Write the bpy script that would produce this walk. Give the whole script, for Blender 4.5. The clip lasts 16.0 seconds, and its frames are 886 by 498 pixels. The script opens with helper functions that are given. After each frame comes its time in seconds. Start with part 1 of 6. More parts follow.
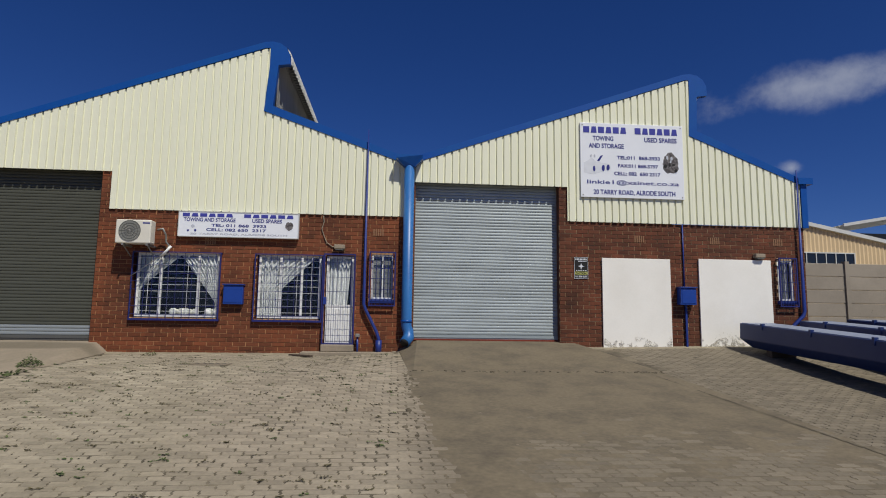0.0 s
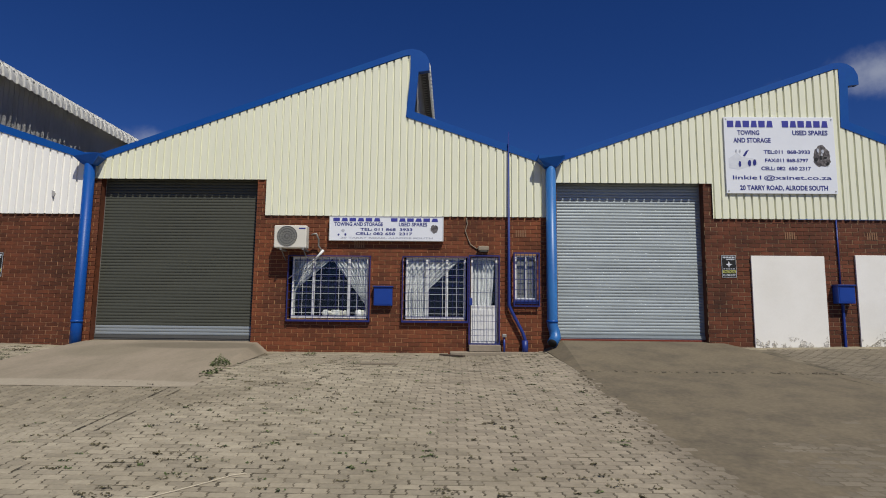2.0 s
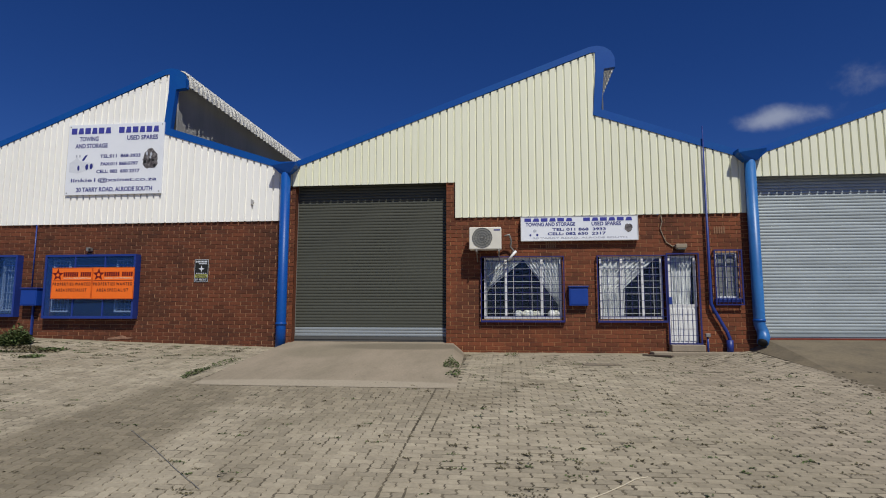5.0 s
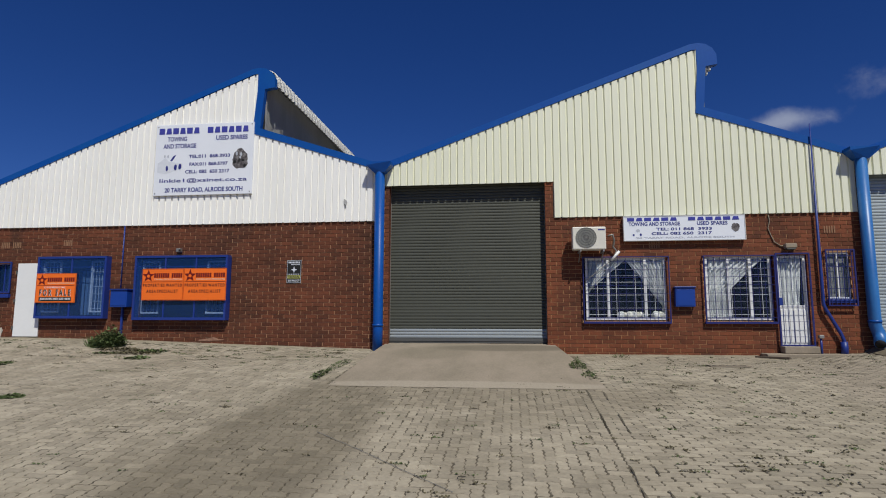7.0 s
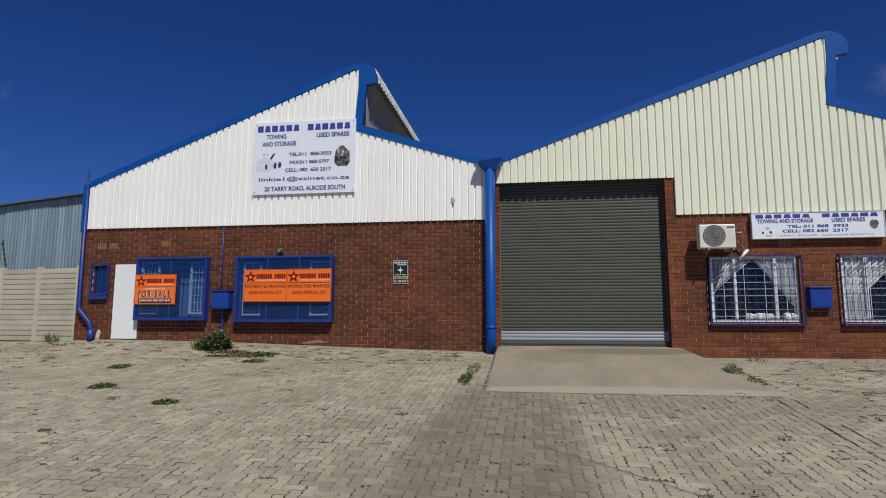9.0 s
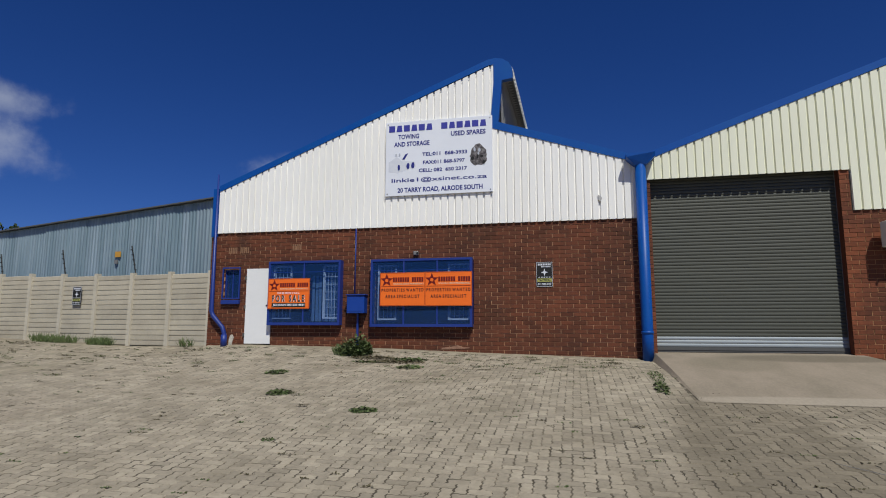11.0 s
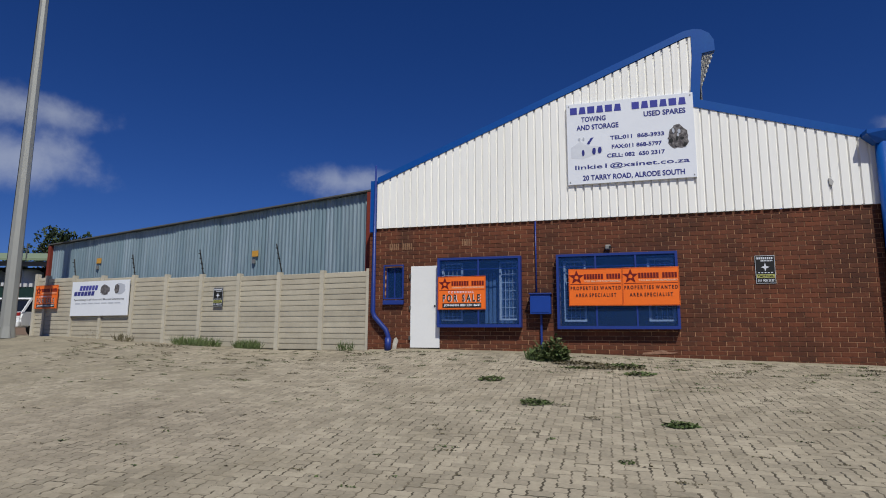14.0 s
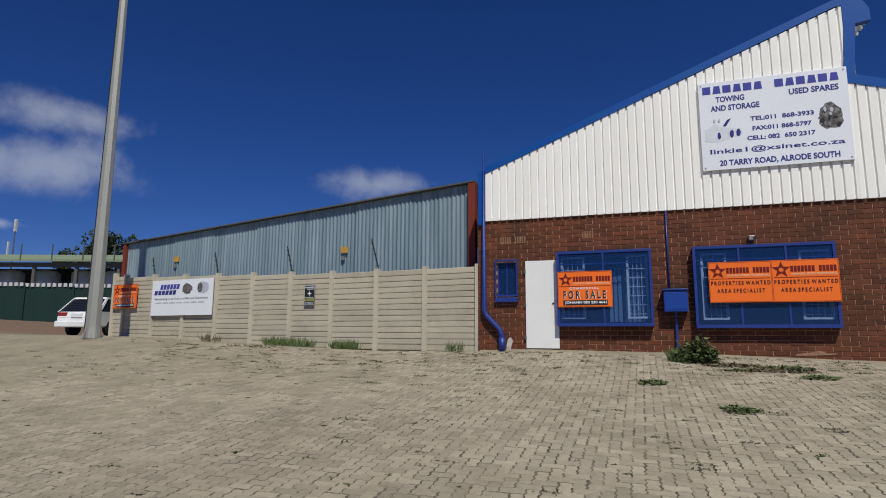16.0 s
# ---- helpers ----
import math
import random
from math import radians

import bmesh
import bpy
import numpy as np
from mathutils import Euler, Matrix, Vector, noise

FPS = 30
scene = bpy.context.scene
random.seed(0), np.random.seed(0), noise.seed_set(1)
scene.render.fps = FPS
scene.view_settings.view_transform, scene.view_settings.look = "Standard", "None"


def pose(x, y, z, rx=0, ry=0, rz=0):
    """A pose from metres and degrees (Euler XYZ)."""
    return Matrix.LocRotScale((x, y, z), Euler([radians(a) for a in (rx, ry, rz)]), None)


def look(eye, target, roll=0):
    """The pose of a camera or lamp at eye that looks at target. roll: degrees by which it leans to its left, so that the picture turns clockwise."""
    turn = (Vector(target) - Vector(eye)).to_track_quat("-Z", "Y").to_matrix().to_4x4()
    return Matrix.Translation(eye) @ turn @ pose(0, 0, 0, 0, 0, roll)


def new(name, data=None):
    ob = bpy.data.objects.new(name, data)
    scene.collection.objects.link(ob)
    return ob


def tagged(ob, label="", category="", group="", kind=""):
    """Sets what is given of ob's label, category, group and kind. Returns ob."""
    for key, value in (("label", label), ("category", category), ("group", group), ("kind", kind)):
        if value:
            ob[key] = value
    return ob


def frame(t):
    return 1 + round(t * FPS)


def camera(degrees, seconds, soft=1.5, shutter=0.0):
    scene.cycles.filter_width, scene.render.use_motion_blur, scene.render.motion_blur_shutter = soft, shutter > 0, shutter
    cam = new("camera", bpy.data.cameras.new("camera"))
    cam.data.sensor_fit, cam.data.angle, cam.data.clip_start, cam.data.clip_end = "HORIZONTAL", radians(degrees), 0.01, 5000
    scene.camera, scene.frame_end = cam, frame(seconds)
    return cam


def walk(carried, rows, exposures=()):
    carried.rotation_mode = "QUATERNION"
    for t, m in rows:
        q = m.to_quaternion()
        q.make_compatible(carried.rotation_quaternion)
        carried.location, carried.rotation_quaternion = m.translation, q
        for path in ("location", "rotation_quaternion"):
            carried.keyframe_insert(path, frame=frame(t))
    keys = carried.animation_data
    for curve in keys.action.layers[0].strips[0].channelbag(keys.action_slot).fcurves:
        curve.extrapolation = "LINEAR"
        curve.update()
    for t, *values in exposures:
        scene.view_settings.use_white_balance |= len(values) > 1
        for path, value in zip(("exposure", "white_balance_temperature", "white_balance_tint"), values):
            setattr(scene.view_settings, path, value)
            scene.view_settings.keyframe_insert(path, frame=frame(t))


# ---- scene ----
cam = camera(74.0, 16.0, soft=1.0)
PATH = [
    (0, (1.187, 1.92, 2.249), (1.343, 3.899, 2.492), 0.8),
    (0.5, (0.675, 1.92, 2.263), (0.784, 3.902, 2.505), 0.7),
    (1, (0.136, 1.901, 2.251), (0.196, 3.886, 2.491), 0.7),
    (1.5, (-0.45, 1.893, 2.25), (-0.437, 3.879, 2.488), 0.6),
    (2, (-0.965, 1.861, 2.239), (-0.997, 3.847, 2.479), 0.6),
    (2.5, (-1.452, 1.775, 2.267), (-1.526, 3.76, 2.501), 0.5),
    (3, (-1.995, 1.714, 2.297), (-2.099, 3.698, 2.526), 0.4),
    (3.5, (-2.544, 1.691, 2.305), (-2.692, 3.672, 2.533), 0.3),
    (4, (-3.116, 1.694, 2.323), (-3.303, 3.673, 2.547), 0.2),
    (6.5, (-6.082, 1.552, 2.182), (-6.318, 3.522, 2.431), 0.1),
    (7, (-6.666, 1.589, 2.19), (-6.906, 3.559, 2.438), 0.1),
    (7.5, (-7.271, 1.632, 2.191), (-7.515, 3.602, 2.44), 0.1),
    (8, (-7.896, 1.689, 2.214), (-8.146, 3.657, 2.462), 0.1),
    (8.5, (-8.516, 1.727, 2.206), (-8.785, 3.693, 2.457), 0.1),
    (9, (-9.122, 1.784, 2.205), (-9.414, 3.746, 2.457), 0.1),
    (9.5, (-9.729, 1.832, 2.212), (-10.05, 3.79, 2.464), 0.0),
    (10, (-10.335, 1.854, 2.229), (-10.7, 3.804, 2.485), 0.0),
    (12.5, (-13.625, 2.25, 2.031), (-14.129, 4.163, 2.327), 0.3),
    (13, (-14.229, 2.32, 2.025), (-14.751, 4.228, 2.322), 0.3),
    (13.5, (-14.841, 2.403, 2.018), (-15.376, 4.307, 2.317), 0.4),
    (14, (-15.45, 2.493, 2.03), (-16.005, 4.391, 2.329), 0.3),
    (14.5, (-16.056, 2.534, 2.02), (-16.63, 4.427, 2.32), 0.3),
    (15, (-16.65, 2.622, 2.017), (-17.237, 4.51, 2.318), 0.3),
    (15.5, (-17.235, 2.689, 2.016), (-17.843, 4.57, 2.317), 0.2),
    (16, (-17.76, 2.796, 1.986), (-18.395, 4.668, 2.289), 0.3),
]
walk(cam, [(t, look(eye, target, roll)) for t, eye, target, roll in PATH],
     [(0.0, 0.0, 6500, 10), (3.0, 0.0, 6450, 10), (9.0, 0.0, 6200, 10), (13.5, 0.0, 6200, 10), (16.0, 0.0, 6330, 10)])

# ---------- sky, sun, exposure ----------
SUN_DIR = Vector((-0.53, 1.0, -1.53)).normalized()
world = bpy.data.worlds.new("sky")
scene.world = world
world.use_nodes = True
wn = world.node_tree.nodes
sky = wn.new("ShaderNodeTexSky")
sky.sky_type, sky.sun_disc = "NISHITA", False
sky.sun_elevation = math.asin(-SUN_DIR.z)
sky.sun_rotation = math.atan2(-SUN_DIR.x, -SUN_DIR.y)
sky.altitude, sky.air_density, sky.dust_density, sky.ozone_density = 1600, 0.95, 0.5, 2.6
deep = wn.new("ShaderNodeHueSaturation")
deep.inputs["Saturation"].default_value = 1.25
world.node_tree.links.new(sky.outputs[0], deep.inputs["Color"])
filt = wn.new("ShaderNodeMix")
filt.data_type, filt.blend_type = "RGBA", "MULTIPLY"
filt.inputs[0].default_value, filt.inputs[7].default_value = 1.0, (0.66, 0.775, 1.29, 1)
world.node_tree.links.new(deep.outputs[0], filt.inputs[6])
world.node_tree.links.new(filt.outputs[2], wn["Background"].inputs[0])
wn["Background"].inputs[1].default_value = 0.044
sun_data = bpy.data.lights.new("sun", "SUN")
sun_data.energy, sun_data.angle, sun_data.color = 3.75, radians(0.53), (1.0, 0.965, 0.86)
sun = new("sun", sun_data)
sun.matrix_world = Matrix.Translation((0, -20, 40)) @ SUN_DIR.to_track_quat("-Z", "Y").to_matrix().to_4x4()
scene.view_settings.exposure = 0.0


# ---------- materials ----------
def material(name, colour, rough=0.7, metal=0.0, vary=0.12, grain=60.0, stain=1.5, bump=0.15, stain_colour=None,
             stain_amount=0.25, per_piece=0.0, stretch=(1, 1, 1), spec=0.3, island=False, zones=()):
    """Paint or mineral surface: two scales of noise on the colour, fine relief, and a tone of its own for each piece."""
    m = bpy.data.materials.new(name)
    m.use_nodes = True
    n, l = m.node_tree.nodes, m.node_tree.links
    b = n["Principled BSDF"]
    b.inputs["Roughness"].default_value, b.inputs["Metallic"].default_value = rough, metal
    b.inputs["Specular IOR Level"].default_value = spec
    geo = n.new("ShaderNodeNewGeometry")
    mp = n.new("ShaderNodeMapping")
    mp.inputs["Scale"].default_value = stretch
    l.new(geo.outputs["Position"], mp.inputs["Vector"])
    fine, wide = n.new("ShaderNodeTexNoise"), n.new("ShaderNodeTexNoise")
    for tex, scale, detail in ((fine, grain, 4), (wide, stain, 6)):
        tex.inputs["Scale"].default_value, tex.inputs["Detail"].default_value = scale, detail
        l.new(mp.outputs[0], tex.inputs["Vector"])
    wide.inputs["Roughness"].default_value = 0.65
    dark = stain_colour or tuple(c * 0.6 for c in colour)
    ramp = n.new("ShaderNodeValToRGB")
    ramp.color_ramp.elements[0].position, ramp.color_ramp.elements[1].position = 0.42, 0.68
    l.new(wide.outputs[0], ramp.inputs[0])
    amount = n.new("ShaderNodeMath")
    amount.operation = "MULTIPLY"
    amount.inputs[1].default_value = stain_amount
    l.new(ramp.outputs[0], amount.inputs[0])
    mix = n.new("ShaderNodeMix")
    mix.data_type = "RGBA"
    mix.inputs[6].default_value, mix.inputs[7].default_value = (*colour, 1), (*dark, 1)
    l.new(amount.outputs[0], mix.inputs[0])
    tone = mix.outputs[2]
    for centre, radius, zcol, strength, soft in zones:  # spilt oil, tyre dirt and washed-out soil, each a patch with a ragged edge
        sub, div, ln = n.new("ShaderNodeVectorMath"), n.new("ShaderNodeVectorMath"), n.new("ShaderNodeVectorMath")
        sub.operation, div.operation, ln.operation = "SUBTRACT", "DIVIDE", "LENGTH"
        sub.inputs[1].default_value, div.inputs[1].default_value = (*centre, 0), (*radius, 1000)
        l.new(geo.outputs["Position"], sub.inputs[0]), l.new(sub.outputs[0], div.inputs[0]), l.new(div.outputs[0], ln.inputs[0])
        ragged = n.new("ShaderNodeMath")
        ragged.operation = "MULTIPLY_ADD"
        ragged.inputs[1].default_value = 0.55 * soft
        l.new(wide.outputs[0], ragged.inputs[0]), l.new(ln.outputs["Value"], ragged.inputs[2])
        edge = n.new("ShaderNodeMapRange")
        edge.interpolation_type = "SMOOTHSTEP"
        edge.inputs["From Min"].default_value, edge.inputs["From Max"].default_value = 1 + 0.025 * soft, 1 + 0.525 * soft
        edge.inputs["To Min"].default_value, edge.inputs["To Max"].default_value = strength, 0
        l.new(ragged.outputs[0], edge.inputs["Value"])
        zm = n.new("ShaderNodeMix")
        zm.data_type = "RGBA"
        l.new(edge.outputs[0], zm.inputs[0]), l.new(tone, zm.inputs[6])
        zm.inputs[7].default_value = (*zcol, 1)
        tone = zm.outputs[2]
    hsv = n.new("ShaderNodeHueSaturation")
    l.new(tone, hsv.inputs["Color"])
    val = n.new("ShaderNodeMath")
    val.operation = "MULTIPLY_ADD"
    val.inputs[1].default_value, val.inputs[2].default_value = 2 * vary, 1 - vary
    l.new(fine.outputs[0], val.inputs[0])
    last = val.outputs[0]
    if per_piece:
        if island:
            src = geo.outputs["Random Per Island"]
        else:
            src = n.new("ShaderNodeObjectInfo").outputs["Random"]
        piece = n.new("ShaderNodeMath")
        piece.operation = "MULTIPLY_ADD"
        piece.inputs[1].default_value, piece.inputs[2].default_value = 2 * per_piece, -per_piece
        l.new(src, piece.inputs[0])
        add = n.new("ShaderNodeMath")
        l.new(last, add.inputs[0]), l.new(piece.outputs[0], add.inputs[1])
        last = add.outputs[0]
    l.new(last, hsv.inputs["Value"])
    l.new(hsv.outputs[0], b.inputs["Base Color"])
    if bump:
        bp = n.new("ShaderNodeBump")
        bp.inputs["Strength"].default_value, bp.inputs["Distance"].default_value = bump, 0.01
        l.new(fine.outputs[0], bp.inputs["Height"]), l.new(bp.outputs[0], b.inputs["Normal"])
    return m


YARD_ZONES = (((21.4, 8.0), (20.0, 90.0), (0.165, 0.138, 0.100), 0.88, 0.05), ((-9.55, 8.2), (1.05, 4.4), (0.165, 0.138, 0.094), 0.75, 0.9), ((-6.9, 10.9), (2.8, 0.8), (0.22, 0.185, 0.13), 0.6, 1.0),
              ((0.3, 11.5), (1.9, 4.5), (0.27, 0.225, 0.17), 0.55, 1.0), ((-2.0, 14.8), (2.2, 1.0), (0.25, 0.212, 0.155), 0.5, 1.0), ((-22.0, 9.0), (2.6, 1.9), (0.28, 0.235, 0.175), 0.4, 1.0))
BRICK = {"red": ((0.182, 0.054, 0.022), (0.078, 0.029, 0.016)), "brown": ((0.130, 0.040, 0.018), (0.056, 0.024, 0.014)), "dusky": ((0.136, 0.042, 0.020), (0.056, 0.024, 0.014))}
MORTAR = {"red": (0.50, 0.28, 0.13), "brown": (0.50, 0.29, 0.16), "dusky": (0.44, 0.33, 0.19)}
M = {
    "cream": material("cream_sheet_paint", (0.805, 0.805, 0.635), 0.45, vary=0.03, grain=8, stain=0.8, stain_amount=0.22, stain_colour=(0.68, 0.67, 0.50), bump=0.03, stretch=(1, 1, 0.25)),
    "white_sheet": material("white_sheet_paint", (0.90, 0.885, 0.835), 0.45, vary=0.03, grain=8, stain=0.8, stain_amount=0.18, stain_colour=(0.66, 0.64, 0.56), bump=0.03, stretch=(1, 1, 0.25)),
    "blue": material("gloss_blue_paint", (0.004, 0.068, 0.315), 0.42, vary=0.08, grain=12, stain=1.3, stain_amount=0.35, stain_colour=(0.010, 0.10, 0.30), bump=0.03, spec=0.3),
    "blue_faded": material("sun_faded_blue_paint", (0.030, 0.150, 0.40), 0.4, vary=0.08, grain=12, stain=1.3, stain_amount=0.5, stain_colour=(0.008, 0.07, 0.29), bump=0.03, spec=0.5),
    "navy": material("dark_blue_paint", (0.012, 0.036, 0.22), 0.42, vary=0.1, grain=20, stain=2.0, stain_amount=0.35, stain_colour=(0.03, 0.05, 0.22), bump=0.05, spec=0.5),
    "cage": material("dark_violet_blue_paint", (0.016, 0.020, 0.14), 0.45, vary=0.1, grain=20, stain=2.0, stain_amount=0.35, bump=0.05, spec=0.5),
    "worn": material("spalled_brick", (0.34, 0.20, 0.13), 0.95, vary=0.35, grain=25, stain=5, stain_amount=0.8, stain_colour=(0.16, 0.07, 0.045), bump=0.5),
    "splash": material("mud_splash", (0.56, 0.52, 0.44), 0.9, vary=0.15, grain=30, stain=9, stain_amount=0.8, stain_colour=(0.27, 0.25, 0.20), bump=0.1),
    "cage2": material("dark_blue_pipe_paint", (0.013, 0.034, 0.21), 0.45, vary=0.1, grain=20, stain=2.0, stain_amount=0.35, bump=0.05, spec=0.5),
    "box_blue": material("deep_blue_enamel", (0.008, 0.048, 0.29), 0.4, vary=0.08, grain=12, stain=1.3, stain_amount=0.3, bump=0.03, spec=0.5),
    "shutter_grey": material("green_grey_shutter", (0.069, 0.071, 0.056), 0.5, 0.0, vary=0.10, grain=14, stain=0.7, stain_amount=0.45, stain_colour=(0.075, 0.08, 0.066), bump=0.03, per_piece=0.05, stretch=(1, 1, 3)),
    "shutter_silver": material("galvanised_shutter", (0.362, 0.404, 0.416), 0.42, 0.2, vary=0.06, grain=14, stain=0.9, stain_amount=0.35, bump=0.0, per_piece=0.09, stretch=(1, 1, 3)),
    "shutter_foot": material("galvanised_bottom_slat", (0.33, 0.36, 0.37), 0.5, 0.4, vary=0.06, stain=1.0, bump=0.03),
    "galv": material("weathered_galvanised_sheet", (0.195, 0.270, 0.305), 0.5, 0.3, vary=0.26, grain=9, stain=2.6, stain_amount=0.7, stain_colour=(0.34, 0.41, 0.46), bump=0.04, stretch=(1, 1, 0.06)),
    "roof": material("grey_roof_sheet", (0.34, 0.33, 0.31), 0.6, 0.1, vary=0.08, grain=6, stain=1.0, stain_amount=0.5, bump=0.04),
    "clerestory": material("light_grey_sheet", (0.46, 0.45, 0.43), 0.6, 0.1, vary=0.08, grain=6, stain=1.0, stain_amount=0.5, bump=0.04, stretch=(1, 1, 0.2)),
    "pale_sheet": material("pale_grey_sheet", (0.60, 0.60, 0.58), 0.5, 0.1, vary=0.06, grain=6, stain=1.0, stain_amount=0.3, bump=0.03),
    "white": material("white_paint", (0.80, 0.80, 0.78), 0.5, vary=0.03, grain=15, stain=1.2, stain_amount=0.15, stain_colour=(0.6, 0.58, 0.52), bump=0.03),
    "board": material("off_white_board", (0.87, 0.845, 0.785), 0.75, vary=0.03, grain=25, stain=1.0, stain_amount=0.2, stain_colour=(0.60, 0.56, 0.47), bump=0.05),
    "sign": material("white_sign_sheet", (0.80, 0.82, 0.86), 0.3, vary=0.02, grain=10, stain=1.5, stain_amount=0.08, bump=0.0, spec=0.5),
    "ink": material("navy_lettering", (0.035, 0.04, 0.22), 0.4, vary=0.05, bump=0),
    "ink_name": material("violet_blue_lettering", (0.06, 0.065, 0.33), 0.4, vary=0.05, bump=0),
    "black": material("black_print", (0.02, 0.02, 0.018), 0.5, vary=0.2, bump=0),
    "grey_print": material("pale_grey_print", (0.50, 0.52, 0.58), 0.5, vary=0.15, grain=30, bump=0),
    "engine_print": material("grey_brown_print", (0.065, 0.056, 0.058), 0.5, vary=0.6, grain=45, stain=14, stain_amount=0.7, stain_colour=(0.34, 0.32, 0.31), bump=0),
    "orange": material("orange_sign_sheet", (0.90, 0.17, 0.018), 0.45, vary=0.03, grain=10, stain=1.0, stain_amount=0.1, bump=0),
    "dark_red": material("dark_red_print", (0.16, 0.010, 0.008), 0.5, vary=0.05, bump=0),
    "ink_maroon": material("brown_black_print", (0.055, 0.016, 0.018), 0.5, vary=0.05, bump=0),
    "pale_print": material("pale_orange_print", (0.86, 0.55, 0.35), 0.5, vary=0.05, bump=0),
    "yellow_print": material("yellow_green_print", (0.42, 0.42, 0.12), 0.5, vary=0.2, grain=40, bump=0),
    "concrete": material("concrete_apron", (0.300, 0.248, 0.185), 0.9, vary=0.18, grain=25, stain=1.3, stain_amount=0.7, stain_colour=(0.205, 0.175, 0.125), bump=0.3, stretch=(1.2, 0.45, 1), zones=(((-6.9, 15.7), (1.7, 0.5), (0.14, 0.12, 0.085), 0.7, 1.0), ((-8.6, 14.9), (0.9, 0.8), (0.19, 0.165, 0.115), 0.5, 1.0), ((-7.6, 11.75), (2.6, 0.28), (0.37, 0.32, 0.245), 0.7, 0.6))),
    "slab_dark": material("dark_concrete_apron", (0.172, 0.140, 0.094), 0.9, vary=0.3, grain=16, stain=1.5, stain_amount=0.75, stain_colour=(0.098, 0.082, 0.060), bump=0.35),
    "soil": material("joint_soil", (0.078, 0.065, 0.045), 0.95, vary=0.3, grain=20, stain=1.6, stain_amount=0.9, stain_colour=(0.22, 0.185, 0.13), bump=0.3),
    "earth": material("dusty_earth", (0.300, 0.260, 0.182), 0.95, zones=(((-50.0, 21.5), (12.0, 5.5), (0.17, 0.105, 0.07), 0.9, 1.0),), vary=0.30, grain=9, stain=1.3, stain_amount=0.75, stain_colour=(0.175, 0.148, 0.105), bump=0.6),
    "paver": material("concrete_paver", (0.345, 0.298, 0.220), 0.9, vary=0.24, grain=22, stain=0.8, stain_amount=0.72, stain_colour=(0.212, 0.180, 0.126), bump=0.3, zones=YARD_ZONES, per_piece=0.155),
    "paver_rest": material("concrete_paver_joined", (0.345, 0.298, 0.220), 0.9, vary=0.24, grain=22, stain=0.8, stain_amount=0.72, stain_colour=(0.212, 0.180, 0.126), bump=0.3, zones=YARD_ZONES, per_piece=0.155, island=True),
    "precast": material("precast_concrete", (0.455, 0.41, 0.315), 0.9, vary=0.12, grain=22, stain=1.5, stain_amount=0.45, stain_colour=(0.30, 0.26, 0.20), bump=0.15, per_piece=0.07),
    "precast_post": material("precast_concrete_post", (0.52, 0.475, 0.375), 0.85, vary=0.1, grain=26, stain=2.0, stain_amount=0.35, bump=0.1, per_piece=0.05),
    "precast_grey": material("grey_precast_concrete", (0.30, 0.26, 0.21), 0.9, vary=0.1, grain=30, stain=1.5, stain_amount=0.4, bump=0.15, per_piece=0.06),
    "ac": material("cream_appliance_paint", (0.72, 0.69, 0.60), 0.4, vary=0.02, bump=0),
    "fan_grey": material("grey_fan_grille", (0.22, 0.22, 0.20), 0.6, vary=0.15, grain=30, bump=0),
    "grille": material("dark_grey_grille", (0.10, 0.10, 0.095), 0.6, vary=0.1, bump=0),
    "steel": material("dull_steel", (0.30, 0.29, 0.27), 0.5, 0.5, vary=0.1, bump=0.05),
    "rust": material("red_oxide_steel", (0.20, 0.035, 0.02), 0.7, vary=0.2, grain=20, stain=2, stain_amount=0.5, bump=0.1),
    "air_brick": material("brown_air_brick", (0.27, 0.15, 0.085), 0.95, vary=0.2, grain=30, bump=0.2),
    "straw": material("dry_straw", (0.55, 0.48, 0.36), 0.9, vary=0.15, grain=30, bump=0),
    # near-black base: the lack of light indoors is put into the colour
    "room": material("unlit_room_black", (0.030, 0.032, 0.036), 0.9, vary=0.1, stain=1, bump=0),
    "curtain": material("white_net_curtain", (0.80, 0.80, 0.79), 0.9, vary=0.08, grain=40, stain=3, stain_amount=0.3, bump=0.1),
    "blind": material("pale_blue_blind", (0.16, 0.24, 0.34), 0.7, vary=0.08, bump=0),
    "bars": material("white_burglar_bars", (0.80, 0.80, 0.79), 0.45, vary=0.05, bump=0),
    "plastic_dark": material("black_rubber_and_hollow", (0.02, 0.02, 0.02), 0.7, vary=0.2, bump=0.05),
    "leaf": material("weed_leaves", (0.080, 0.115, 0.036), 0.7, vary=0.4, grain=20, stain=6, stain_amount=0.5, stain_colour=(0.12, 0.12, 0.05), bump=0, per_piece=0.3, island=True),
    "dry_leaf": material("dry_weeds", (0.115, 0.098, 0.052), 0.8, vary=0.4, grain=20, stain=6, stain_amount=0.5, bump=0, per_piece=0.3, island=True),
    "tree_leaf": material("dark_tree_leaves", (0.035, 0.055, 0.022), 0.7, vary=0.4, grain=3, stain=1, stain_amount=0.5, bump=0, per_piece=0.35, island=True),
    "bark": material("bark", (0.10, 0.075, 0.055), 0.9, vary=0.3, grain=10, bump=0.4),
    "pole": material("galvanised_pole", (0.36, 0.36, 0.33), 0.55, 0.3, vary=0.1, grain=10, stain=0.8, stain_amount=0.4, bump=0.05, stretch=(1, 1, 0.2)),
    "shade_net": material("dark_green_shade_net", (0.010, 0.034, 0.029), 0.85, vary=0.15, grain=15, stain=1, bump=0.1),
    "green_roof": material("pale_green_roof", (0.22, 0.27, 0.17), 0.7, vary=0.1, grain=4, stain=0.4, bump=0),
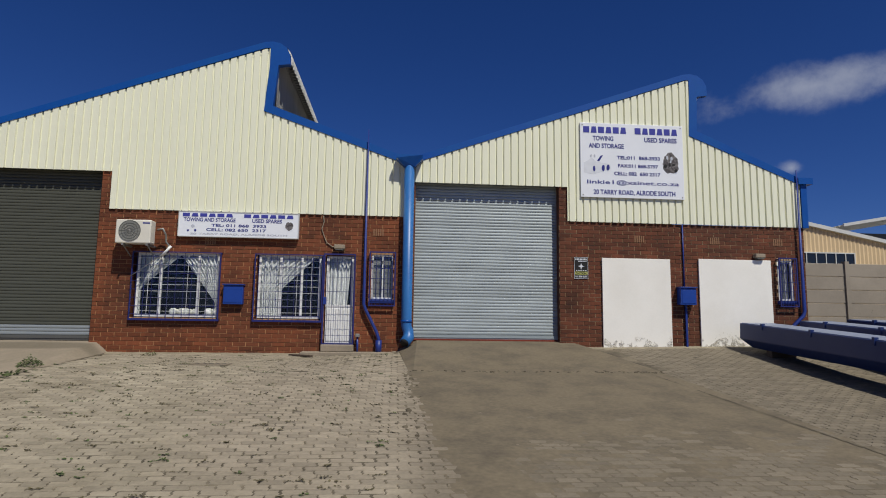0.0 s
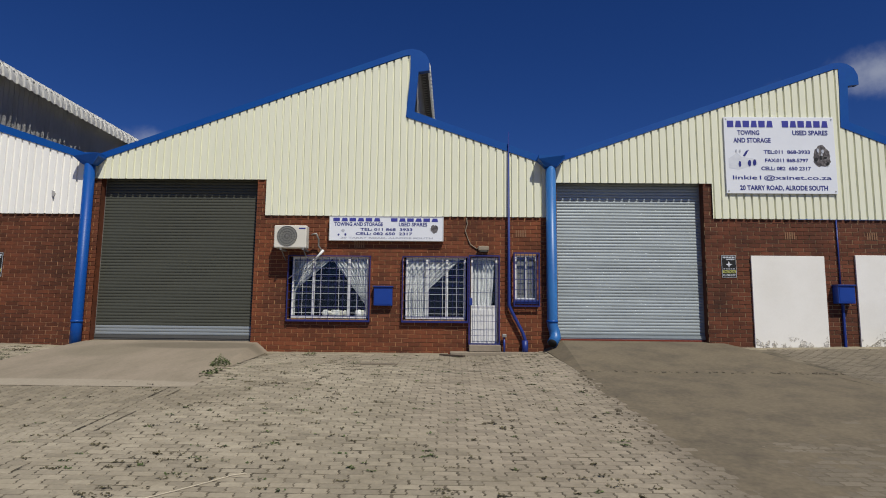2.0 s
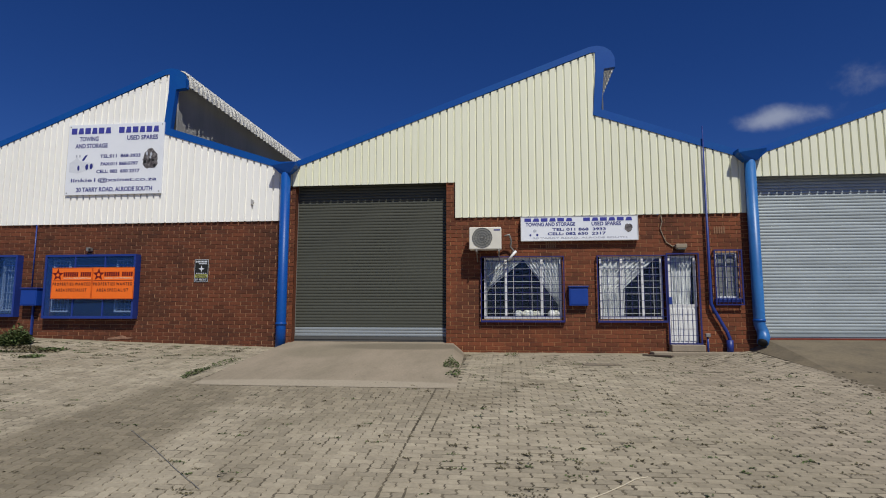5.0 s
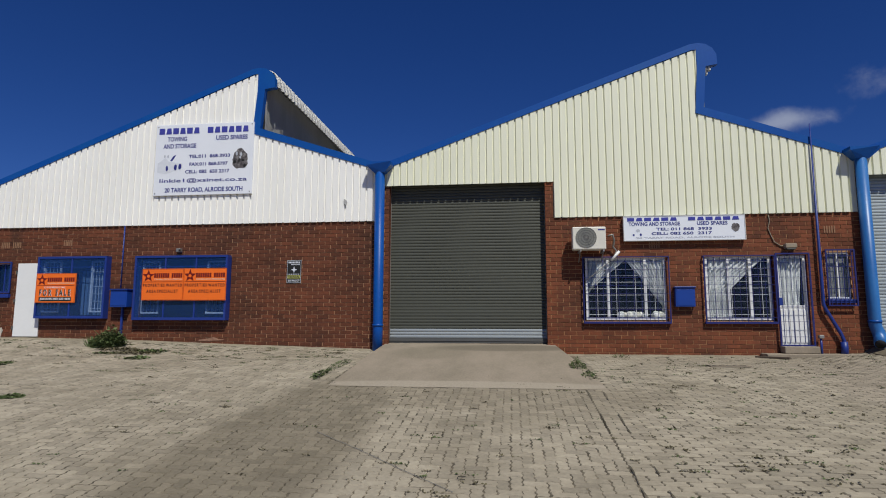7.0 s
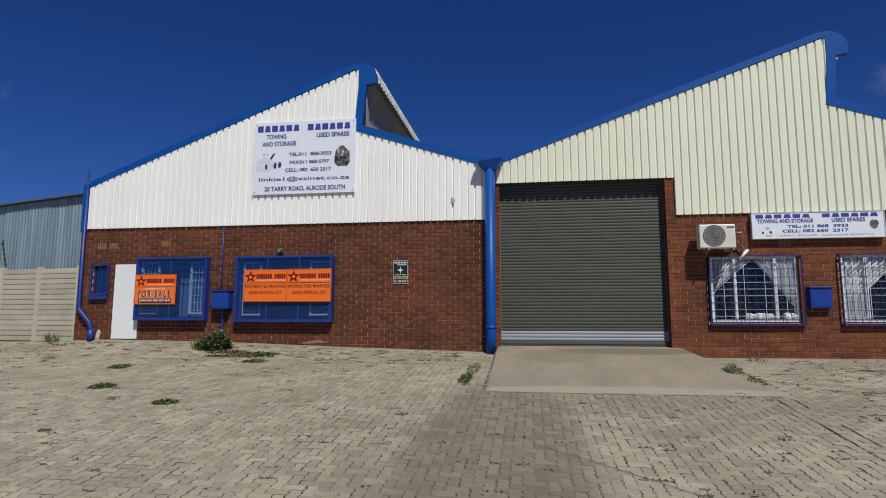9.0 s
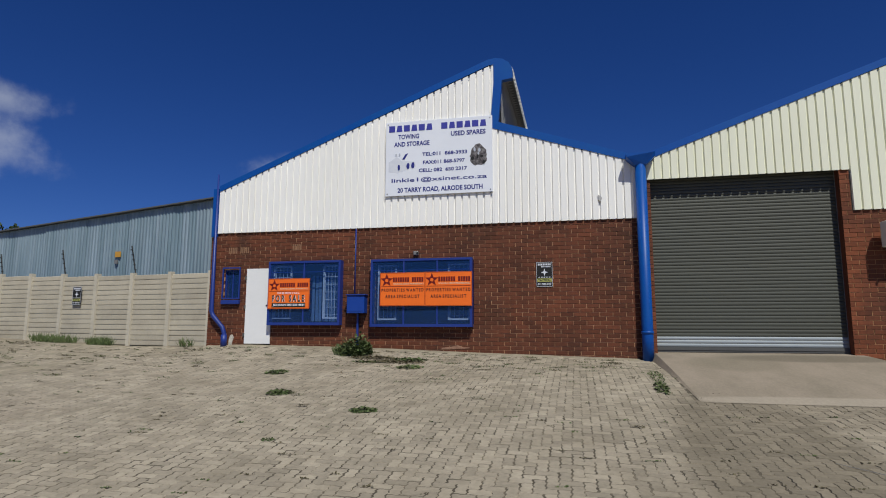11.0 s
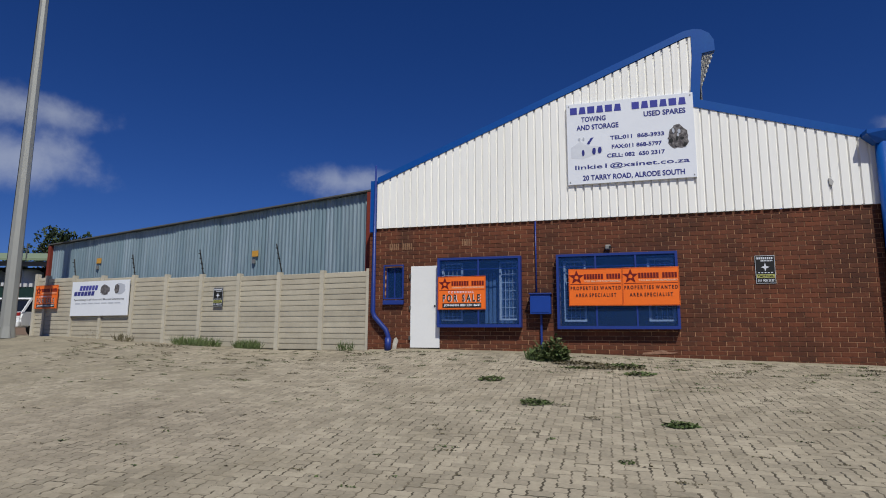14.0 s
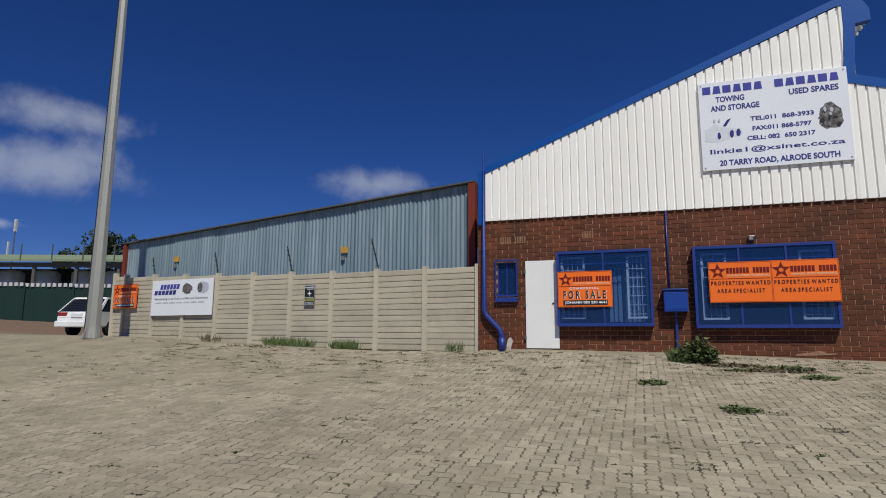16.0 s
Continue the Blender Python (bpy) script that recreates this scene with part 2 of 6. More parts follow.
    "beam": material("navy_beam_paint", (0.006, 0.024, 0.125), 0.5, vary=0.1, grain=14, stain=0.9, stain_amount=0.4, stain_colour=(0.03, 0.045, 0.14), bump=0.04, spec=0.5),
    "car_white": material("white_car_paint", (0.78, 0.78, 0.77), 0.25, vary=0.01, bump=0, spec=0.6),
    "lamp_red": material("red_tail_lamp", (0.30, 0.02, 0.015), 0.25, bump=0),
    "peach": material("peach_sheet_paint", (0.66, 0.50, 0.30), 0.55, vary=0.05, grain=6, stain=0.8, stain_amount=0.25, bump=0.03),
}


for tone, (fresh, sooty) in BRICK.items():
    for suffix, joined in (("", False), ("_rest", True)):
        M["brick_" + tone + suffix] = material(tone + "_face_brick" + suffix, fresh, 0.8, vary=0.34, grain=26, stain=1.1, stain_colour=sooty, stain_amount=0.8, stretch=(1, 1, 0.45), per_piece=0.26, bump=0.4, island=joined)
    M["mortar_" + tone] = material(tone + "_wall_mortar", MORTAR[tone], 0.95, vary=0.3, grain=14, stain=1.9, stain_amount=0.85, stain_colour=(0.17, 0.09, 0.05), bump=0.3)


def glass_material(name, tint, rough=0.03, film=None):
    m = bpy.data.materials.new(name)
    m.use_nodes = True
    n, l = m.node_tree.nodes, m.node_tree.links
    n.remove(n["Principled BSDF"])
    fres, mixer = n.new("ShaderNodeFresnel"), n.new("ShaderNodeMixShader")
    fres.inputs[0].default_value = 1.45
    clear, gloss = n.new("ShaderNodeBsdfTransparent"), n.new("ShaderNodeBsdfGlossy")
    clear.inputs[0].default_value, gloss.inputs["Roughness"].default_value = (*tint, 1), rough
    l.new(fres.outputs[0], mixer.inputs[0]), l.new(clear.outputs[0], mixer.inputs[1]), l.new(gloss.outputs[0], mixer.inputs[2])
    if film:  # sun-faded tinting film
        dif, mx = n.new("ShaderNodeBsdfDiffuse"), n.new("ShaderNodeMixShader")
        dif.inputs[0].default_value, mx.inputs[0].default_value = (*film, 1), 0.22
        l.new(clear.outputs[0], mx.inputs[1]), l.new(dif.outputs[0], mx.inputs[2]), l.new(mx.outputs[0], mixer.inputs[1])
    l.new(mixer.outputs[0], n["Material Output"].inputs[0])
    return m


M["glass"] = glass_material("clear_glass", (0.90, 0.92, 0.93))
M["blue_glass"] = glass_material("blue_tinted_glass", (0.66, 0.76, 0.92), 0.03, (0.016, 0.060, 0.20))


# ---------- mesh helpers ----------
def mesh_of(bm, mat, smooth=False):
    me = bpy.data.meshes.new("mesh")
    bm.to_mesh(me)
    bm.free()
    for mt in (mat if isinstance(mat, (list, tuple)) else [mat]):
        me.materials.append(mt)
    if smooth:
        me.polygons.foreach_set("use_smooth", [True] * len(me.polygons))
    return me


def part(name, bm, mat, parent=None, label="", smooth=False, at=None):
    ob = new(name, bm if isinstance(bm, bpy.types.Mesh) else mesh_of(bm, mat, smooth))
    if parent is not None:
        ob.parent = parent
    if at is not None:
        ob.location = at
    if label:
        ob["label"] = label
    return ob


def thing(name, at, label, category, group="", kind=""):
    ob = new(name)
    ob.empty_display_size = 0.2
    ob.location = at
    return tagged(ob, label, category, group, kind)


def box(bm, x0, x1, y0, y1, z0, z1, bevel=0.0):
    vs = [bm.verts.new((x, y, z)) for x in (x0, x1) for y in (y0, y1) for z in (z0, z1)]
    fs = [bm.faces.new([vs[i] for i in f]) for f in ((0, 1, 3, 2), (4, 6, 7, 5), (0, 4, 5, 1), (2, 3, 7, 6), (0, 2, 6, 4), (1, 5, 7, 3))]
    if bevel:
        es = list({e for f in fs for e in f.edges})
        bmesh.ops.bevel(bm, geom=es, offset=bevel, segments=2, affect="EDGES", profile=0.5)
    return bm


def boxes(*specs, bevel=0.0):
    bm = bmesh.new()
    for s in specs:
        box(bm, *s, bevel=bevel)
    return bm


def tube(bm, pts, r, n=12, cap=True):
    """A pipe of radius r along a chain of points."""
    rings = []
    pts = [Vector(p) for p in pts]
    for i, p in enumerate(pts):
        a, b = pts[max(i - 1, 0)], pts[min(i + 1, len(pts) - 1)]
        d = (b - a).normalized()
        u = d.cross(Vector((0.13, 0.98, 0.11))).normalized() if abs(d.y) < 0.9 else d.cross(Vector((1, 0, 0))).normalized()
        v = d.cross(u)
        rr = r[i] if isinstance(r, (list, tuple)) else r
        k = 1.0
        if 0 < i < len(pts) - 1:
            c = (pts[i] - a).normalized().dot((b - pts[i]).normalized())
            k = 1 / max(0.5, math.sqrt((1 + c) / 2))
        rings.append([bm.verts.new(p + (u * math.cos(t) + v * math.sin(t)) * rr * (k if abs(k - 1) > 1e-3 else 1)) for t in (2 * math.pi * j / n for j in range(n))])
    for a, b in zip(rings, rings[1:]):
        for j in range(n):
            bm.faces.new((a[j], a[(j + 1) % n], b[(j + 1) % n], b[j]))
    if cap:
        bm.faces.new(rings[0][::-1]), bm.faces.new(rings[-1])
    bmesh.ops.recalc_face_normals(bm, faces=bm.faces)
    return bm


def prism(bm, outline, axis, lo, hi):
    """A closed outline pushed along an axis ('x': outline in y, z; 'y': in x, z; 'z': in x, y)."""
    def at(p, d):
        return {"x": (d, p[0], p[1]), "y": (p[0], d, p[1]), "z": (p[0], p[1], d)}[axis]
    a, b = [bm.verts.new(at(p, lo)) for p in outline], [bm.verts.new(at(p, hi)) for p in outline]
    n = len(outline)
    fs = [bm.faces.new(a), bm.faces.new(b[::-1])]
    fs += [bm.faces.new((a[i], b[i], b[(i + 1) % n], a[(i + 1) % n])) for i in range(n)]
    bmesh.ops.recalc_face_normals(bm, faces=fs)
    return bm


def text_mesh(body, width, height, mat, depth=0.003, bold=0.0):
    """Letters with the built-in font, stretched to a width and capital height; they lie in x, z and face -y, with their lower left at the origin."""
    c = bpy.data.curves.new("letters", "FONT")
    c.body, c.extrude, c.offset, c.resolution_u = body, 0.0, bold, 3
    ob = bpy.data.objects.new("letters", c)
    scene.collection.objects.link(ob)
    dg = bpy.context.evaluated_depsgraph_get()
    me = bpy.data.meshes.new_from_object(ob.evaluated_get(dg))
    bpy.data.objects.remove(ob)
    co = np.empty(len(me.vertices) * 3)
    me.vertices.foreach_get("co", co)
    co = co.reshape(-1, 3)
    lo, hi = co.min(0), co.max(0)
    out = np.zeros_like(co)
    out[:, 0] = (co[:, 0] - lo[0]) / (hi[0] - lo[0]) * width
    out[:, 2] = (co[:, 1] - lo[1]) / (hi[1] - lo[1]) * height
    out[:, 1] = -depth
    me.vertices.foreach_set("co", out.ravel())
    me.materials.clear()
    me.materials.append(mat)
    me.update()
    return me


def interp(table, x):
    return float(np.interp(x, [p[0] for p in table], [p[1] for p in table]))


# ---------- the ground ----------
WALL_Y = 16.3
BASE = [(-200, 4.2), (-70, 3.45), (-55, 3.1), (-47, 2.72), (-40, 2.08), (-34.5, 2.03), (-32.7, 2.0), (-30, 1.88), (-24.4, 1.68), (-21.4, 1.70), (-20.3, 1.74), (-17, 1.69), (-14, 1.59),
        (-10.2, 1.49), (-5.5, 1.40), (-0.6, 1.41), (1.4, 1.52), (6.2, 1.63), (11.2, 1.72), (20, 1.8), (70, 2.0)]


def ground_z(x, y):
    front = 0.65 + 0.107 * (max(y, -4.0) - 7.4)
    lift = np.interp(x, [-60, -36, -24], [0.85, 0.31, 0.0])
    knee = 13.2
    if y <= knee:
        return front + lift * min(1, max(0, (y + 4) / (knee + 4)))
    a = 0.65 + 0.107 * (knee - 7.4) + lift
    b = interp(BASE, x)
    return a + (b - a) * min(1, (y - knee) / (WALL_Y - knee))


def grid_sheet(name, xs, ys, mat, lift=0.0):
    me = bpy.data.meshes.new(name)
    vs = [(x, y, ground_z(x, y) + lift) for y in ys for x in xs]
    nx = len(xs)
    fs = [(j * nx + i, j * nx + i + 1, (j + 1) * nx + i + 1, (j + 1) * nx + i) for j in range(len(ys) - 1) for i in range(nx - 1)]
    me.from_pydata(vs, [], fs)
    me.materials.append(mat)
    return new(name, me)


gx = [-2000, -800, -300, -120, -70] + [-60 + i for i in range(83)] + [30, 45, 70, 200, 800, 2000]
gy = [-2000, -600, -150, -50, -20, -8, -4] + [-3 + i for i in range(16)] + [13.2, 14, 15, 16, 16.3, 17, 18, 20, 24, 30, 50, 100, 300, 900, 2000]
ground = tagged(grid_sheet("ground", gx, gy, M["earth"]), "dusty beige bare earth yard sloping up to the warehouses", "ground", kind="structure")


# ---------- warehouses ----------
RIB = 0.1864
BRICK_W, BRICK_H, JOINT = 0.287, 0.0885, 0.013
LINTEL = 5.70
BRICK_TOP = 4.79
BACK = WALL_Y + 28.0


def cladding(profile, bottoms, y):
    """Ribbed sheet: flat pans with narrow sunk grooves, cut to the gable's outline. profile: list of (x, z) with a jump at the peak."""
    x0, x1 = profile[0][0], profile[-1][0]
    cuts = []
    x = x0
    while x < x1:
        cuts += [(x, 0.0), (x + 0.133, 0.0), (x + 0.139, 0.040), (x + 0.170, 0.040)]
        x += RIB
    cuts = [c for c in cuts if c[0] < x1] + [(x1, 0.0)]
    depth = lambda q: float(np.interp(q, [c[0] for c in cuts], [c[1] for c in cuts]))
    marks = sorted({c[0] for c in cuts} | {p[0] for p in profile} | {b[0] for b in bottoms} | {b[1] for b in bottoms})
    marks = [q for q in marks if x0 <= q <= x1]
    peak_x = profile[1][0]

    def top(q):
        return float(np.interp(q, [profile[0][0], profile[1][0]], [profile[0][1], profile[1][1]])) if q < peak_x else \
            float(np.interp(q, [profile[2][0], profile[3][0]], [profile[2][1], profile[3][1]]))

    bm = bmesh.new()
    for a, b in zip(marks, marks[1:]):
        if b - a < 1e-4:
            continue
        mid = (a + b) / 2
        zb = next(z for l, r, z in bottoms if l <= mid <= r)
        side = lambda q: top(min(max(q, a + 1e-5), b - 1e-5))
        ya, yb = y + depth(a), y + depth(b)
        zb2 = zb + (0.014 if depth(mid) > 0.02 else 0)
        bm.faces.new([bm.verts.new(p) for p in ((a, ya, zb2), (b, yb, zb2), (b, yb, side(b)), (a, ya, side(a)))])
    bmesh.ops.remove_doubles(bm, verts=bm.verts, dist=1e-5)
    bmesh.ops.solidify(bm, geom=bm.faces[:], thickness=0.004)
    return bm


def barge(profile):
    (xa, za), (xp, zp), (xn, zn), (xb, zb) = profile
    outer = [(xa, za + 0.15), (xp - 0.15, zp + 0.13), (xp + 0.05, zp + 0.155), (xp + 0.23, zp + 0.12), (xp + 0.39, zp + 0.01), (xp + 0.48, zp - 0.16),
             (xp + 0.49, zp - 0.42), (xp + 0.21, zp - 0.46), (xn + 0.21, zn + 0.12), (xb, zb + 0.16)]
    bm = bmesh.new()
    # front face in strips, so that the bent outline stays clean
    inner = [(xa, za - 0.015), (xp - 0.12, zp - 0.025), (xp, zp - 0.015), (xp, zp - 0.04), (xp, zp - 0.08), (xp, zp - 0.1), (xp, zp - 0.46), (xp, zp - 0.50), (xn, zn - 0.015), (xb, zb - 0.015)]
    front, back = WALL_Y - 0.062, WALL_Y + 0.1
    for i in range(len(outer) - 1):
        q = [outer[i], outer[i + 1], inner[i + 1], inner[i]]
        for yy in (front, back):
            f = []
            for p in q:
                v = (p[0], yy, p[1])
                if v not in f:
                    f.append(v)
            if len(f) > 2:
                bm.faces.new([bm.verts.new(v) for v in f])
        for a, b in ((outer[i], outer[i + 1]), (inner[i], inner[i + 1])):
            if a != b:
                bm.faces.new([bm.verts.new(v) for v in ((a[0], front, a[1]), (b[0], front, b[1]), (b[0], back, b[1]), (a[0], back, a[1]))])
    bmesh.ops.remove_doubles(bm, verts=bm.verts, dist=1e-4)
    bmesh.ops.recalc_face_normals(bm, faces=bm.faces)
    return bm


def corrugated(p, q, y0, y1, pitch=0.19, amp=0.022, steps=4, thick=0.003):
    """A sheet from line p to line q (x, z), with waves that follow one another along y."""
    d = Vector((q[0] - p[0], q[1] - p[1])).normalized()
    nrm = Vector((-d.y, d.x))
    bm = bmesh.new()
    n = int((y1 - y0) / pitch * steps)
    rows = []
    for i in range(n + 1):
        y = y0 + (y1 - y0) * i / n
        w = amp * math.sin(2 * math.pi * i / steps)
        rows.append([bm.verts.new((e[0] + nrm.x * w, y, e[1] + nrm.y * w)) for e in (p, q)])
    for a, b in zip(rows, rows[1:]):
        bm.faces.new((a[0], b[0], b[1], a[1]))
    bmesh.ops.solidify(bm, geom=bm.faces[:], thickness=thick)
    return bm


def bullnose(xp, zp, y0, y1, pitch=0.26):
    """Ribbed sheet bent over in a quarter round and on down to a drip edge."""
    curve = [(xp + 0.10, zp + 0.17), (xp + 0.23, zp + 0.145), (xp + 0.345, zp + 0.065), (xp + 0.415, zp - 0.04), (xp + 0.455, zp - 0.16), (xp + 0.475, zp - 0.33)]
    out = [Vector((0.15, 1)), Vector((0.35, 0.95)), Vector((0.62, 0.78)), Vector((0.85, 0.52)), Vector((0.97, 0.22)), Vector((1, 0.05))]
    rows, y = [], y0
    bm = bmesh.new()
    while y < y1:
        for dy, rise in ((0, 0.0), (0.45, 0.0), (0.52, 0.045), (0.93, 0.045)):
            rows.append([bm.verts.new((c[0] + n.x * rise, y + dy * pitch, c[1] + n.y * rise)) for c, n in zip(curve, out)])
        y += pitch
    for a, b in zip(rows, rows[1:]):
        for k in range(len(curve) - 1):
            bm.faces.new((a[k], a[k + 1], b[k + 1], b[k]))
    bmesh.ops.solidify(bm, geom=bm.faces[:], thickness=0.003)
    return bm


def wall_shell(areas, holes, y0, y1):
    """One closed shell over all cells of a wall that are not in an opening."""
    xs = sorted({v for a in areas for v in a[:2]} | {v for h in holes for v in h[:2]})
    zs = sorted({v for a in areas for v in a[2:]} | {v for h in holes for v in h[2:]})
    inside = lambda r, x, z: r[0] < x < r[1] and r[2] < z < r[3]
    solid = {(i, k) for i in range(len(xs) - 1) for k in range(len(zs) - 1)
             for x, z in [((xs[i] + xs[i + 1]) / 2, (zs[k] + zs[k + 1]) / 2)]
             if any(inside(a, x, z) for a in areas) and not any(inside(h, x, z) for h in holes)}
    bm, made = bmesh.new(), {}

    def v(i, j, k):
        if (i, j, k) not in made:
            made[i, j, k] = bm.verts.new((xs[i], (y0, y1)[j], zs[k]))
        return made[i, j, k]

    for i, k in solid:
        bm.faces.new((v(i, 0, k), v(i + 1, 0, k), v(i + 1, 0, k + 1), v(i, 0, k + 1)))
        bm.faces.new((v(i, 1, k), v(i, 1, k + 1), v(i + 1, 1, k + 1), v(i + 1, 1, k)))
        for di, dk, a, b in ((-1, 0, (i, k), (i, k + 1)), (1, 0, (i + 1, k), (i + 1, k + 1)), (0, -1, (i, k), (i + 1, k)), (0, 1, (i, k + 1), (i + 1, k + 1))):
            if (i + di, k + dk) not in solid:
                bm.faces.new((v(a[0], 0, a[1]), v(b[0], 0, b[1]), v(b[0], 1, b[1]), v(a[0], 1, a[1]))).material_index = 1
    bmesh.ops.recalc_face_normals(bm, faces=bm.faces)
    return bm


BRICK_JOBS = []


def brick_wall(parent, areas, holes, stretch, tone):
    """Mortar body with thickness; the bricks follow at the end of the file."""
    bm = wall_shell(areas, holes, WALL_Y + 0.0105, WALL_Y + 0.22)
    wall = part("wall", bm, [M["mortar_" + tone], M["brick_" + tone]], parent, "red-brown face brick wall with pale mortar joints")
    BRICK_JOBS.append((wall, areas, holes, stretch, tone))
    return wall


def roller_door(parent, x0, x1, z0, z1, mat, pitch, label, foot=True):
    y = WALL_Y + 0.24
    door = part("roller_door", boxes((x0, x1, y + 0.022, y + 0.028, z0, z1)), mat, parent, label)
    for xg in (x0, x1):
        part("guide_rail", boxes((xg - 0.05, xg + 0.05, y - 0.02, y + 0.02, z0, z1)), M["steel"], door)
    w, n = x1 - x0 - 0.06, int((z1 - z0 - 0.12) / pitch)
    out = [(0.0, 0.0), (-0.009, 0.004), (-0.0135, pitch * 0.28), (-0.013, pitch * 0.55), (-0.008, pitch * 0.82), (0.002, pitch * 0.97), (0.016, pitch * 0.97), (0.016, 0)]
    me = mesh_of(prism(bmesh.new(), out, "x", 0, w), mat)
    low = mesh_of(prism(bmesh.new(), out, "x", 0, w), M["shutter_foot"]) if foot else me
    for i in range(n):
        part("slat", low if i < 3 else me, None, door, at=(x0 + 0.03, y, z0 + 0.12 + i * pitch))
    rail = bmesh.new()
    box(rail, 0, w, -0.03, 0.02, 0, 0.115)
    box(rail, 0, w, -0.045, -0.03, 0.045, 0.06)
    part("bottom_rail", rail, M["grille"] if foot else mat, door, "dark bottom rail" if foot else "galvanised bottom rail", at=(x0 + 0.03, y, z0))
    return door


def bars(parent, name, mat, x0, x1, z0, z1, nv, nh, y, r=0.007, label=""):
    """Upright and level bars, each a piece of its own on two shared meshes."""
    up = mesh_of(boxes((-r, r, -r, r, 0, z1 - z0)), mat)
    flat = mesh_of(boxes((0, x1 - x0, -r * 2.2, -r * 0.9, -r, r)), mat)
    for i in range(nv):
        part(name, up, None, parent, label, at=(x0 + (x1 - x0) * (i + 0.5) / nv, y, z0))
    for i in range(nh):
        part(name, flat, None, parent, label, at=(x0, y, z0 + (z1 - z0) * (i + 0.5) / nh))


def rim(x0, x1, z0, z1, y0, y1, w, sill=None):
    """A rectangular frame of four members."""
    s = sill or w
    return boxes((x0, x0 + w, y0, y1, z0, z1), (x1 - w, x1, y0, y1, z0, z1), (x0 + w, x1 - w, y0, y1, z1 - w, z1), (x0 + w, x1 - w, y0, y1, z0, z0 + s))


def drape(x0, x1, z0, z1, y, gather, folds):
    """A net curtain with folds, drawn in towards one side: gather(v) gives its two edges at height v (0 bottom, 1 top)."""
    bm = bmesh.new()
    nx, nz, rows = folds * 6, 14, []
    for j in range(nz + 1):
        v = j / nz
        a, b = gather(v)
        rows.append([bm.verts.new((x0 + (x1 - x0) * (a + (b - a) * i / nx), y + 0.03 * math.sin(i / nx * folds * 2 * math.pi) + 0.008 * math.sin(i * 1.7 + j), z0 + (z1 - z0) * v)) for i in range(nx + 1)])
    for p, q in zip(rows, rows[1:]):
        for i in range(nx):
            bm.faces.new((p[i], p[i + 1], q[i + 1], q[i]))
    return bm


def office_window(parent, x0, x1, z0, z1, curtain_edges, lights, label, bars_v=11, bars_h=8, out=0.10):
    """White sashes behind a blue burglar cage that stands proud of the wall."""
    y = WALL_Y
    win = part("window", rim(x0 + 0.08, x1 - 0.06, z0 + 0.09, z1 - 0.02, y + 0.05, y + 0.10, 0.05), M["white"], parent, label)
    inner0, inner1 = x0 + 0.13, x1 - 0.11
    for k in lights:
        x = inner0 + (inner1 - inner0) * k
        part("mullion", boxes((x - 0.03, x + 0.03, y + 0.045, y + 0.105, z0 + 0.14, z1 - 0.07)), M["white"], win)
    pane = part("pane", boxes((inner0, inner1, y + 0.075, y + 0.079, z0 + 0.14, z1 - 0.07)), M["glass"], win)
    pane.visible_shadow = False
    part("cage_frame", rim(x0, x1, z0, z1, y - out, y - out + 0.03, 0.024, 0.05), M["cage"], win, "blue-painted burglar cage frame")
    part("sill", boxes((x0, x1, y - out + 0.04, y + 0.03, z0, z0 + 0.05)), M["cage"], win, "blue cage sill")
    for xx in (x0, x1 - 0.03):
        part("bracket", boxes((xx, xx + 0.03, y - out + 0.04, y + 0.012, z1 - 0.035, z1)), M["cage"], win)
    bars(win, "burglar_bar", M["cage"], x0 + 0.03, x1 - 0.03, z0 + 0.05, z1 - 0.03, bars_v, bars_h, y - out + 0.02, 0.0045)
    bars(win, "inner_bar", M["bars"], inner0, inner1, z0 + 0.14, z1 - 0.07, 4, 9, y + 0.02, 0.0042)
    for e in curtain_edges:
        part("curtain", drape(inner0, inner1, z0 + 0.12, z1 - 0.06, y + 0.125, e, 9), M["curtain"], win, "white net curtain drawn aside", smooth=True)
    return win


def box_window(parent, x0, x1, z0, z1, mullions, label, out=0.20, blind=None, inner=()):
    """A deep blue steel box with mesh-fine tinted glazing, standing out from the wall."""
    y = WALL_Y
    win = part("window", rim(x0, x1, z0, z1, y - out, y + 0.05, 0.055, 0.07), M["navy"], parent, label)
    for k in mullions:
        x = x0 + (x1 - x0) * k
        part("mullion", boxes((x - 0.018, x + 0.018, y - out + 0.005, y - out + 0.045, z0 + 0.07, z1 - 0.055)), M["navy"], win)
    part("transom", boxes((x0 + 0.055, x1 - 0.055, y - out + 0.046, y - out + 0.06, z1 - 0.30, z1 - 0.275)), M["navy"], win)
    pane = part("pane", boxes((x0 + 0.055, x1 - 0.055, y - out + 0.02, y - out + 0.024, z0 + 0.07, z1 - 0.055)), M["blue_glass"], win, "blue-tinted glazing")
    pane.visible_shadow = False
    for a, b, c, d in inner:
        xa, xb = x0 + (x1 - x0) * a, x0 + (x1 - x0) * b
        za, zb = z0 + (z1 - z0) * c, z0 + (z1 - z0) * d
        part("sash", rim(xa, xb, za, zb, y - 0.07, y - 0.03, 0.04), M["white"], win, "white steel inner sash")
        bars(win, "burglar_bar", M["bars"], xa, xb, za, zb, 5, 7, y - 0.02, 0.005)
    if blind:
        a, c = x0 + (x1 - x0) * blind[0], x0 + (x1 - x0) * blind[1]
        n = int((c - a) / 0.09)
        me = mesh_of(boxes((0, 0.075, 0, 0.004, z0 + 0.1, z1 - 0.37)), M["blind"])
        for i in range(n):
            part("blind_slat", me, None, win, at=(a + (c - a) * i / n, y + 0.12 + 0.012 * (i % 2), 0))
    return win


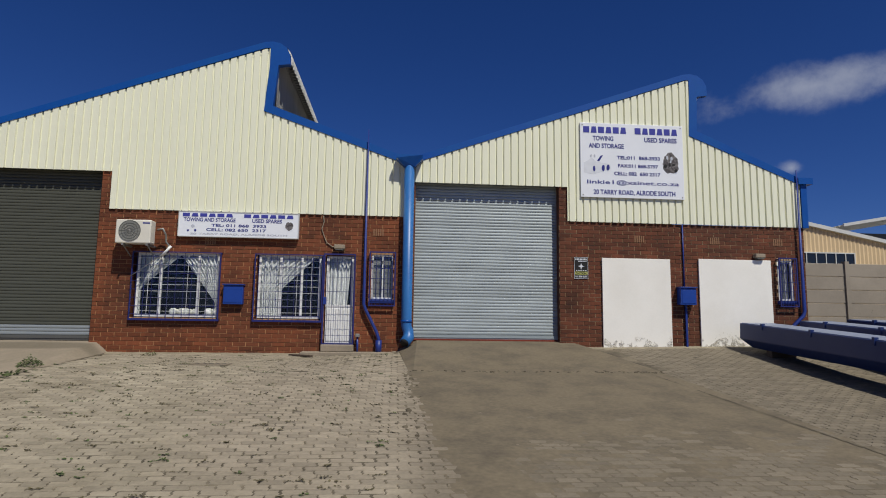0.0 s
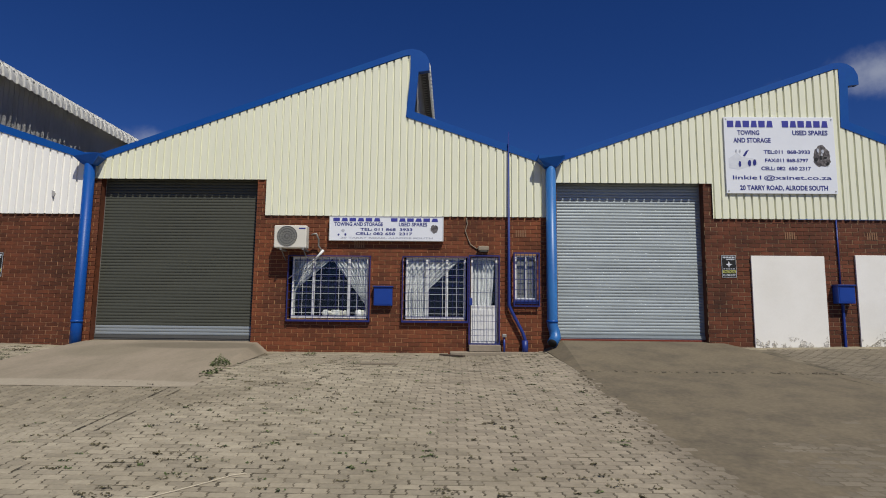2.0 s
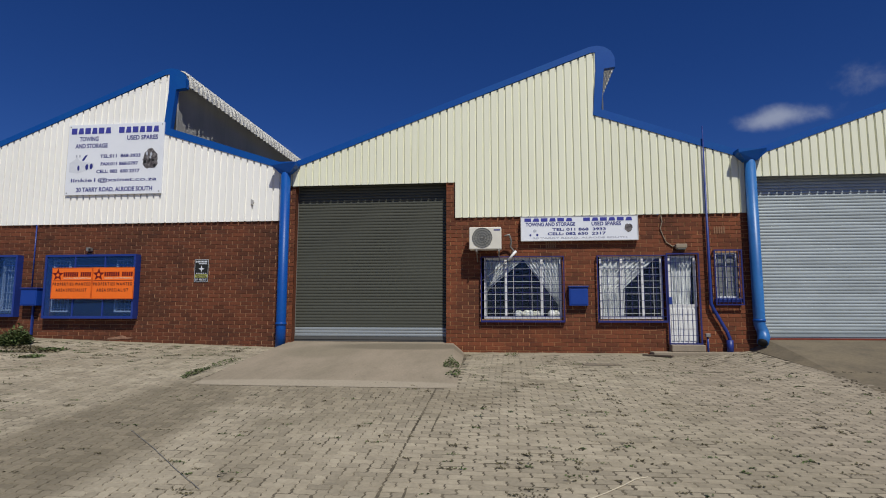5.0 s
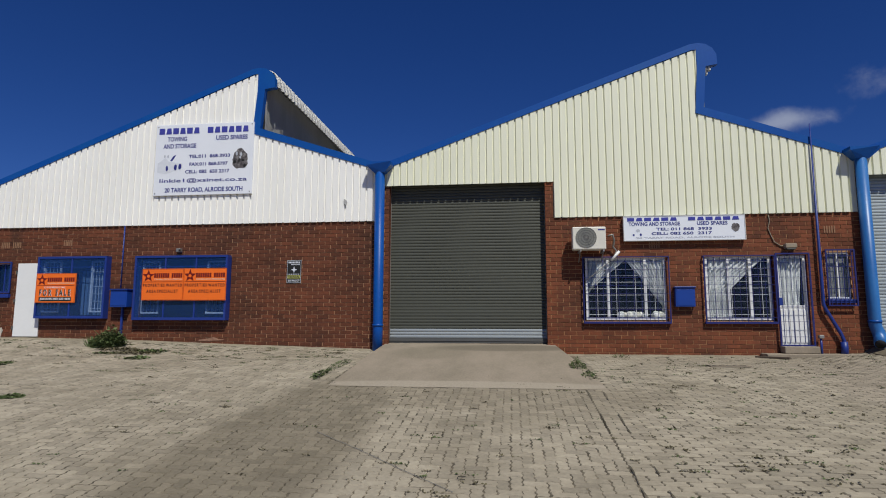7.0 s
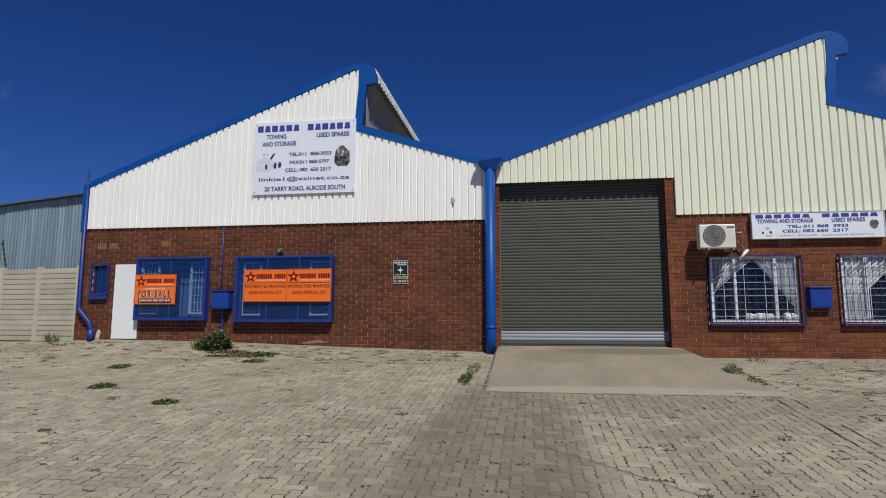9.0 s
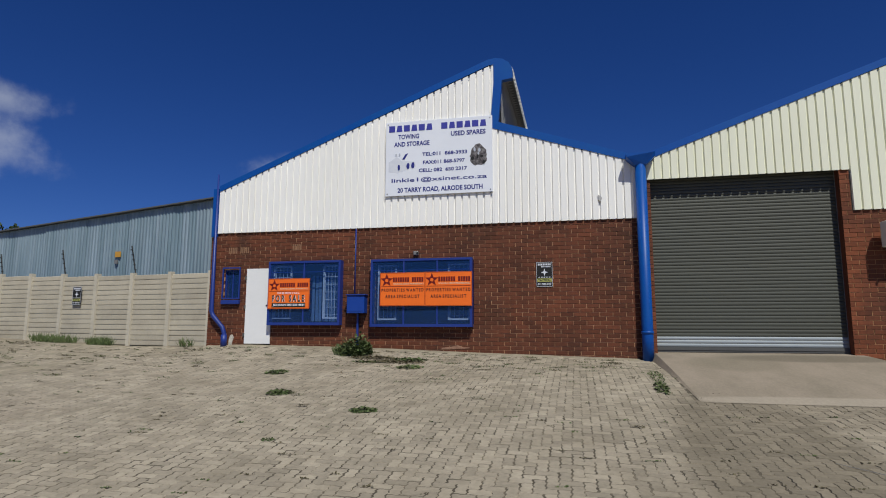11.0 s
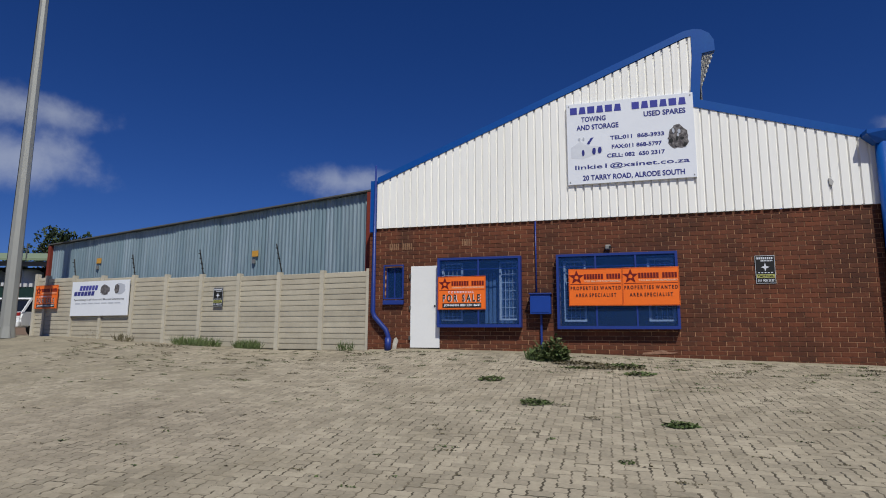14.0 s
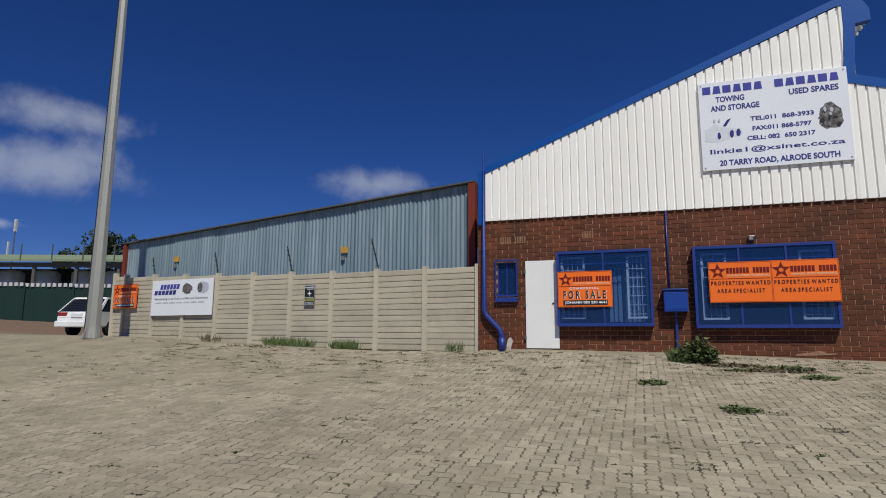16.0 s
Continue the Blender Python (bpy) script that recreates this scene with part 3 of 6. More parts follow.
def small_window(parent, x0, x1, z0, z1, label, caged):
    y = WALL_Y
    win = part("window", rim(x0 + 0.04, x1 - 0.04, z0 + 0.16, z1 - 0.04, y + 0.03, y + 0.08, 0.055 if caged else 0.04), M["white"] if caged else M["navy"], parent, label)
    pane = part("pane", boxes((x0 + 0.08, x1 - 0.08, y + 0.05, y + 0.054, z0 + 0.20, z1 - 0.08)), M["blue_glass"] if not caged else M["glass"], win)
    pane.visible_shadow = False
    part("sill", boxes((x0, x1, y - 0.09, y + 0.03, z0 + (0.07 if caged else 0.02), z0 + (0.16 if caged else 0.13)), bevel=0.012), M["navy"], win, "blue-painted sill")
    part("cage_frame", rim(x0, x1, z0 + (0.0 if caged else 0.16), z1, y - 0.13 if caged else y - 0.06, y - 0.10 if caged else y - 0.03, 0.03 if caged else 0.034), M["cage"] if caged else M["navy"], win, "blue steel frame")
    if caged:
        bars(win, "burglar_bar", M["cage"], x0 + 0.03, x1 - 0.03, z0 + 0.03, z1 - 0.03, 6, 5, y - 0.115, 0.006)
        for xx in (x0, x1 - 0.03):
            part("bracket", boxes((xx, xx + 0.03, y - 0.099, y + 0.012, z1 - 0.06, z1 - 0.03)), M["cage"], win)
    if caged:
        # plate added behind the clear glass so that the pane looks grey
        part("blind", boxes((x0 + 0.08, x1 - 0.08, y + 0.10, y + 0.104, z0 + 0.20, z1 - 0.08)), M["steel"], win, "grey plate added behind the pane")
    part("mullion", boxes(((x0 + x1) / 2 - 0.012, (x0 + x1) / 2 + 0.012, y + 0.035, y + 0.07, z0 + 0.2, z1 - 0.08)), M["white"] if caged else M["navy"], win)
    return win


def room(parent, x0, x1, z0, z1, deep):
    """Plain shell behind the windows, coloured near black so that the room looks unlit."""
    y0, y1 = WALL_Y + 0.225, WALL_Y + deep
    part("room_shell", boxes((x0, x1, y1, y1 + 0.1, z0, z1), (x0 - 0.1, x0, y0, y1, z0, z1), (x1, x1 + 0.1, y0, y1, z0, z1), (x0, x1, y0, y1, z0 - 0.1, z0), (x0, x1, y0, y1, z1, z1 + 0.1)), M["room"], parent, "plain room behind the windows with its darkness in the colour")


def warehouse(label, profile, bottoms, sheet, right_end=False):
    x0, x1 = profile[0][0], profile[-1][0]
    w = thing("warehouse", (0, 0, 0), label, "warehouse", "row of sawtooth warehouses")
    (xa, za), (xp, zp), (xn, zn), (xb, zb) = profile
    part("cladding", cladding(profile, bottoms, WALL_Y - 0.045), sheet, w, "ribbed painted steel gable sheeting")
    part("barge_board", barge(profile), M["blue"], w, "bright blue folded barge flashing")
    part("roof", corrugated((xa, za + 0.11), (xp + 0.40, zp + 0.02), WALL_Y - 0.02, BACK), M["roof"], w, "grey corrugated roof sheeting")
    part("roof", corrugated((xn + 0.05, zn + 0.07), (xb, zb + 0.11), WALL_Y - 0.02, BACK), M["roof"], w, "grey corrugated roof sheeting")
    part("clerestory", corrugated((xp + 0.17, zp), (xp + 0.17, zn + 0.1), WALL_Y + 0.1, BACK, 0.19, 0.03), M["clerestory"], w, "grey upright corrugated sheeting under the overhang")
    part("hood", bullnose(xp, zp, WALL_Y + 0.1, BACK), M["white_sheet"], w, "pale ribbed bullnose sheet rolled over the roof overhang", smooth=False)
    # dark plate put in for the shade under the rolled-over sheet
    part("soffit", boxes((xp + 0.20, xp + 0.40, WALL_Y + 0.12, BACK, zp - 0.02, zp)), M["grille"], w, "dark plate added for the shade inside the overhang")
    back = bmesh.new()
    prism(back, [(xa, 1.0), (xb, 1.0), (xb, zb), (xn, zn), (xp, zp), (xa, za)], "y", BACK - 0.2, BACK)
    part("back_wall", back, M["mortar_dusky"], w)
    return w


def downpipe(parent, x, z0, z1, r=0.13, shoe=True, kick=0.0, mat="blue"):
    y = WALL_Y - 0.17
    pts = [(x, y, z1), (x, y, z0 + 0.55)]
    pts += [(x + 0.05, y, z0 + 0.42), (x + 0.06, y - 0.05, z0 + 0.27), (x + kick * 0.25, y - 0.20, z0 + 0.15)] if shoe else [(x, y, z0)]
    pipe = part("downpipe", tube(bmesh.new(), pts, r, 16), M[mat], parent, "bright blue painted round downpipe", smooth=True)
    seam = bmesh.new()
    tube(seam, [(x, y, z0 + 0.62), (x, y, z0 + 0.68)], r + 0.012, 16)
    part("collar", seam, M["blue"], pipe, smooth=True)
    hop = bmesh.new()
    prism(hop, [(x - 0.32, z1 + 0.12), (x + 0.32, z1 + 0.12), (x + 0.32, z1 + 0.03), (x + 0.13, z1 - 0.15), (x - 0.13, z1 - 0.15), (x - 0.32, z1 + 0.03)], "y", WALL_Y - 0.38, WALL_Y - 0.065)
    for v in hop.verts:  # the front leans out towards its rim
        if v.co.y < WALL_Y - 0.3 and v.co.z < z1:
            v.co.y += 0.10
    part("rain_head", hop, M["blue"], pipe, "blue boxed rainwater head")
    if shoe:
        # black disc on the closed pipe end stands for the shade inside it
        part("mouth", tube(bmesh.new(), [(x + kick * 0.24, y - 0.195, z0 + 0.153), (x + kick * 0.30, y - 0.212, z0 + 0.140)], [r * 0.84, r * 0.84], 16), M["plastic_dark"], pipe, "black disc for the shaded hollow of the pipe", smooth=True)
    return pipe


def thin_pipe(parent, x, z_top, z_knee, dx, z_base, r=0.04, r2=0.075):
    y = WALL_Y - 0.10
    p = part("vent_pipe", tube(bmesh.new(), [(x, y, z_top), (x, y, z_knee), (x + dx * 0.12, y, z_knee - 0.12), (x + dx * 0.85, y, z_base + 0.52), (x + dx, y, z_base + 0.36), (x + dx, y, z_base + 0.02)], [r * 0.35, r, r, r, r, r], 10), M["cage2"], parent, "thin dark blue vent pipe with a kicked foot", smooth=True)
    part("socket", tube(bmesh.new(), [(x + dx, y, z_base), (x + dx, y, z_base + 0.33)], r2, 12), M["cage2"], p, smooth=True)
    return p


# cream warehouse with the grey-green roller door (middle of the row)
A_PROFILE = [(-10.12, 6.12), (-2.08, 9.00), (-2.17, 7.36), (1.36, 6.14)]
mid = warehouse("cream-clad brick warehouse with blue flashings and a grey-green roller door", A_PROFILE, [(-10.12, -5.66, LINTEL), (-5.66, 1.36, BRICK_TOP)], M["cream"])
A_HOLES = [(-9.86, -5.88, 1.2, LINTEL + 0.5), (-5.02, -3.03, 2.24, 3.77), (-2.16, -0.58, 2.24, 3.77), (-0.52, 0.17, 1.66, 3.80), (0.58, 1.10, 2.72, 3.84)]
brick_wall(mid, [(-10.12, 1.36, 1.0, BRICK_TOP), (-10.12, -9.86, BRICK_TOP, LINTEL + 0.1), (-5.88, -5.68, BRICK_TOP, LINTEL + 0.1)], A_HOLES, (-5.68, -2.0), "red")
roller_door(mid, -9.90, -5.84, 1.68, 5.95, M["shutter_grey"], 0.078, "closed grey-green steel roller shutter")
office_window(mid, -5.01, -2.97, 2.17, 3.79, [lambda v: (0.0, 0.015 + 0.50 * max(0, (v - 0.46) / 0.54)), lambda v: (1 - 0.02 - 0.47 * max(0, (v - 0.22) / 0.78), 1.0)], (0.27, 0.76), "barred office window with white net curtains")
office_window(mid, -2.19, -0.57, 2.17, 3.79, [lambda v: (0.0, 0.34 + 0.60 * max(0, (v - 0.45) / 0.55) + 0.10 * max(0, (0.35 - v)))], (0.34, 0.70), "barred office window with a net curtain drawn aside")
small_window(mid, 0.53, 1.17, 2.58, 3.90, "small barred window with a blue sill", True)
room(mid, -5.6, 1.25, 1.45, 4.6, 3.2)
thin_pipe(mid, 0.42, 6.95, 2.62, 0.38, 1.44)
downpipe(mid, 1.45, 1.58, 6.16, 0.125, True, -0.14, "blue_faded")

gate = part("security_gate", rim(-0.56, 0.20, 1.66, 3.83, WALL_Y - 0.10, WALL_Y - 0.06, 0.032), M["cage"], mid, "blue-framed steel security gate over a white door")
bars(gate, "gate_bar", M["cage"], -0.51, 0.15, 1.7, 3.78, 6, 6, WALL_Y - 0.08, 0.0042)
dr = bmesh.new()
box(dr, -0.50, 0.15, WALL_Y + 0.06, WALL_Y + 0.10, 1.68, 2.55, 0.01)
part("door_panel", dr, M["white"], gate, "white boarded lower door panel")
for i in range(6):
    part("door_board", boxes((-0.46 + i * 0.10, -0.38 + i * 0.10, WALL_Y + 0.045, WALL_Y + 0.059, 1.74, 2.5)), M["white"], gate)
part("door_frame", rim(-0.50, 0.15, 2.55, 3.78, WALL_Y + 0.05, WALL_Y + 0.10, 0.055), M["white"], gate, "white glazed upper door frame")
dp = part("pane", boxes((-0.44, 0.09, WALL_Y + 0.07, WALL_Y + 0.074, 2.6, 3.73)), M["glass"], gate)
dp.visible_shadow = False
part("curtain", drape(-0.46, 0.12, 2.58, 3.76, WALL_Y + 0.13, lambda v: (0.0, 0.80 + 0.15 * v), 6), M["curtain"], gate, "white net curtain behind the door glass", smooth=True)
part("lock_box", boxes((-0.55, -0.47, WALL_Y - 0.12, WALL_Y - 0.05, 2.60, 2.78), bevel=0.008), M["navy"], gate)

# white-clad warehouse at the end of the row
L_PROFILE = [(-21.25, 5.98), (-13.55, 8.95), (-13.65, 7.27), (-10.16, 6.16)]
end = warehouse("white-clad brick warehouse with blue flashings and blue box windows", L_PROFILE, [(-21.25, -10.16, BRICK_TOP)], M["white_sheet"])
L_HOLES = [(-20.30, -19.56, 1.75, 3.80), (-19.44, -17.62, 2.34, 3.88), (-16.65, -14.1, 2.30, 3.90), (-20.98, -20.52, 2.98, 3.78)]
brick_wall(end, [(-21.45, -10.16, 1.0, BRICK_TOP)], L_HOLES, (-14.1, -10.2), "brown")
box_window(end, -19.57, -17.54, 2.28, 3.95, (0.5,), "blue steel box window with tinted glass", 0.2, (0.55, 0.98), [(0.04, 0.30, 0.1, 0.93), (0.74, 0.96, 0.1, 0.93)])
box_window(end, -16.72, -14.11, 2.24, 3.94, (0.335, 0.665), "wide blue steel box window with tinted glass", 0.2, None, [(0.06, 0.25, 0.1, 0.92), (0.76, 0.97, 0.1, 0.92)])
small_window(end, -21.03, -20.49, 2.82, 3.84, "small blue-framed window", False)
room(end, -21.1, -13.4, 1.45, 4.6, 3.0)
white_door = part("door", boxes((-20.31, -19.56, WALL_Y - 0.03, WALL_Y + 0.03, 1.79, 3.79), bevel=0.006), M["white"], end, "plain white painted sheet door")
for z in (1.98, 2.72, 3.5):
    part("hinge", boxes((-20.345, -20.30, WALL_Y - 0.045, WALL_Y - 0.02, z, z + 0.09)), M["grille"], white_door)
part("keyhole", tube(bmesh.new(), [(-19.68, WALL_Y - 0.045, 2.80), (-19.68, WALL_Y - 0.025, 2.80)], 0.022, 10), M["black"], white_door)
thin_pipe(end, -21.28, 6.45, 2.66, 0.42, 1.70, 0.06, 0.08)
downpipe(end, -10.08, 1.47, 6.16, 0.125, False)
part("corner_flashing", boxes((-21.43, -21.265, WALL_Y - 0.07, WALL_Y + 0.3, 4.7, 6.05)), M["blue"], end, "blue corner flashing")

# cream warehouse with the silver roller door
B_PROFILE = [(1.42, 6.12), (8.76, 8.67), (8.72, 7.15), (11.68, 5.95)]
far = warehouse("cream-clad brick warehouse with blue flashings and a silver roller door", B_PROFILE, [(1.42, 5.46, LINTEL - 0.03), (5.46, 11.68, BRICK_TOP)], M["cream"])
B_HOLES = [(1.62, 5.25, 1.2, LINTEL + 0.5), (10.98, 11.40, 2.86, 3.92)]
brick_wall(far, [(1.36, 11.75, 1.0, BRICK_TOP), (1.36, 1.62, BRICK_TOP, LINTEL + 0.1), (5.25, 5.48, BRICK_TOP, LINTEL + 0.1)], B_HOLES, (5.48, 8.3), "dusky")
roller_door(far, 1.58, 5.29, 1.80, 5.95, M["shutter_silver"], 0.078, "closed silver galvanised roller shutter", False)
part("door_seal", boxes((1.62, 5.25, WALL_Y + 0.19, WALL_Y + 0.215, 1.775, 1.815)), M["rust"], far, "red strip under the shutter")
small_window(far, 10.94, 11.44, 2.72, 3.98, "small barred window with a blue frame", True)
room(far, 10.0, 11.6, 1.45, 4.6, 1.6)
thin_pipe(far, 11.58, 6.30, 2.62, -0.35, 1.75, 0.045, 0.06)
part("corner_flashing", boxes((11.70, 11.86, WALL_Y - 0.07, WALL_Y + 0.3, 4.78, 5.95)), M["blue"], far, "blue corner flashing")
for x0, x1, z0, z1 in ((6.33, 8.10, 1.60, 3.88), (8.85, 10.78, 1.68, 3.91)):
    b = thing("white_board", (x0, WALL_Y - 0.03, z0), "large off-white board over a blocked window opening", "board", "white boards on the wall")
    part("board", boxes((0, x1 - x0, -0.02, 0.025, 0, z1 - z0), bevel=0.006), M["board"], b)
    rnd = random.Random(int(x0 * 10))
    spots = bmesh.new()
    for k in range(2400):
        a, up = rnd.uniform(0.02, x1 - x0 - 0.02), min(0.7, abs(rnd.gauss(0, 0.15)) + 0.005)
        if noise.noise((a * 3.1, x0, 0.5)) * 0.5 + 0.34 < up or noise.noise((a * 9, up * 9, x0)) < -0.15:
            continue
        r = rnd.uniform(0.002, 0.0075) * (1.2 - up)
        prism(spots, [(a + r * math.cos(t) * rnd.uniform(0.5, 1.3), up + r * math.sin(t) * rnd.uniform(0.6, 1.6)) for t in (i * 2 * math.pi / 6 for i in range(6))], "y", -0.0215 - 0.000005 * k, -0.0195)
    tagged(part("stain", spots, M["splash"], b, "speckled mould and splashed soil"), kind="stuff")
part("gutter_end", boxes((11.6, 12.0, WALL_Y - 0.14, WALL_Y + 0.2, 5.93, 6.10)), M["blue"], far, "blue gutter end")
part("torn_flap", prism(bmesh.new(), [(-11.06, 5.38), (-11.00, 5.36), (-10.97, 5.30), (-11.00, 5.22), (-11.05, 5.25)], "y", WALL_Y - 0.075, WALL_Y - 0.047), M["clerestory"], end, "small torn flap in the white sheeting")
splat = bmesh.new()
prism(splat, [(-20.78, 1.74), (-20.68, 1.73), (-20.66, 1.86), (-20.62, 1.95), (-20.68, 2.04), (-20.74, 2.00), (-20.77, 1.88)], "y", WALL_Y - 0.012, WALL_Y + 0.008)
part("mortar_patch", splat, M["splash"], end, "pale cement patch beside the pipe foot")
worn = bmesh.new()
prism(worn, [(-14.92, 1.69), (-14.62, 1.70), (-14.24, 1.72), (-14.18, 1.755), (-14.36, 1.745), (-14.50, 1.80), (-14.66, 1.76), (-14.78, 1.745), (-14.90, 1.73)], "y", WALL_Y - 0.006, WALL_Y + 0.008)
part("worn_patch", worn, M["worn"], end, "pale spalled patch low on the brickwork")


# ---------- aprons ----------
def apron(name, x0, x1, xf0, xf1, y_front, z_back, mat, label, skirt=0.105):
    """A concrete ramp from a door sill down to the yard."""
    w = tagged(new(name), label, "ramp", kind="structure")
    bm = bmesh.new()
    n = 8
    rows = []
    for j in range(n + 1):
        v = j / n
        y = WALL_Y + 0.35 + (y_front - WALL_Y - 0.35) * v
        a, b = x0 + (xf0 - x0) * v, x1 + (xf1 - x1) * v
        row = []
        for i in range(-1, 10):
            x = a + (b - a) * min(max(i, 0), 8) / 8
            g = ground_z(x, min(y, WALL_Y)) + 0.02
            if i in (-1, 9):
                x += (0.30 if i == 9 else -skirt) * (1 - v * 0.8)
                row.append(bm.verts.new((x, min(y, WALL_Y - 0.02 if abs(x) else y), g)))
                continue
            row.append(bm.verts.new((x, y, max(g, z_back + (ground_z(x, y_front) + 0.02 - z_back) * v ** 1.15))))
        rows.append(row)
    for p, q in zip(rows, rows[1:]):
        for i in range(10):
            bm.faces.new((p[i], q[i], q[i + 1], p[i + 1]))
    ret = bmesh.ops.extrude_face_region(bm, geom=bm.faces[:])
    bmesh.ops.translate(bm, verts=[v for v in ret["geom"] if isinstance(v, bmesh.types.BMVert)], vec=(0, 0, -0.6))
    bmesh.ops.recalc_face_normals(bm, faces=bm.faces)
    part("slab", bm, mat, w)
    return w


apron("ramp_1", -9.93, -5.74, -9.85, -5.25, 11.55, 1.68, M["concrete"], "worn pale concrete ramp up to the grey-green roller door")
apron("ramp_2", 1.74, 5.5, 1.55, 6.4, 13.3, 1.79, M["slab_dark"], "stained concrete ramp up to the silver roller door", 0.48)
# soil washed over the blocks in front of the silver door
lower = tagged(new("ramp_3"), "dark soil and cement dust washed over the blocks below the silver door", "ramp", kind="structure")
bm = bmesh.new()
nx, ny = 48, 64
rows = []
for j in range(ny + 1):
    y = 4.5 + (13.32 - 4.5) * j / ny
    row = []
    west = 1.36 + 0.066 * (13.2 - y) + 0.16 * noise.noise((y * 0.9, 3.0, 0)) + 0.10 * noise.noise((y * 3.3, 8.0, 0)) + 0.04 * noise.noise((y * 11, 2.0, 0))
    for i in range(nx + 1):
        x = west + (6.42 + 0.12 * (13.3 - y) - west) * (i / nx) ** 1.5
        bare = min(1.0, max(0.0, (x - west - 0.45) / 0.6)) * max(0.0, (11.2 - y) / 3.8)
        lift = 0.0245 - 0.0095 * min(1.25, bare) - 0.009 * max(0.0, 1 - (x - west) / 0.26) + 0.0042 * noise.noise((x * 1.7, y * 1.7, 0.3)) + 0.0012 * noise.noise((x * 7, y * 7, 0.3))
        row.append(bm.verts.new((x, y, ground_z(x, y) + lift)))
    rows.append(row)
for p, q in zip(rows, rows[1:]):
    for i in range(nx):
        bm.faces.new((p[i], p[i + 1], q[i + 1], q[i]))
part("soil_film", bm, M["slab_dark"], lower)
step = thing("door_step", (-0.15, WALL_Y, 1.42), "low concrete doorstep in front of the gate", "step")
part("tread", boxes((-0.85, 1.40, -0.42, 0.0, -0.1, 0.075), bevel=0.02), M["concrete"], step)
part("tread", boxes((-0.40, 0.36, -0.26, 0.0, 0.076, 0.24), bevel=0.02), M["concrete"], step)

# broken cement along the foot of the ramp below the silver door
rnd = random.Random(31)
bm = bmesh.new()
for k in range(190):
    x = rnd.uniform(1.55, 6.5)
    y = 13.27 + rnd.gauss(0, 0.05) + 0.05 * noise.noise((x * 1.5, 0, 0))
    if k > 130:
        x, y = 1.42 + rnd.gauss(0, 0.10) + 0.12 * noise.noise((k * 0.3, 1, 0)), rnd.uniform(9.0, 13.3)
    r = rnd.uniform(0.012, 0.045)
    z = ground_z(x, y) + 0.018
    ring = [(x + r * math.cos(t) * rnd.uniform(0.6, 1.3), y + r * math.sin(t) * rnd.uniform(0.6, 1.3)) for t in (i * 2 * math.pi / 6 for i in range(6))]
    lo = [bm.verts.new((p, q, z - 0.01)) for p, q in ring]
    hi = [bm.verts.new((x + (p - x) * 0.6, y + (q - y) * 0.6, z + r * rnd.uniform(0.3, 0.6))) for p, q in ring]
    bm.faces.new(hi)
    for i in range(6):
        bm.faces.new((lo[i], lo[(i + 1) % 6], hi[(i + 1) % 6], hi[i]))
tagged(new("rubble", mesh_of(bm, M["soil"])), "broken crumbs of cement and small stones", "rubble", kind="stuff")


# ---------- signs and fittings on the walls ----------
def lettering(parent, body, x, z, w, h, mat, name="lettering", bold=0.01):
    return part(name, text_mesh(body, w, h, mat, 0.004, bold), None, parent, at=(x, -0.02, z))


def name_blocks(parent, x, z, w, h, mat, n=6):
    """A trade name as a run of plain blocks."""
    for i in range(n):
        a, c = x + w * i / n, w / n * 0.80
        bm = bmesh.new()
        prism(bm, [(a, z), (a + c, z), (a + c - 0.12 * c * (i % 2), z + h), (a + 0.18 * c * (i % 2), z + h)], "y", -0.026, -0.02)
        part("name_block", bm, mat, parent)


def blob(parent, name, x, z, w, h, mat, seed, n=26):
    """An uneven printed picture patch."""
    rnd = random.Random(seed)
    pts = []
    for i in range(n):
        t, k = 2 * math.pi * i / n, 0.78 + 0.22 * rnd.random()
        pts.append((x + w / 2 + w / 2 * k * math.cos(t), z + h / 2 + h / 2 * k * math.sin(t)))
    return part(name, prism(bmesh.new(), pts, "y", -0.024, -0.02), mat, parent)


def print_patches(parent, x, z, w, h, seed, n=8):
    rnd = random.Random(seed)
    for i in range(n):
        a, b = x + rnd.random() * w * 0.8, z + rnd.random() * h * 0.8
        blob(parent, "print_patch", a, b, w * (0.1 + 0.15 * rnd.random()), h * (0.1 + 0.18 * rnd.random()), M[("black", "engine_print", "grey_print")[i % 3]], seed * 31 + i, 9).location.y = -0.003 - 0.0015 * i


def tow_truck_print(parent, x, z, w, h):
    part("print_patch", prism(bmesh.new(), [(x, z + h * 0.12), (x + w * 0.35, z + h * 0.05), (x + w, z + h * 0.3), (x + w * 0.98, z + h * 0.52), (x + w * 0.45, z + h * 0.62), (x + w * 0.3, z + h * 0.8), (x + w * 0.1, z + h * 0.62), (x, z + h * 0.55)], "y", -0.022, -0.02), M["pale_truck"], parent, "faded tow truck picture")
    for k, r in ((0.38, 0.10), (0.72, 0.13), (0.90, 0.14)):
        blob(parent, "print_patch", x + w * k - r * w / 2, z + h * (0.1 + 0.13 * k), r * w, h * 0.30, M["ink"], int(k * 100), 12).location.y = -0.004
    part("print_patch", prism(bmesh.new(), [(x + w * 0.5, z + h * 0.66), (x + w * 0.58, z + h * 0.64), (x + w * 0.72, z + h * 0.92), (x + w * 0.62, z + h * 0.88)], "y", -0.027, -0.02), M["ink"], parent)
    for k in (0.24, 0.37):
        blob(parent, "print_patch", x + w * k, z + h * 0.80, w * 0.07, h * 0.15, M["grey_print"], int(k * 77), 10).location.y = -0.004


M["faded_orange"] = material("faded_orange_paint", (0.56, 0.29, 0.05), 0.7, vary=0.15, grain=30, bump=0)
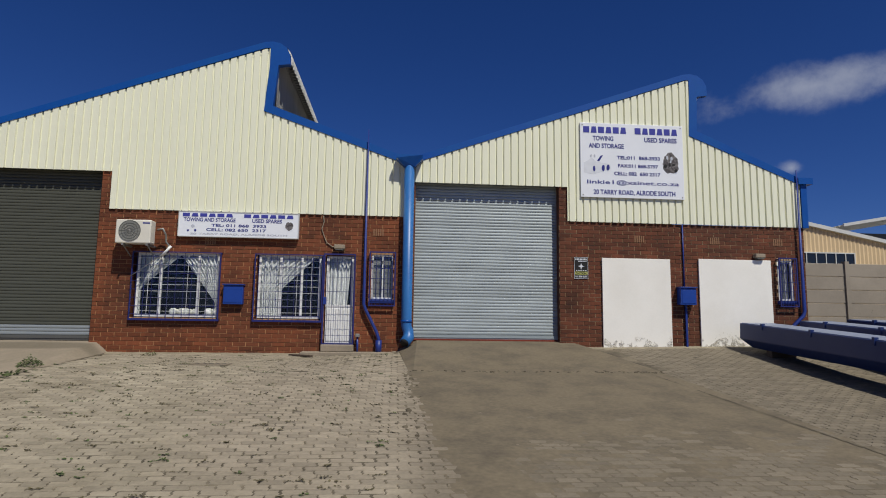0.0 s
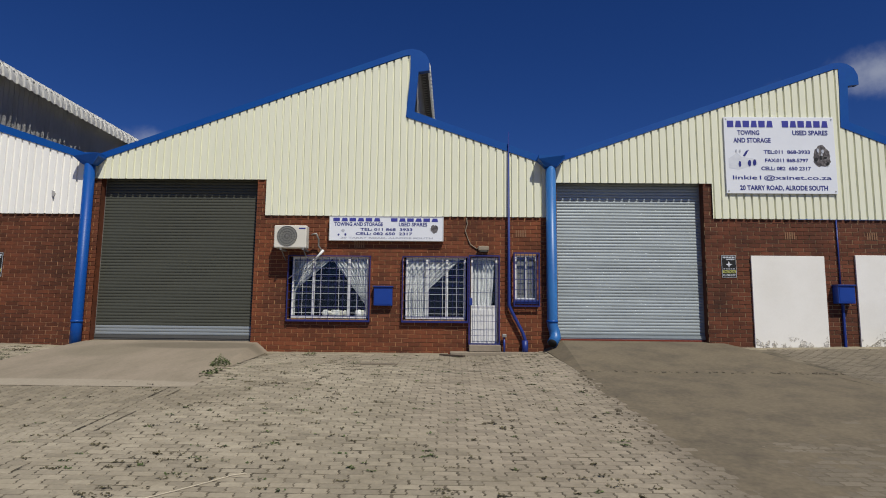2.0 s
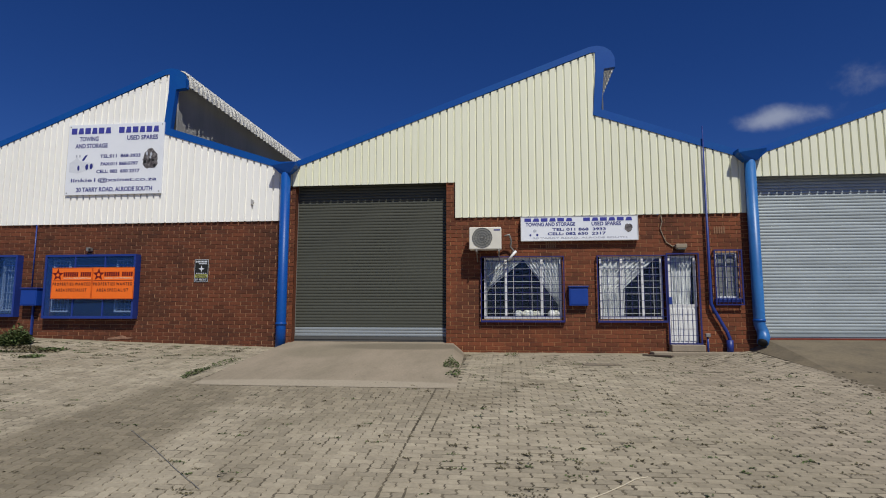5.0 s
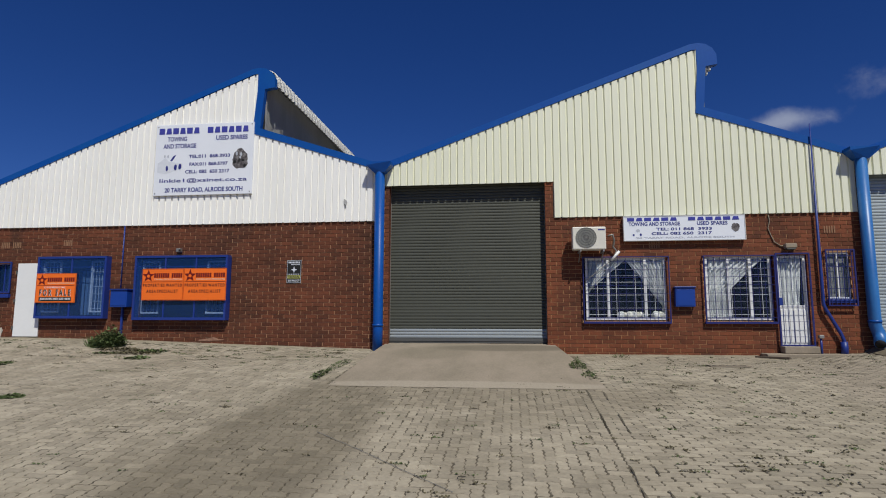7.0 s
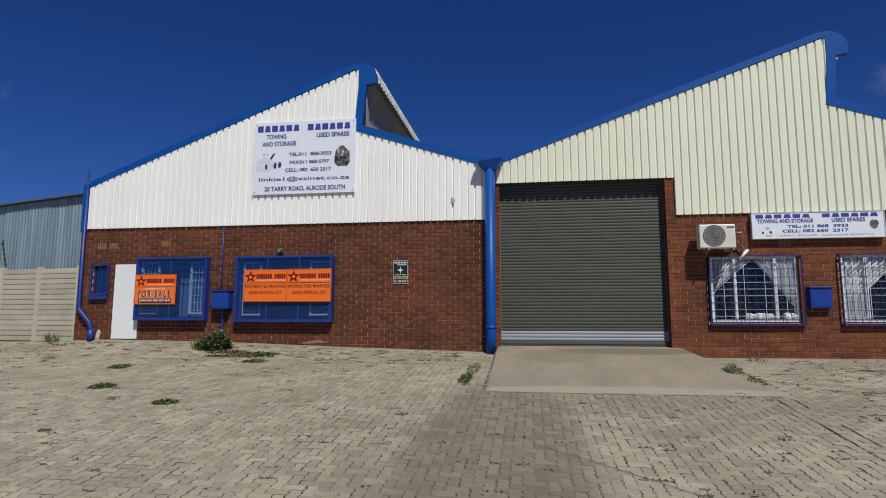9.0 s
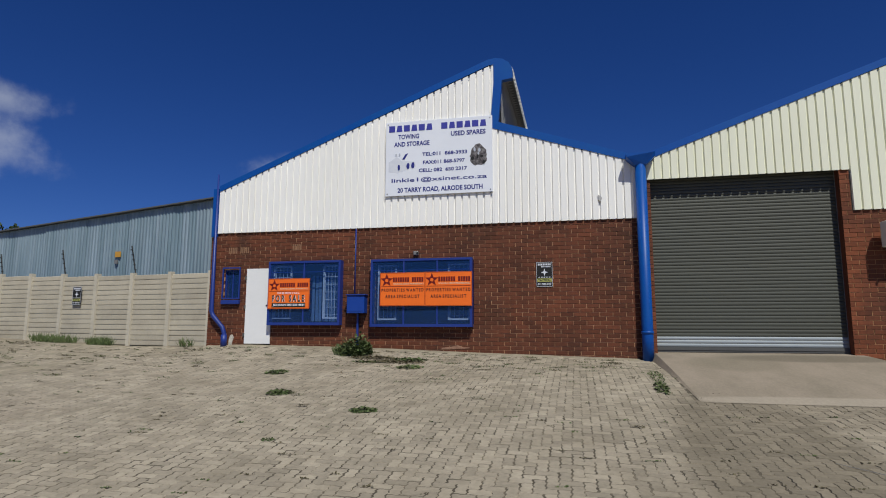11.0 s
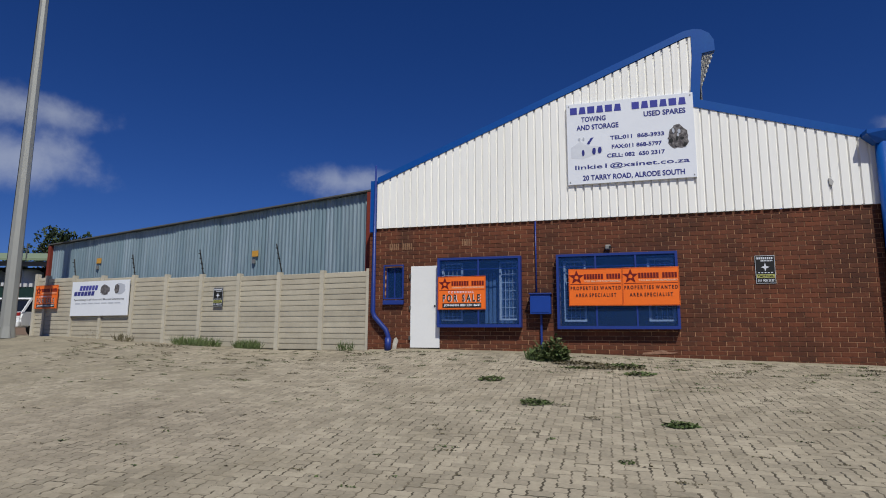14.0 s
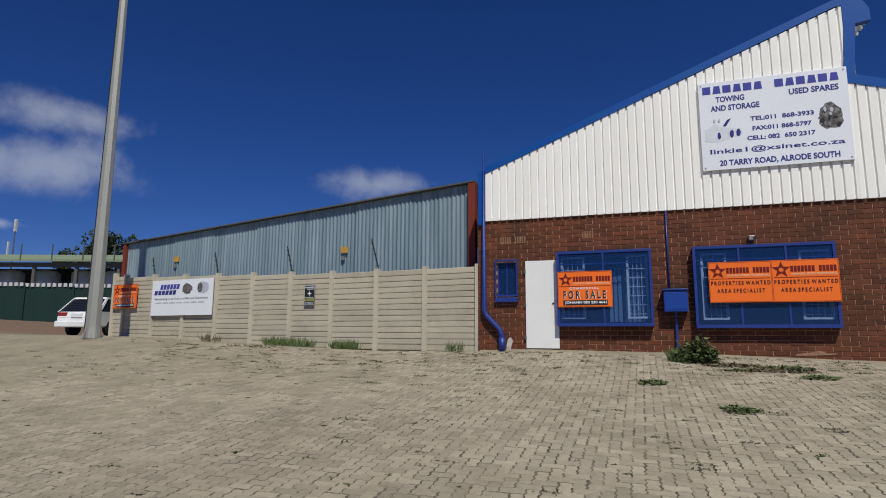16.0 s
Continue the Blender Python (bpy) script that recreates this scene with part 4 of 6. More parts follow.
M["pale_truck"] = material("faded_pale_print", (0.70, 0.72, 0.76), 0.4, vary=0.06, grain=18, stain=9, stain_amount=0.4, stain_colour=(0.5, 0.52, 0.58), bump=0)


def trade_sign(x, z, w, h, tilt=0.0):
    s = thing("sign_board", (x, WALL_Y - 0.075, z), "white trade sign board with blue lettering and an engine picture", "sign", "trade signs")
    s.rotation_euler.y = radians(tilt)
    part("panel", boxes((0, w, -0.02, 0.025, 0, h), bevel=0.004), M["sign"], s)
    row = lambda f: h * (1 - f)
    name_blocks(s, w * 0.03, row(0.135), w * 0.43, h * 0.085, M["ink_name"])
    name_blocks(s, w * 0.53, row(0.135), w * 0.43, h * 0.085, M["ink_name"])
    for body, x0, x1, f0, f1, mat in (("TOWING", 0.12, 0.32, 0.175, 0.240, "ink"), ("AND STORAGE", 0.08, 0.42, 0.275, 0.340, "ink"), ("USED SPARES", 0.62, 0.94, 0.175, 0.240, "ink"),
                                      ("TEL:011  868-3933", 0.35, 0.77, 0.435, 0.485, "ink"), ("FAX:011 868-5797", 0.36, 0.75, 0.545, 0.595, "ink"), ("CELL: 082  650 2317", 0.32, 0.77, 0.650, 0.700, "ink"),
                                      ("linkie1@xsinet.co.za", 0.06, 0.95, 0.765, 0.835, "ink"), ("20 TARRY ROAD, ALRODE SOUTH", 0.12, 0.91, 0.895, 0.970, "ink")):
        lettering(s, body, w * x0, row(f1), w * (x1 - x0), h * (f1 - f0), M[mat], bold=0.012 if "@" in body else 0.03)
    blob(s, "engine_picture", w * 0.785, row(0.67), w * 0.18, h * 0.31, M["engine_print"], 4)
    print_patches(s, w * 0.79, row(0.65), w * 0.17, h * 0.27, 9, 10)
    tow_truck_print(s, w * 0.03, row(0.71), w * 0.26, h * 0.30)
    for bx in (0.02, 0.98):
        for bz in (0.03, 0.97):
            part("bolt", boxes((w * bx - 0.012, w * bx + 0.012, -0.03, -0.02, h * bz - 0.012, h * bz + 0.012)), M["steel"], s)
    return s


trade_sign(5.80, 5.42, 2.72, 1.95)
trade_sign(-16.40, 5.59, 2.81, 1.98)

s1 = thing("sign_board", (-4.0, WALL_Y - 0.10, 4.17), "low white trade sign with blue lettering above the office windows", "sign", "trade signs")
w1, h1 = 2.80, 0.59
part("panel", boxes((0, w1, -0.02, 0.06, 0, h1), bevel=0.008), M["sign"], s1)
part("rim", rim(-0.012, w1 + 0.012, -0.012, h1 + 0.012, -0.03, 0.07, 0.016), M["pale_sheet"], s1, "pale metal sign edging")
name_blocks(s1, w1 * 0.03, h1 * 0.80, w1 * 0.43, h1 * 0.14, M["ink_name"])
name_blocks(s1, w1 * 0.54, h1 * 0.80, w1 * 0.43, h1 * 0.14, M["ink_name"])
for body, x0, x1, z0, z1 in (("TOWING AND STORAGE", 0.04, 0.47, 0.60, 0.76), ("USED SPARES", 0.61, 0.86, 0.60, 0.76), ("TEL: 011 868  3933", 0.27, 0.73, 0.40, 0.52),
                             ("CELL: 082 650  2317", 0.23, 0.73, 0.22, 0.34), ("20 TARRY ROAD, ALRODE SOUTH", 0.10, 0.91, 0.06, 0.14)):
    lettering(s1, body, w1 * x0, h1 * z0, w1 * (x1 - x0), h1 * (z1 - z0), M["grey_print"] if z0 < 0.1 else M["ink"], bold=0.025)
blob(s1, "engine_picture", w1 * 0.885, h1 * 0.30, w1 * 0.075, h1 * 0.38, M["engine_print"], 5)
blob(s1, "print_patch", w1 * 0.10, h1 * 0.34, w1 * 0.035, h1 * 0.14, M["grey_print"], 8)
blob(s1, "print_patch", w1 * 0.07, h1 * 0.18, w1 * 0.02, h1 * 0.10, M["ink"], 7)
blob(s1, "print_patch", w1 * 0.13, h1 * 0.18, w1 * 0.02, h1 * 0.12, M["ink"], 6)


def star(parent, x, z, r):
    pts = [(x + (r if i % 2 == 0 else r * 0.42) * math.sin(math.pi * i / 5), z + (r if i % 2 == 0 else r * 0.42) * math.cos(math.pi * i / 5)) for i in range(10)]
    part("star", prism(bmesh.new(), pts, "y", -0.013, -0.008), M["dark_red"], parent)
    blob(parent, "star_centre", x - r * 0.3, z - r * 0.3, r * 0.6, r * 0.55, M["orange"], 3, 12).location.y = 0.008


def estate_sign(x, y, z, w, h, kind, rot=0.0):
    words = "a sale notice" if kind == "sale" else "dark lettering"
    s = thing("estate_sign", (x, y, z), "orange estate agent board with a star and " + words, "sign", "orange estate agent boards")
    s.rotation_euler.z = radians(rot)
    part("panel", boxes((0, w, -0.008, 0.008, 0, h)), M["orange"], s)
    star(s, w * 0.15, h * 0.77, min(w, h) * 0.205)
    for k in range(13):
        if k != 7:
            a = w * (0.29 + 0.685 * k / 13)
            part("name_block", boxes((a, a + w * 0.041, -0.012, -0.008, h * 0.715, h * 0.855)), M["dark_red"], s)
    part("rule", boxes((w * 0.03, w * 0.97, -0.011, -0.008, h * 0.575, h * 0.59)), M["dark_red"], s)
    put = lambda body, x0, x1, z0, z1, mat, y=-0.009: part("lettering", text_mesh(body, w * (x1 - x0), h * (z1 - z0), mat, 0.004, 0.03), None, s, at=(w * x0, y, h * z0))
    put("YOUR REAL ESTATE PROFESSIONALS", 0.29, 0.97, 0.635, 0.685, M["pale_print"])
    part("edge_line", rim(w * 0.008, w * 0.992, h * 0.012, h * 0.988, -0.0105, -0.008, 0.006), M["dark_red"], s, "thin dark border line")
    if kind == "sale":
        put("C O M M E R C I A L", 0.22, 0.76, 0.49, 0.55, M["sign"])
        put("F O R   S A L E", 0.115, 0.895, 0.225, 0.45, M["sign"])
        put("F O R   S A L E", 0.105, 0.885, 0.23, 0.455, M["black"], -0.011)
        part("black_band", boxes((w * 0.10, w * 0.91, -0.011, -0.008, h * 0.05, h * 0.19)), M["black"], s)
        t = put("JOHANN 083 230 4641", 0.13, 0.89, 0.075, 0.165, M["sign"])
        t.location.y = -0.012
    else:
        put("P R O P E R T I E S  W A N T E D", 0.035, 0.97, 0.425, 0.525, M["ink_maroon"])
        put("A R E A  S P E C I A L I S T", 0.125, 0.88, 0.235, 0.335, M["ink_maroon"])
    return s


estate_sign(-19.545, WALL_Y - 0.22, 2.70, 1.175, 0.79, "sale")
estate_sign(-16.44, WALL_Y - 0.25, 2.755, 1.165, 0.83, "wanted")
estate_sign(-15.28, WALL_Y - 0.24, 2.75, 1.18, 0.84, "wanted")


def security_plaque(x, y, z, w=0.38, h=0.58, rot=0.0):
    s = thing("security_plaque", (x, y, z), "black and yellow security company plaque fixed to the wall", "sign", "security plaques")
    s.rotation_euler.z = radians(rot)
    part("plate", boxes((0, w, -0.006, 0.006, 0, h)), M["black"], s)
    for row, (a, b, lo, hi, n) in enumerate(((0.10, 0.92, 0.86, 0.935, 8), (0.30, 0.90, 0.785, 0.83, 8))):  # the firm's name as plain blocks
        for k in range(n):
            p = w * (a + (b - a) * k / n)
            part("name_block", boxes((p, p + w * (b - a) / n * 0.7, -0.009, -0.006, h * lo, h * hi)), M["pale_truck"], s)
    for k, q in enumerate((0.18, 0.34, 0.5, 0.66, 0.82)):
        part("print_bar", boxes((w * q - 0.02, w * q + 0.018, -0.009, -0.006, h * 0.37, h * 0.40)), M["pale_truck"], s)
    part("edge_strip", rim(0.004, w - 0.004, 0.004, h - 0.004, -0.008, -0.006, 0.007), M["pale_truck"], s, "thin pale border")
    part("emblem", prism(bmesh.new(), [(w / 2, h * 0.74), (w * 0.55, h * 0.62), (w * 0.72, h * 0.58), (w * 0.55, h * 0.54), (w / 2, h * 0.43), (w * 0.45, h * 0.54), (w * 0.28, h * 0.58), (w * 0.45, h * 0.62)], "y", -0.009, -0.006), M["pale_truck"], s)
    part("yellow_strip", boxes((0.02, w - 0.02, -0.009, -0.006, h * 0.20, h * 0.33)), M["yellow_print"], s)
    part("lettering", text_mesh("TACTICAL", w * 0.80, h * 0.085, M["black"], 0.004, 0.03), None, s, at=(w * 0.10, -0.0075, h * 0.222))
    part("lettering", text_mesh("011 900 3137", w * 0.82, h * 0.09, M["pale_truck"], 0.004, 0.03), None, s, at=(w * 0.09, -0.0055, h * 0.062))
    return s


security_plaque(5.62, WALL_Y - 0.01, 3.34, 0.36, 0.55)
security_plaque(-12.56, WALL_Y - 0.01, 3.20, 0.385, 0.60)


def meter_box(x, z, w, h, deep, post, z_ground):
    b = thing("meter_box", (x, WALL_Y, z), "bright blue painted steel post box on the brick wall", "box", "blue wall boxes")
    part("body", boxes((0, w, -deep, 0.0, 0, h), bevel=0.01), M["box_blue"], b)
    part("lid", boxes((-0.02, w + 0.02, -deep - 0.03, 0.0, h, h + 0.03), bevel=0.006), M["navy"], b)
    part("front_flap", boxes((0.03, w - 0.03, -deep - 0.008, -deep - 0.001, 0.04, h - 0.05), bevel=0.002), M["box_blue"], b)
    if post:
        part("post", boxes((w * 0.45, w * 0.45 + 0.045, -0.07, -0.02, z_ground - z, -0.001)), M["navy"], b, "dark blue conduit post")
    return b


meter_box(-2.87, 2.57, 0.45, 0.45, 0.14, False, 0)
meter_box(8.27, 2.73, 0.40, 0.42, 0.22, True, 1.66)
meter_box(-17.33, 2.58, 0.47, 0.45, 0.24, True, 1.66)
for x, z0, z1, name in ((-17.20, 3.1, 4.78, "left"), (8.46, 3.2, 4.78, "right")):
    c = thing("conduit", (x, WALL_Y - 0.03, z0), "thin dark blue conduit running up the brickwork", "conduit", "wall conduits")
    part("tube", tube(bmesh.new(), [(0, 0, 0), (0, 0, z1 - z0)], 0.018, 8), M["navy"], c, smooth=True)

ac = thing("air_conditioner", (-5.27, WALL_Y - 0.13, 3.925), "cream outdoor air conditioner unit on wall brackets", "air conditioner")
part("casing", boxes((0, 0.785, -0.34, -0.06, 0, 0.55), bevel=0.025), M["ac"], ac)
part("fan_opening", tube(bmesh.new(), [(0.32, -0.344, 0.29), (0.32, -0.338, 0.29)], 0.245, 28), M["fan_grey"], ac, "grey fan opening")
for r in (0.06, 0.12, 0.18, 0.24):
    ring = bmesh.new()
    pts = [(0.32 + r * math.cos(t), -0.352, 0.29 + r * math.sin(t)) for t in (2 * math.pi * i / 28 for i in range(29))]
    tube(ring, pts, 0.004, 5, False)
    part("grille_ring", ring, M["grille"], ac)
for a in range(8):
    t = math.pi * a / 8
    part("grille_spoke", tube(bmesh.new(), [(0.32 + 0.24 * math.cos(t), -0.350, 0.29 + 0.24 * math.sin(t)), (0.32 - 0.24 * math.cos(t), -0.350, 0.29 - 0.24 * math.sin(t))], 0.0035, 5), M["steel"], ac)
part("badge", boxes((0.60, 0.76, -0.3435, -0.340, 0.46, 0.49)), M["ink"], ac)
for x in (0.16, 0.70):
    part("bracket", boxes((x, x + 0.04, -0.36, 0.15, -0.05, -0.005)), M["steel"], ac)
    part("bracket", tube(bmesh.new(), [(x + 0.02, -0.30, -0.04), (x + 0.02, 0.14, -0.26)], 0.014, 6), M["steel"], ac)
part("hose", tube(bmesh.new(), [(0.86, -0.15, 0.35), (0.97, -0.13, 0.38), (1.02, -0.05, 0.25), (1.0, 0.03, 0.10), (1.08, 0.03, 0.0), (0.98, 0.03, -0.2), (0.70, -0.02, -0.42), (0.45, -0.06, -0.62), (0.3, -0.08, -0.74)], [0.022, 0.022, 0.022, 0.022, 0.02, 0.012, 0.009, 0.009, 0.009], 8), M["steel"], ac, "lagged refrigerant hose", smooth=True)
part("hose_wrap", tube(bmesh.new(), [(0.94, 0.0, -0.24), (1.14, 0.0, -0.01)], 0.032, 8), M["white"], ac, "white tape on the hose", smooth=True)

for x, z in ((-0.20, 3.96), (10.46, 3.98)):
    l = thing("bulkhead_lamp", (x, WALL_Y, z), "small weathered bulkhead lamp over the doorway", "lamp", "bulkhead lamps")
    part("housing", boxes((-0.13, 0.13, -0.15, 0.0, -0.02, 0.09), bevel=0.02), M["concrete"], l)
    part("lens", boxes((-0.10, 0.10, -0.14, -0.02, -0.05, -0.021), bevel=0.01), M["grille"], l)
cable = thing("cable", (-0.62, WALL_Y - 0.02, 4.76), "loose pale cable hanging from the cladding to the lamp", "cable")
part("strand", tube(bmesh.new(), [(0, 0, 0), (0.02, 0, -0.15), (-0.03, 0, -0.32), (0.03, 0, -0.5), (0.10, 0, -0.66), (0.24, 0, -0.76), (0.34, 0, -0.74)], 0.012, 6), M["concrete"], cable, smooth=True)
tap = thing("standpipe", (0.30, WALL_Y - 0.12, 1.44), "short dark water standpipe against the brick wall", "pipe")
part("riser", tube(bmesh.new(), [(0, 0, -0.05), (0, 0, 0.42)], 0.025, 8), M["navy"], tap, smooth=True)
part("tap_head", boxes((-0.05, 0.05, -0.06, 0.03, 0.40, 0.48), bevel=0.01), M["steel"], tap)
cam_box = thing("wall_sensor", (-15.55, WALL_Y - 0.03, 4.06), "small pale sensor fixed above the window", "sensor")
part("housing", boxes((-0.07, 0.05, -0.10, 0.03, -0.02, 0.08), bevel=0.015), M["steel"], cam_box)
part("eye", boxes((0.02, 0.06, -0.12, -0.09, 0.0, 0.05)), M["black"], cam_box)
grate = thing("drain_grate", (-2.45, 14.1, ground_z(-2.45, 14.1) + 0.02), "small barred drain with a concrete rim set in the paving", "drain")
part("rim", rim(-0.38, 0.38, -0.14, 0.14, 0, 0.02, 0.05), M["concrete"], grate).rotation_euler.x = radians(90)
for k in range(5):
    part("grate_bar", boxes((-0.28 + k * 0.13, -0.24 + k * 0.13, -0.1, 0.1, 0.004, 0.016)), M["black"], grate)
plank = thing("timber_offcut", (-0.95, 15.75, ground_z(-0.95, 15.75) + 0.02), "short weathered timber offcut lying by the doorstep", "timber")
part("board", boxes((-0.35, 0.35, -0.05, 0.05, 0, 0.04), bevel=0.006), M["bark"], plank)
plank.rotation_euler.z = radians(-38)
hook = thing("bent_wire", (-7.2, 7.5, ground_z(-7.2, 7.5) + 0.035), "small bent black wire hook lying on the paving", "wire")
part("loop", tube(bmesh.new(), [(0.06, 0.07, 0.007)] + [(-0.02 + 0.05 * math.cos(a), 0.07 * math.sin(a), 0.007 * math.sin(a)) for a in (math.pi * (0.5 + k / 8) for k in range(9))] + [(0.06, -0.07, -0.007)], 0.006, 6), M["black"], hook)
hook.scale = (0.6, 0.6, 0.6)
wire = thing("steel_wire", (-9.13, 8.89, ground_z(-9.13, 8.89) + 0.03), "long thin dark wire lying across the paving", "wire")
part("strand", tube(bmesh.new(), [(0, 0, 0), (0.7, -0.62, -0.068), (1.3, -1.2, -0.13), (1.88, -1.73, -0.185)], 0.0032, 6), M["steel"], wire)
straw = thing("dry_stalk", (-3.44, 7.41, ground_z(-3.44, 7.41) + 0.026), "long pale dry grass stalk lying on the paving", "stalk")
part("stem", tube(bmesh.new(), [(-0.28, -0.26, -0.027), (0, 0, 0), (0.2, 0.2, 0.022), (0.34, 0.36, 0.040), (0.47, 0.42, 0.047)], 0.006, 6), M["straw"], straw)
# bits on the office sill
clutter = thing("soft_toys", (-3.75, WALL_Y + 0.16, 2.31), "pale crocheted ornaments heaped on the window sill", "ornaments")
rnd = random.Random(5)
for i in range(9):
    bm = bmesh.new()
    bmesh.ops.create_icosphere(bm, subdivisions=2, radius=0.055 + 0.05 * rnd.random())
    for v in bm.verts:
        v.co *= 0.85 + 0.3 * rnd.random()
    part("ornament", bm, M[("curtain", "ac", "board")[i % 3]], clutter, smooth=True, at=(-0.34 + 0.10 * i + (0.22 if i > 5 else 0), 0.02 * (i % 2), 0.07))


# ---------- yard on the open side: fence, shed, pole, car ----------
F0, F1 = Vector((-21.48, 16.42)), Vector((-35.6, 18.40))
FLEN = (F1 - F0).length
FDIR = (F1 - F0) / FLEN
FROT = math.atan2(-FDIR.y, -FDIR.x)


def precast_wall(start, direction, bays, bay, height, slats, mat, label, z_at, group, thick=0.05, cut=0.0):
    """Concrete posts with slats slotted between them; runs from start along direction."""
    f = thing("precast_wall", (start.x, start.y, 0), label, "wall", group)
    f.rotation_euler.z = math.atan2(direction.y, direction.x)
    sh = height / slats
    slat = mesh_of(prism(bmesh.new(), [(-thick / 2 + 0.012, 0.0), (-thick / 2 - 0.002, 0.008), (-thick / 2 - 0.003, 0.035), (-thick / 2 + 0.003, sh - 0.016), (-thick / 2 + 0.014, sh - 0.006), (thick / 2, sh - 0.004), (thick / 2, 0.0)], "x", 0.05, bay - 0.05), mat)
    post = mesh_of(prism(bmesh.new(), [(-0.06, -0.075), (0.06, -0.075), (0.07, 0.06), (-0.07, 0.06)], "z", -0.5, height + 0.035), M["precast_post"] if mat is M["precast"] else mat)
    tops = []
    for i in range(bays + 1):
        z = z_at(i)
        tops.append(z)
        part("post", post, None, f, "smooth pale concrete post", at=(i * bay if i else cut, 0, z))
    for i in range(bays):
        z = tops[i] if tops[i] < tops[i + 1] else tops[i + 1]
        for k in range(slats):
            part("slat", slat, None, f, at=(i * bay if i else cut, 0.0, z - 0.02 + k * sh)).scale.x = 1 if i else 1 - cut / bay
    return f


# the wall's local x runs away from the warehouse, so its outer face is turned to local +y
BAY = (FLEN + 0.18) / 10
FENCE_Z = [1.72, 1.73, 1.74, 1.76, 1.80, 1.85, 1.89, 1.93, 1.98, 2.03, 2.10]
fw = precast_wall(F1 + FDIR * 0.18, -FDIR, 10, BAY, 2.03, 14, M["precast"], "beige slatted precast concrete wall", lambda i: FENCE_Z[10 - i], "precast walls", 0.05, 0.88)


def on_fence(u, z, off=-0.09):
    """A place on the outer face, u metres from the warehouse."""
    p = F0 + FDIR * u
    n = Vector((FDIR.y, -FDIR.x)) if FDIR.y * 1 < 0 else Vector((-FDIR.y, FDIR.x)) * -1
    n = n if n.y < 0 else -n
    return Vector((p.x + n.x * -off, p.y + n.y * -off, z))


ROT = math.degrees(FROT)
gb = thing("sign_board", on_fence(11.50, 2.68, -0.10), "white trade board with a blue logo on the precast wall", "sign")
gb.rotation_euler.z = radians(ROT)
part("panel", boxes((0, 2.74, -0.02, 0.02, 0, 1.13), bevel=0.004), M["sign"], gb)
for k in range(6):
    part("logo_block", prism(bmesh.new(), [(0.38 + k * 0.15, 0.83), (0.50 + k * 0.15, 0.83), (0.54 + k * 0.15, 0.99), (0.42 + k * 0.15, 0.99)], "y", -0.024, -0.02), M["ink_name"], gb)
    part("logo_block", prism(bmesh.new(), [(0.12 + k * 0.17, 0.66), (0.26 + k * 0.17, 0.66), (0.29 + k * 0.17, 0.80), (0.15 + k * 0.17, 0.80)], "y", -0.024, -0.02), M["ink"], gb)
blob(gb, "gearbox_picture", 1.38, 0.64, 0.50, 0.38, M["engine_print"], 12)
blob(gb, "gearbox_picture", 2.05, 0.66, 0.55, 0.40, M["grey_print"], 13)
blob(gb, "print_patch", 2.07, 0.68, 0.25, 0.34, M["engine_print"], 14).location.y = -0.004
part("lettering", text_mesh("Specializing in all Auto and Manual Gearboxes", 2.4, 0.085, M["grille"], 0.004, 0.005), None, gb, at=(0.16, -0.02, 0.48))
for k in range(7):
    part("print_bar", boxes((0.22 + k * 0.32, 0.48 + k * 0.32, -0.024, -0.02, 0.385, 0.425)), M["grey_print"], gb)

estate_sign(on_fence(13.45, 2.95).x, on_fence(13.45, 2.95).y - 0.02, 2.95, 1.20, 0.80, "sale", ROT)
security_plaque(on_fence(5.22, 2.90).x, on_fence(5.22, 2.9).y, 2.90, 0.36, 0.54, ROT)

for u in (2.88, 5.80, 8.72, 11.6):
    p = on_fence(u, 3.78, 0.06)
    w = thing("fence_bracket", p, "leaning black electric fence bracket on the wall", "bracket", "electric fence brackets")
    part("rod", tube(bmesh.new(), [(0, 0, -0.35), (0, 0, 0), (-0.27, 0.08, 0.86)], 0.018, 6), M["black"], w)
    for k in range(5):
        part("insulator", boxes((-0.062 - k * 0.046, -0.020 - k * 0.046, 0.0, 0.05, 0.12 + k * 0.15, 0.142 + k * 0.15)), M["black"], w)

# galvanised shed behind the wall
S0, S1 = Vector((-21.80, 17.40)), Vector((-35.50, 19.28))
SD = (S1 - S0).normalized()
shed = thing("shed", (S0.x, S0.y, 1.6), "weathered blue-grey galvanised corrugated shed", "shed")
shed.rotation_euler.z = math.atan2(SD.y, SD.x)
SL = (S1 - S0).length
bm = bmesh.new()
n = int(SL / 0.032)
prev = None
for i in range(n + 1):
    x = SL * i / n
    d = 0.018 * math.sin(x / 0.13 * 2 * math.pi) + (0.02 if int(x / 1.9) % 2 else 0)
    top = 4.47 + (3.76 - 4.47) * x / SL
    cur = [bm.verts.new((x, d, 0)), bm.verts.new((x, d, top))]
    if prev:
        bm.faces.new((prev[0], prev[1], cur[1], cur[0]))
    prev = cur
part("wall_sheet", bm, M["galv"], shed)
prism_pts = [(0, 4.48), (SL + 0.15, 3.76), (SL + 0.15, 3.80), (0, 4.52)]
part("ridge_cap", prism(bmesh.new(), prism_pts, "y", -0.12, 0.16), M["grille"], shed, "dark roof edge flashing")
part("roof", prism(bmesh.new(), [(0, 4.45), (SL, 3.74), (SL, 3.78), (0, 4.49)], "y", -9.0, -0.13), M["galv"], shed)
part("end_wall", boxes((SL - 0.04, SL, -9.0, -0.05, 0, 3.7)), M["galv"], shed)
part("corner_post", boxes((SL - 0.02, SL + 0.12, 0.02, 0.14, 0, 3.75)), M["rust"], shed, "red oxide corner post")
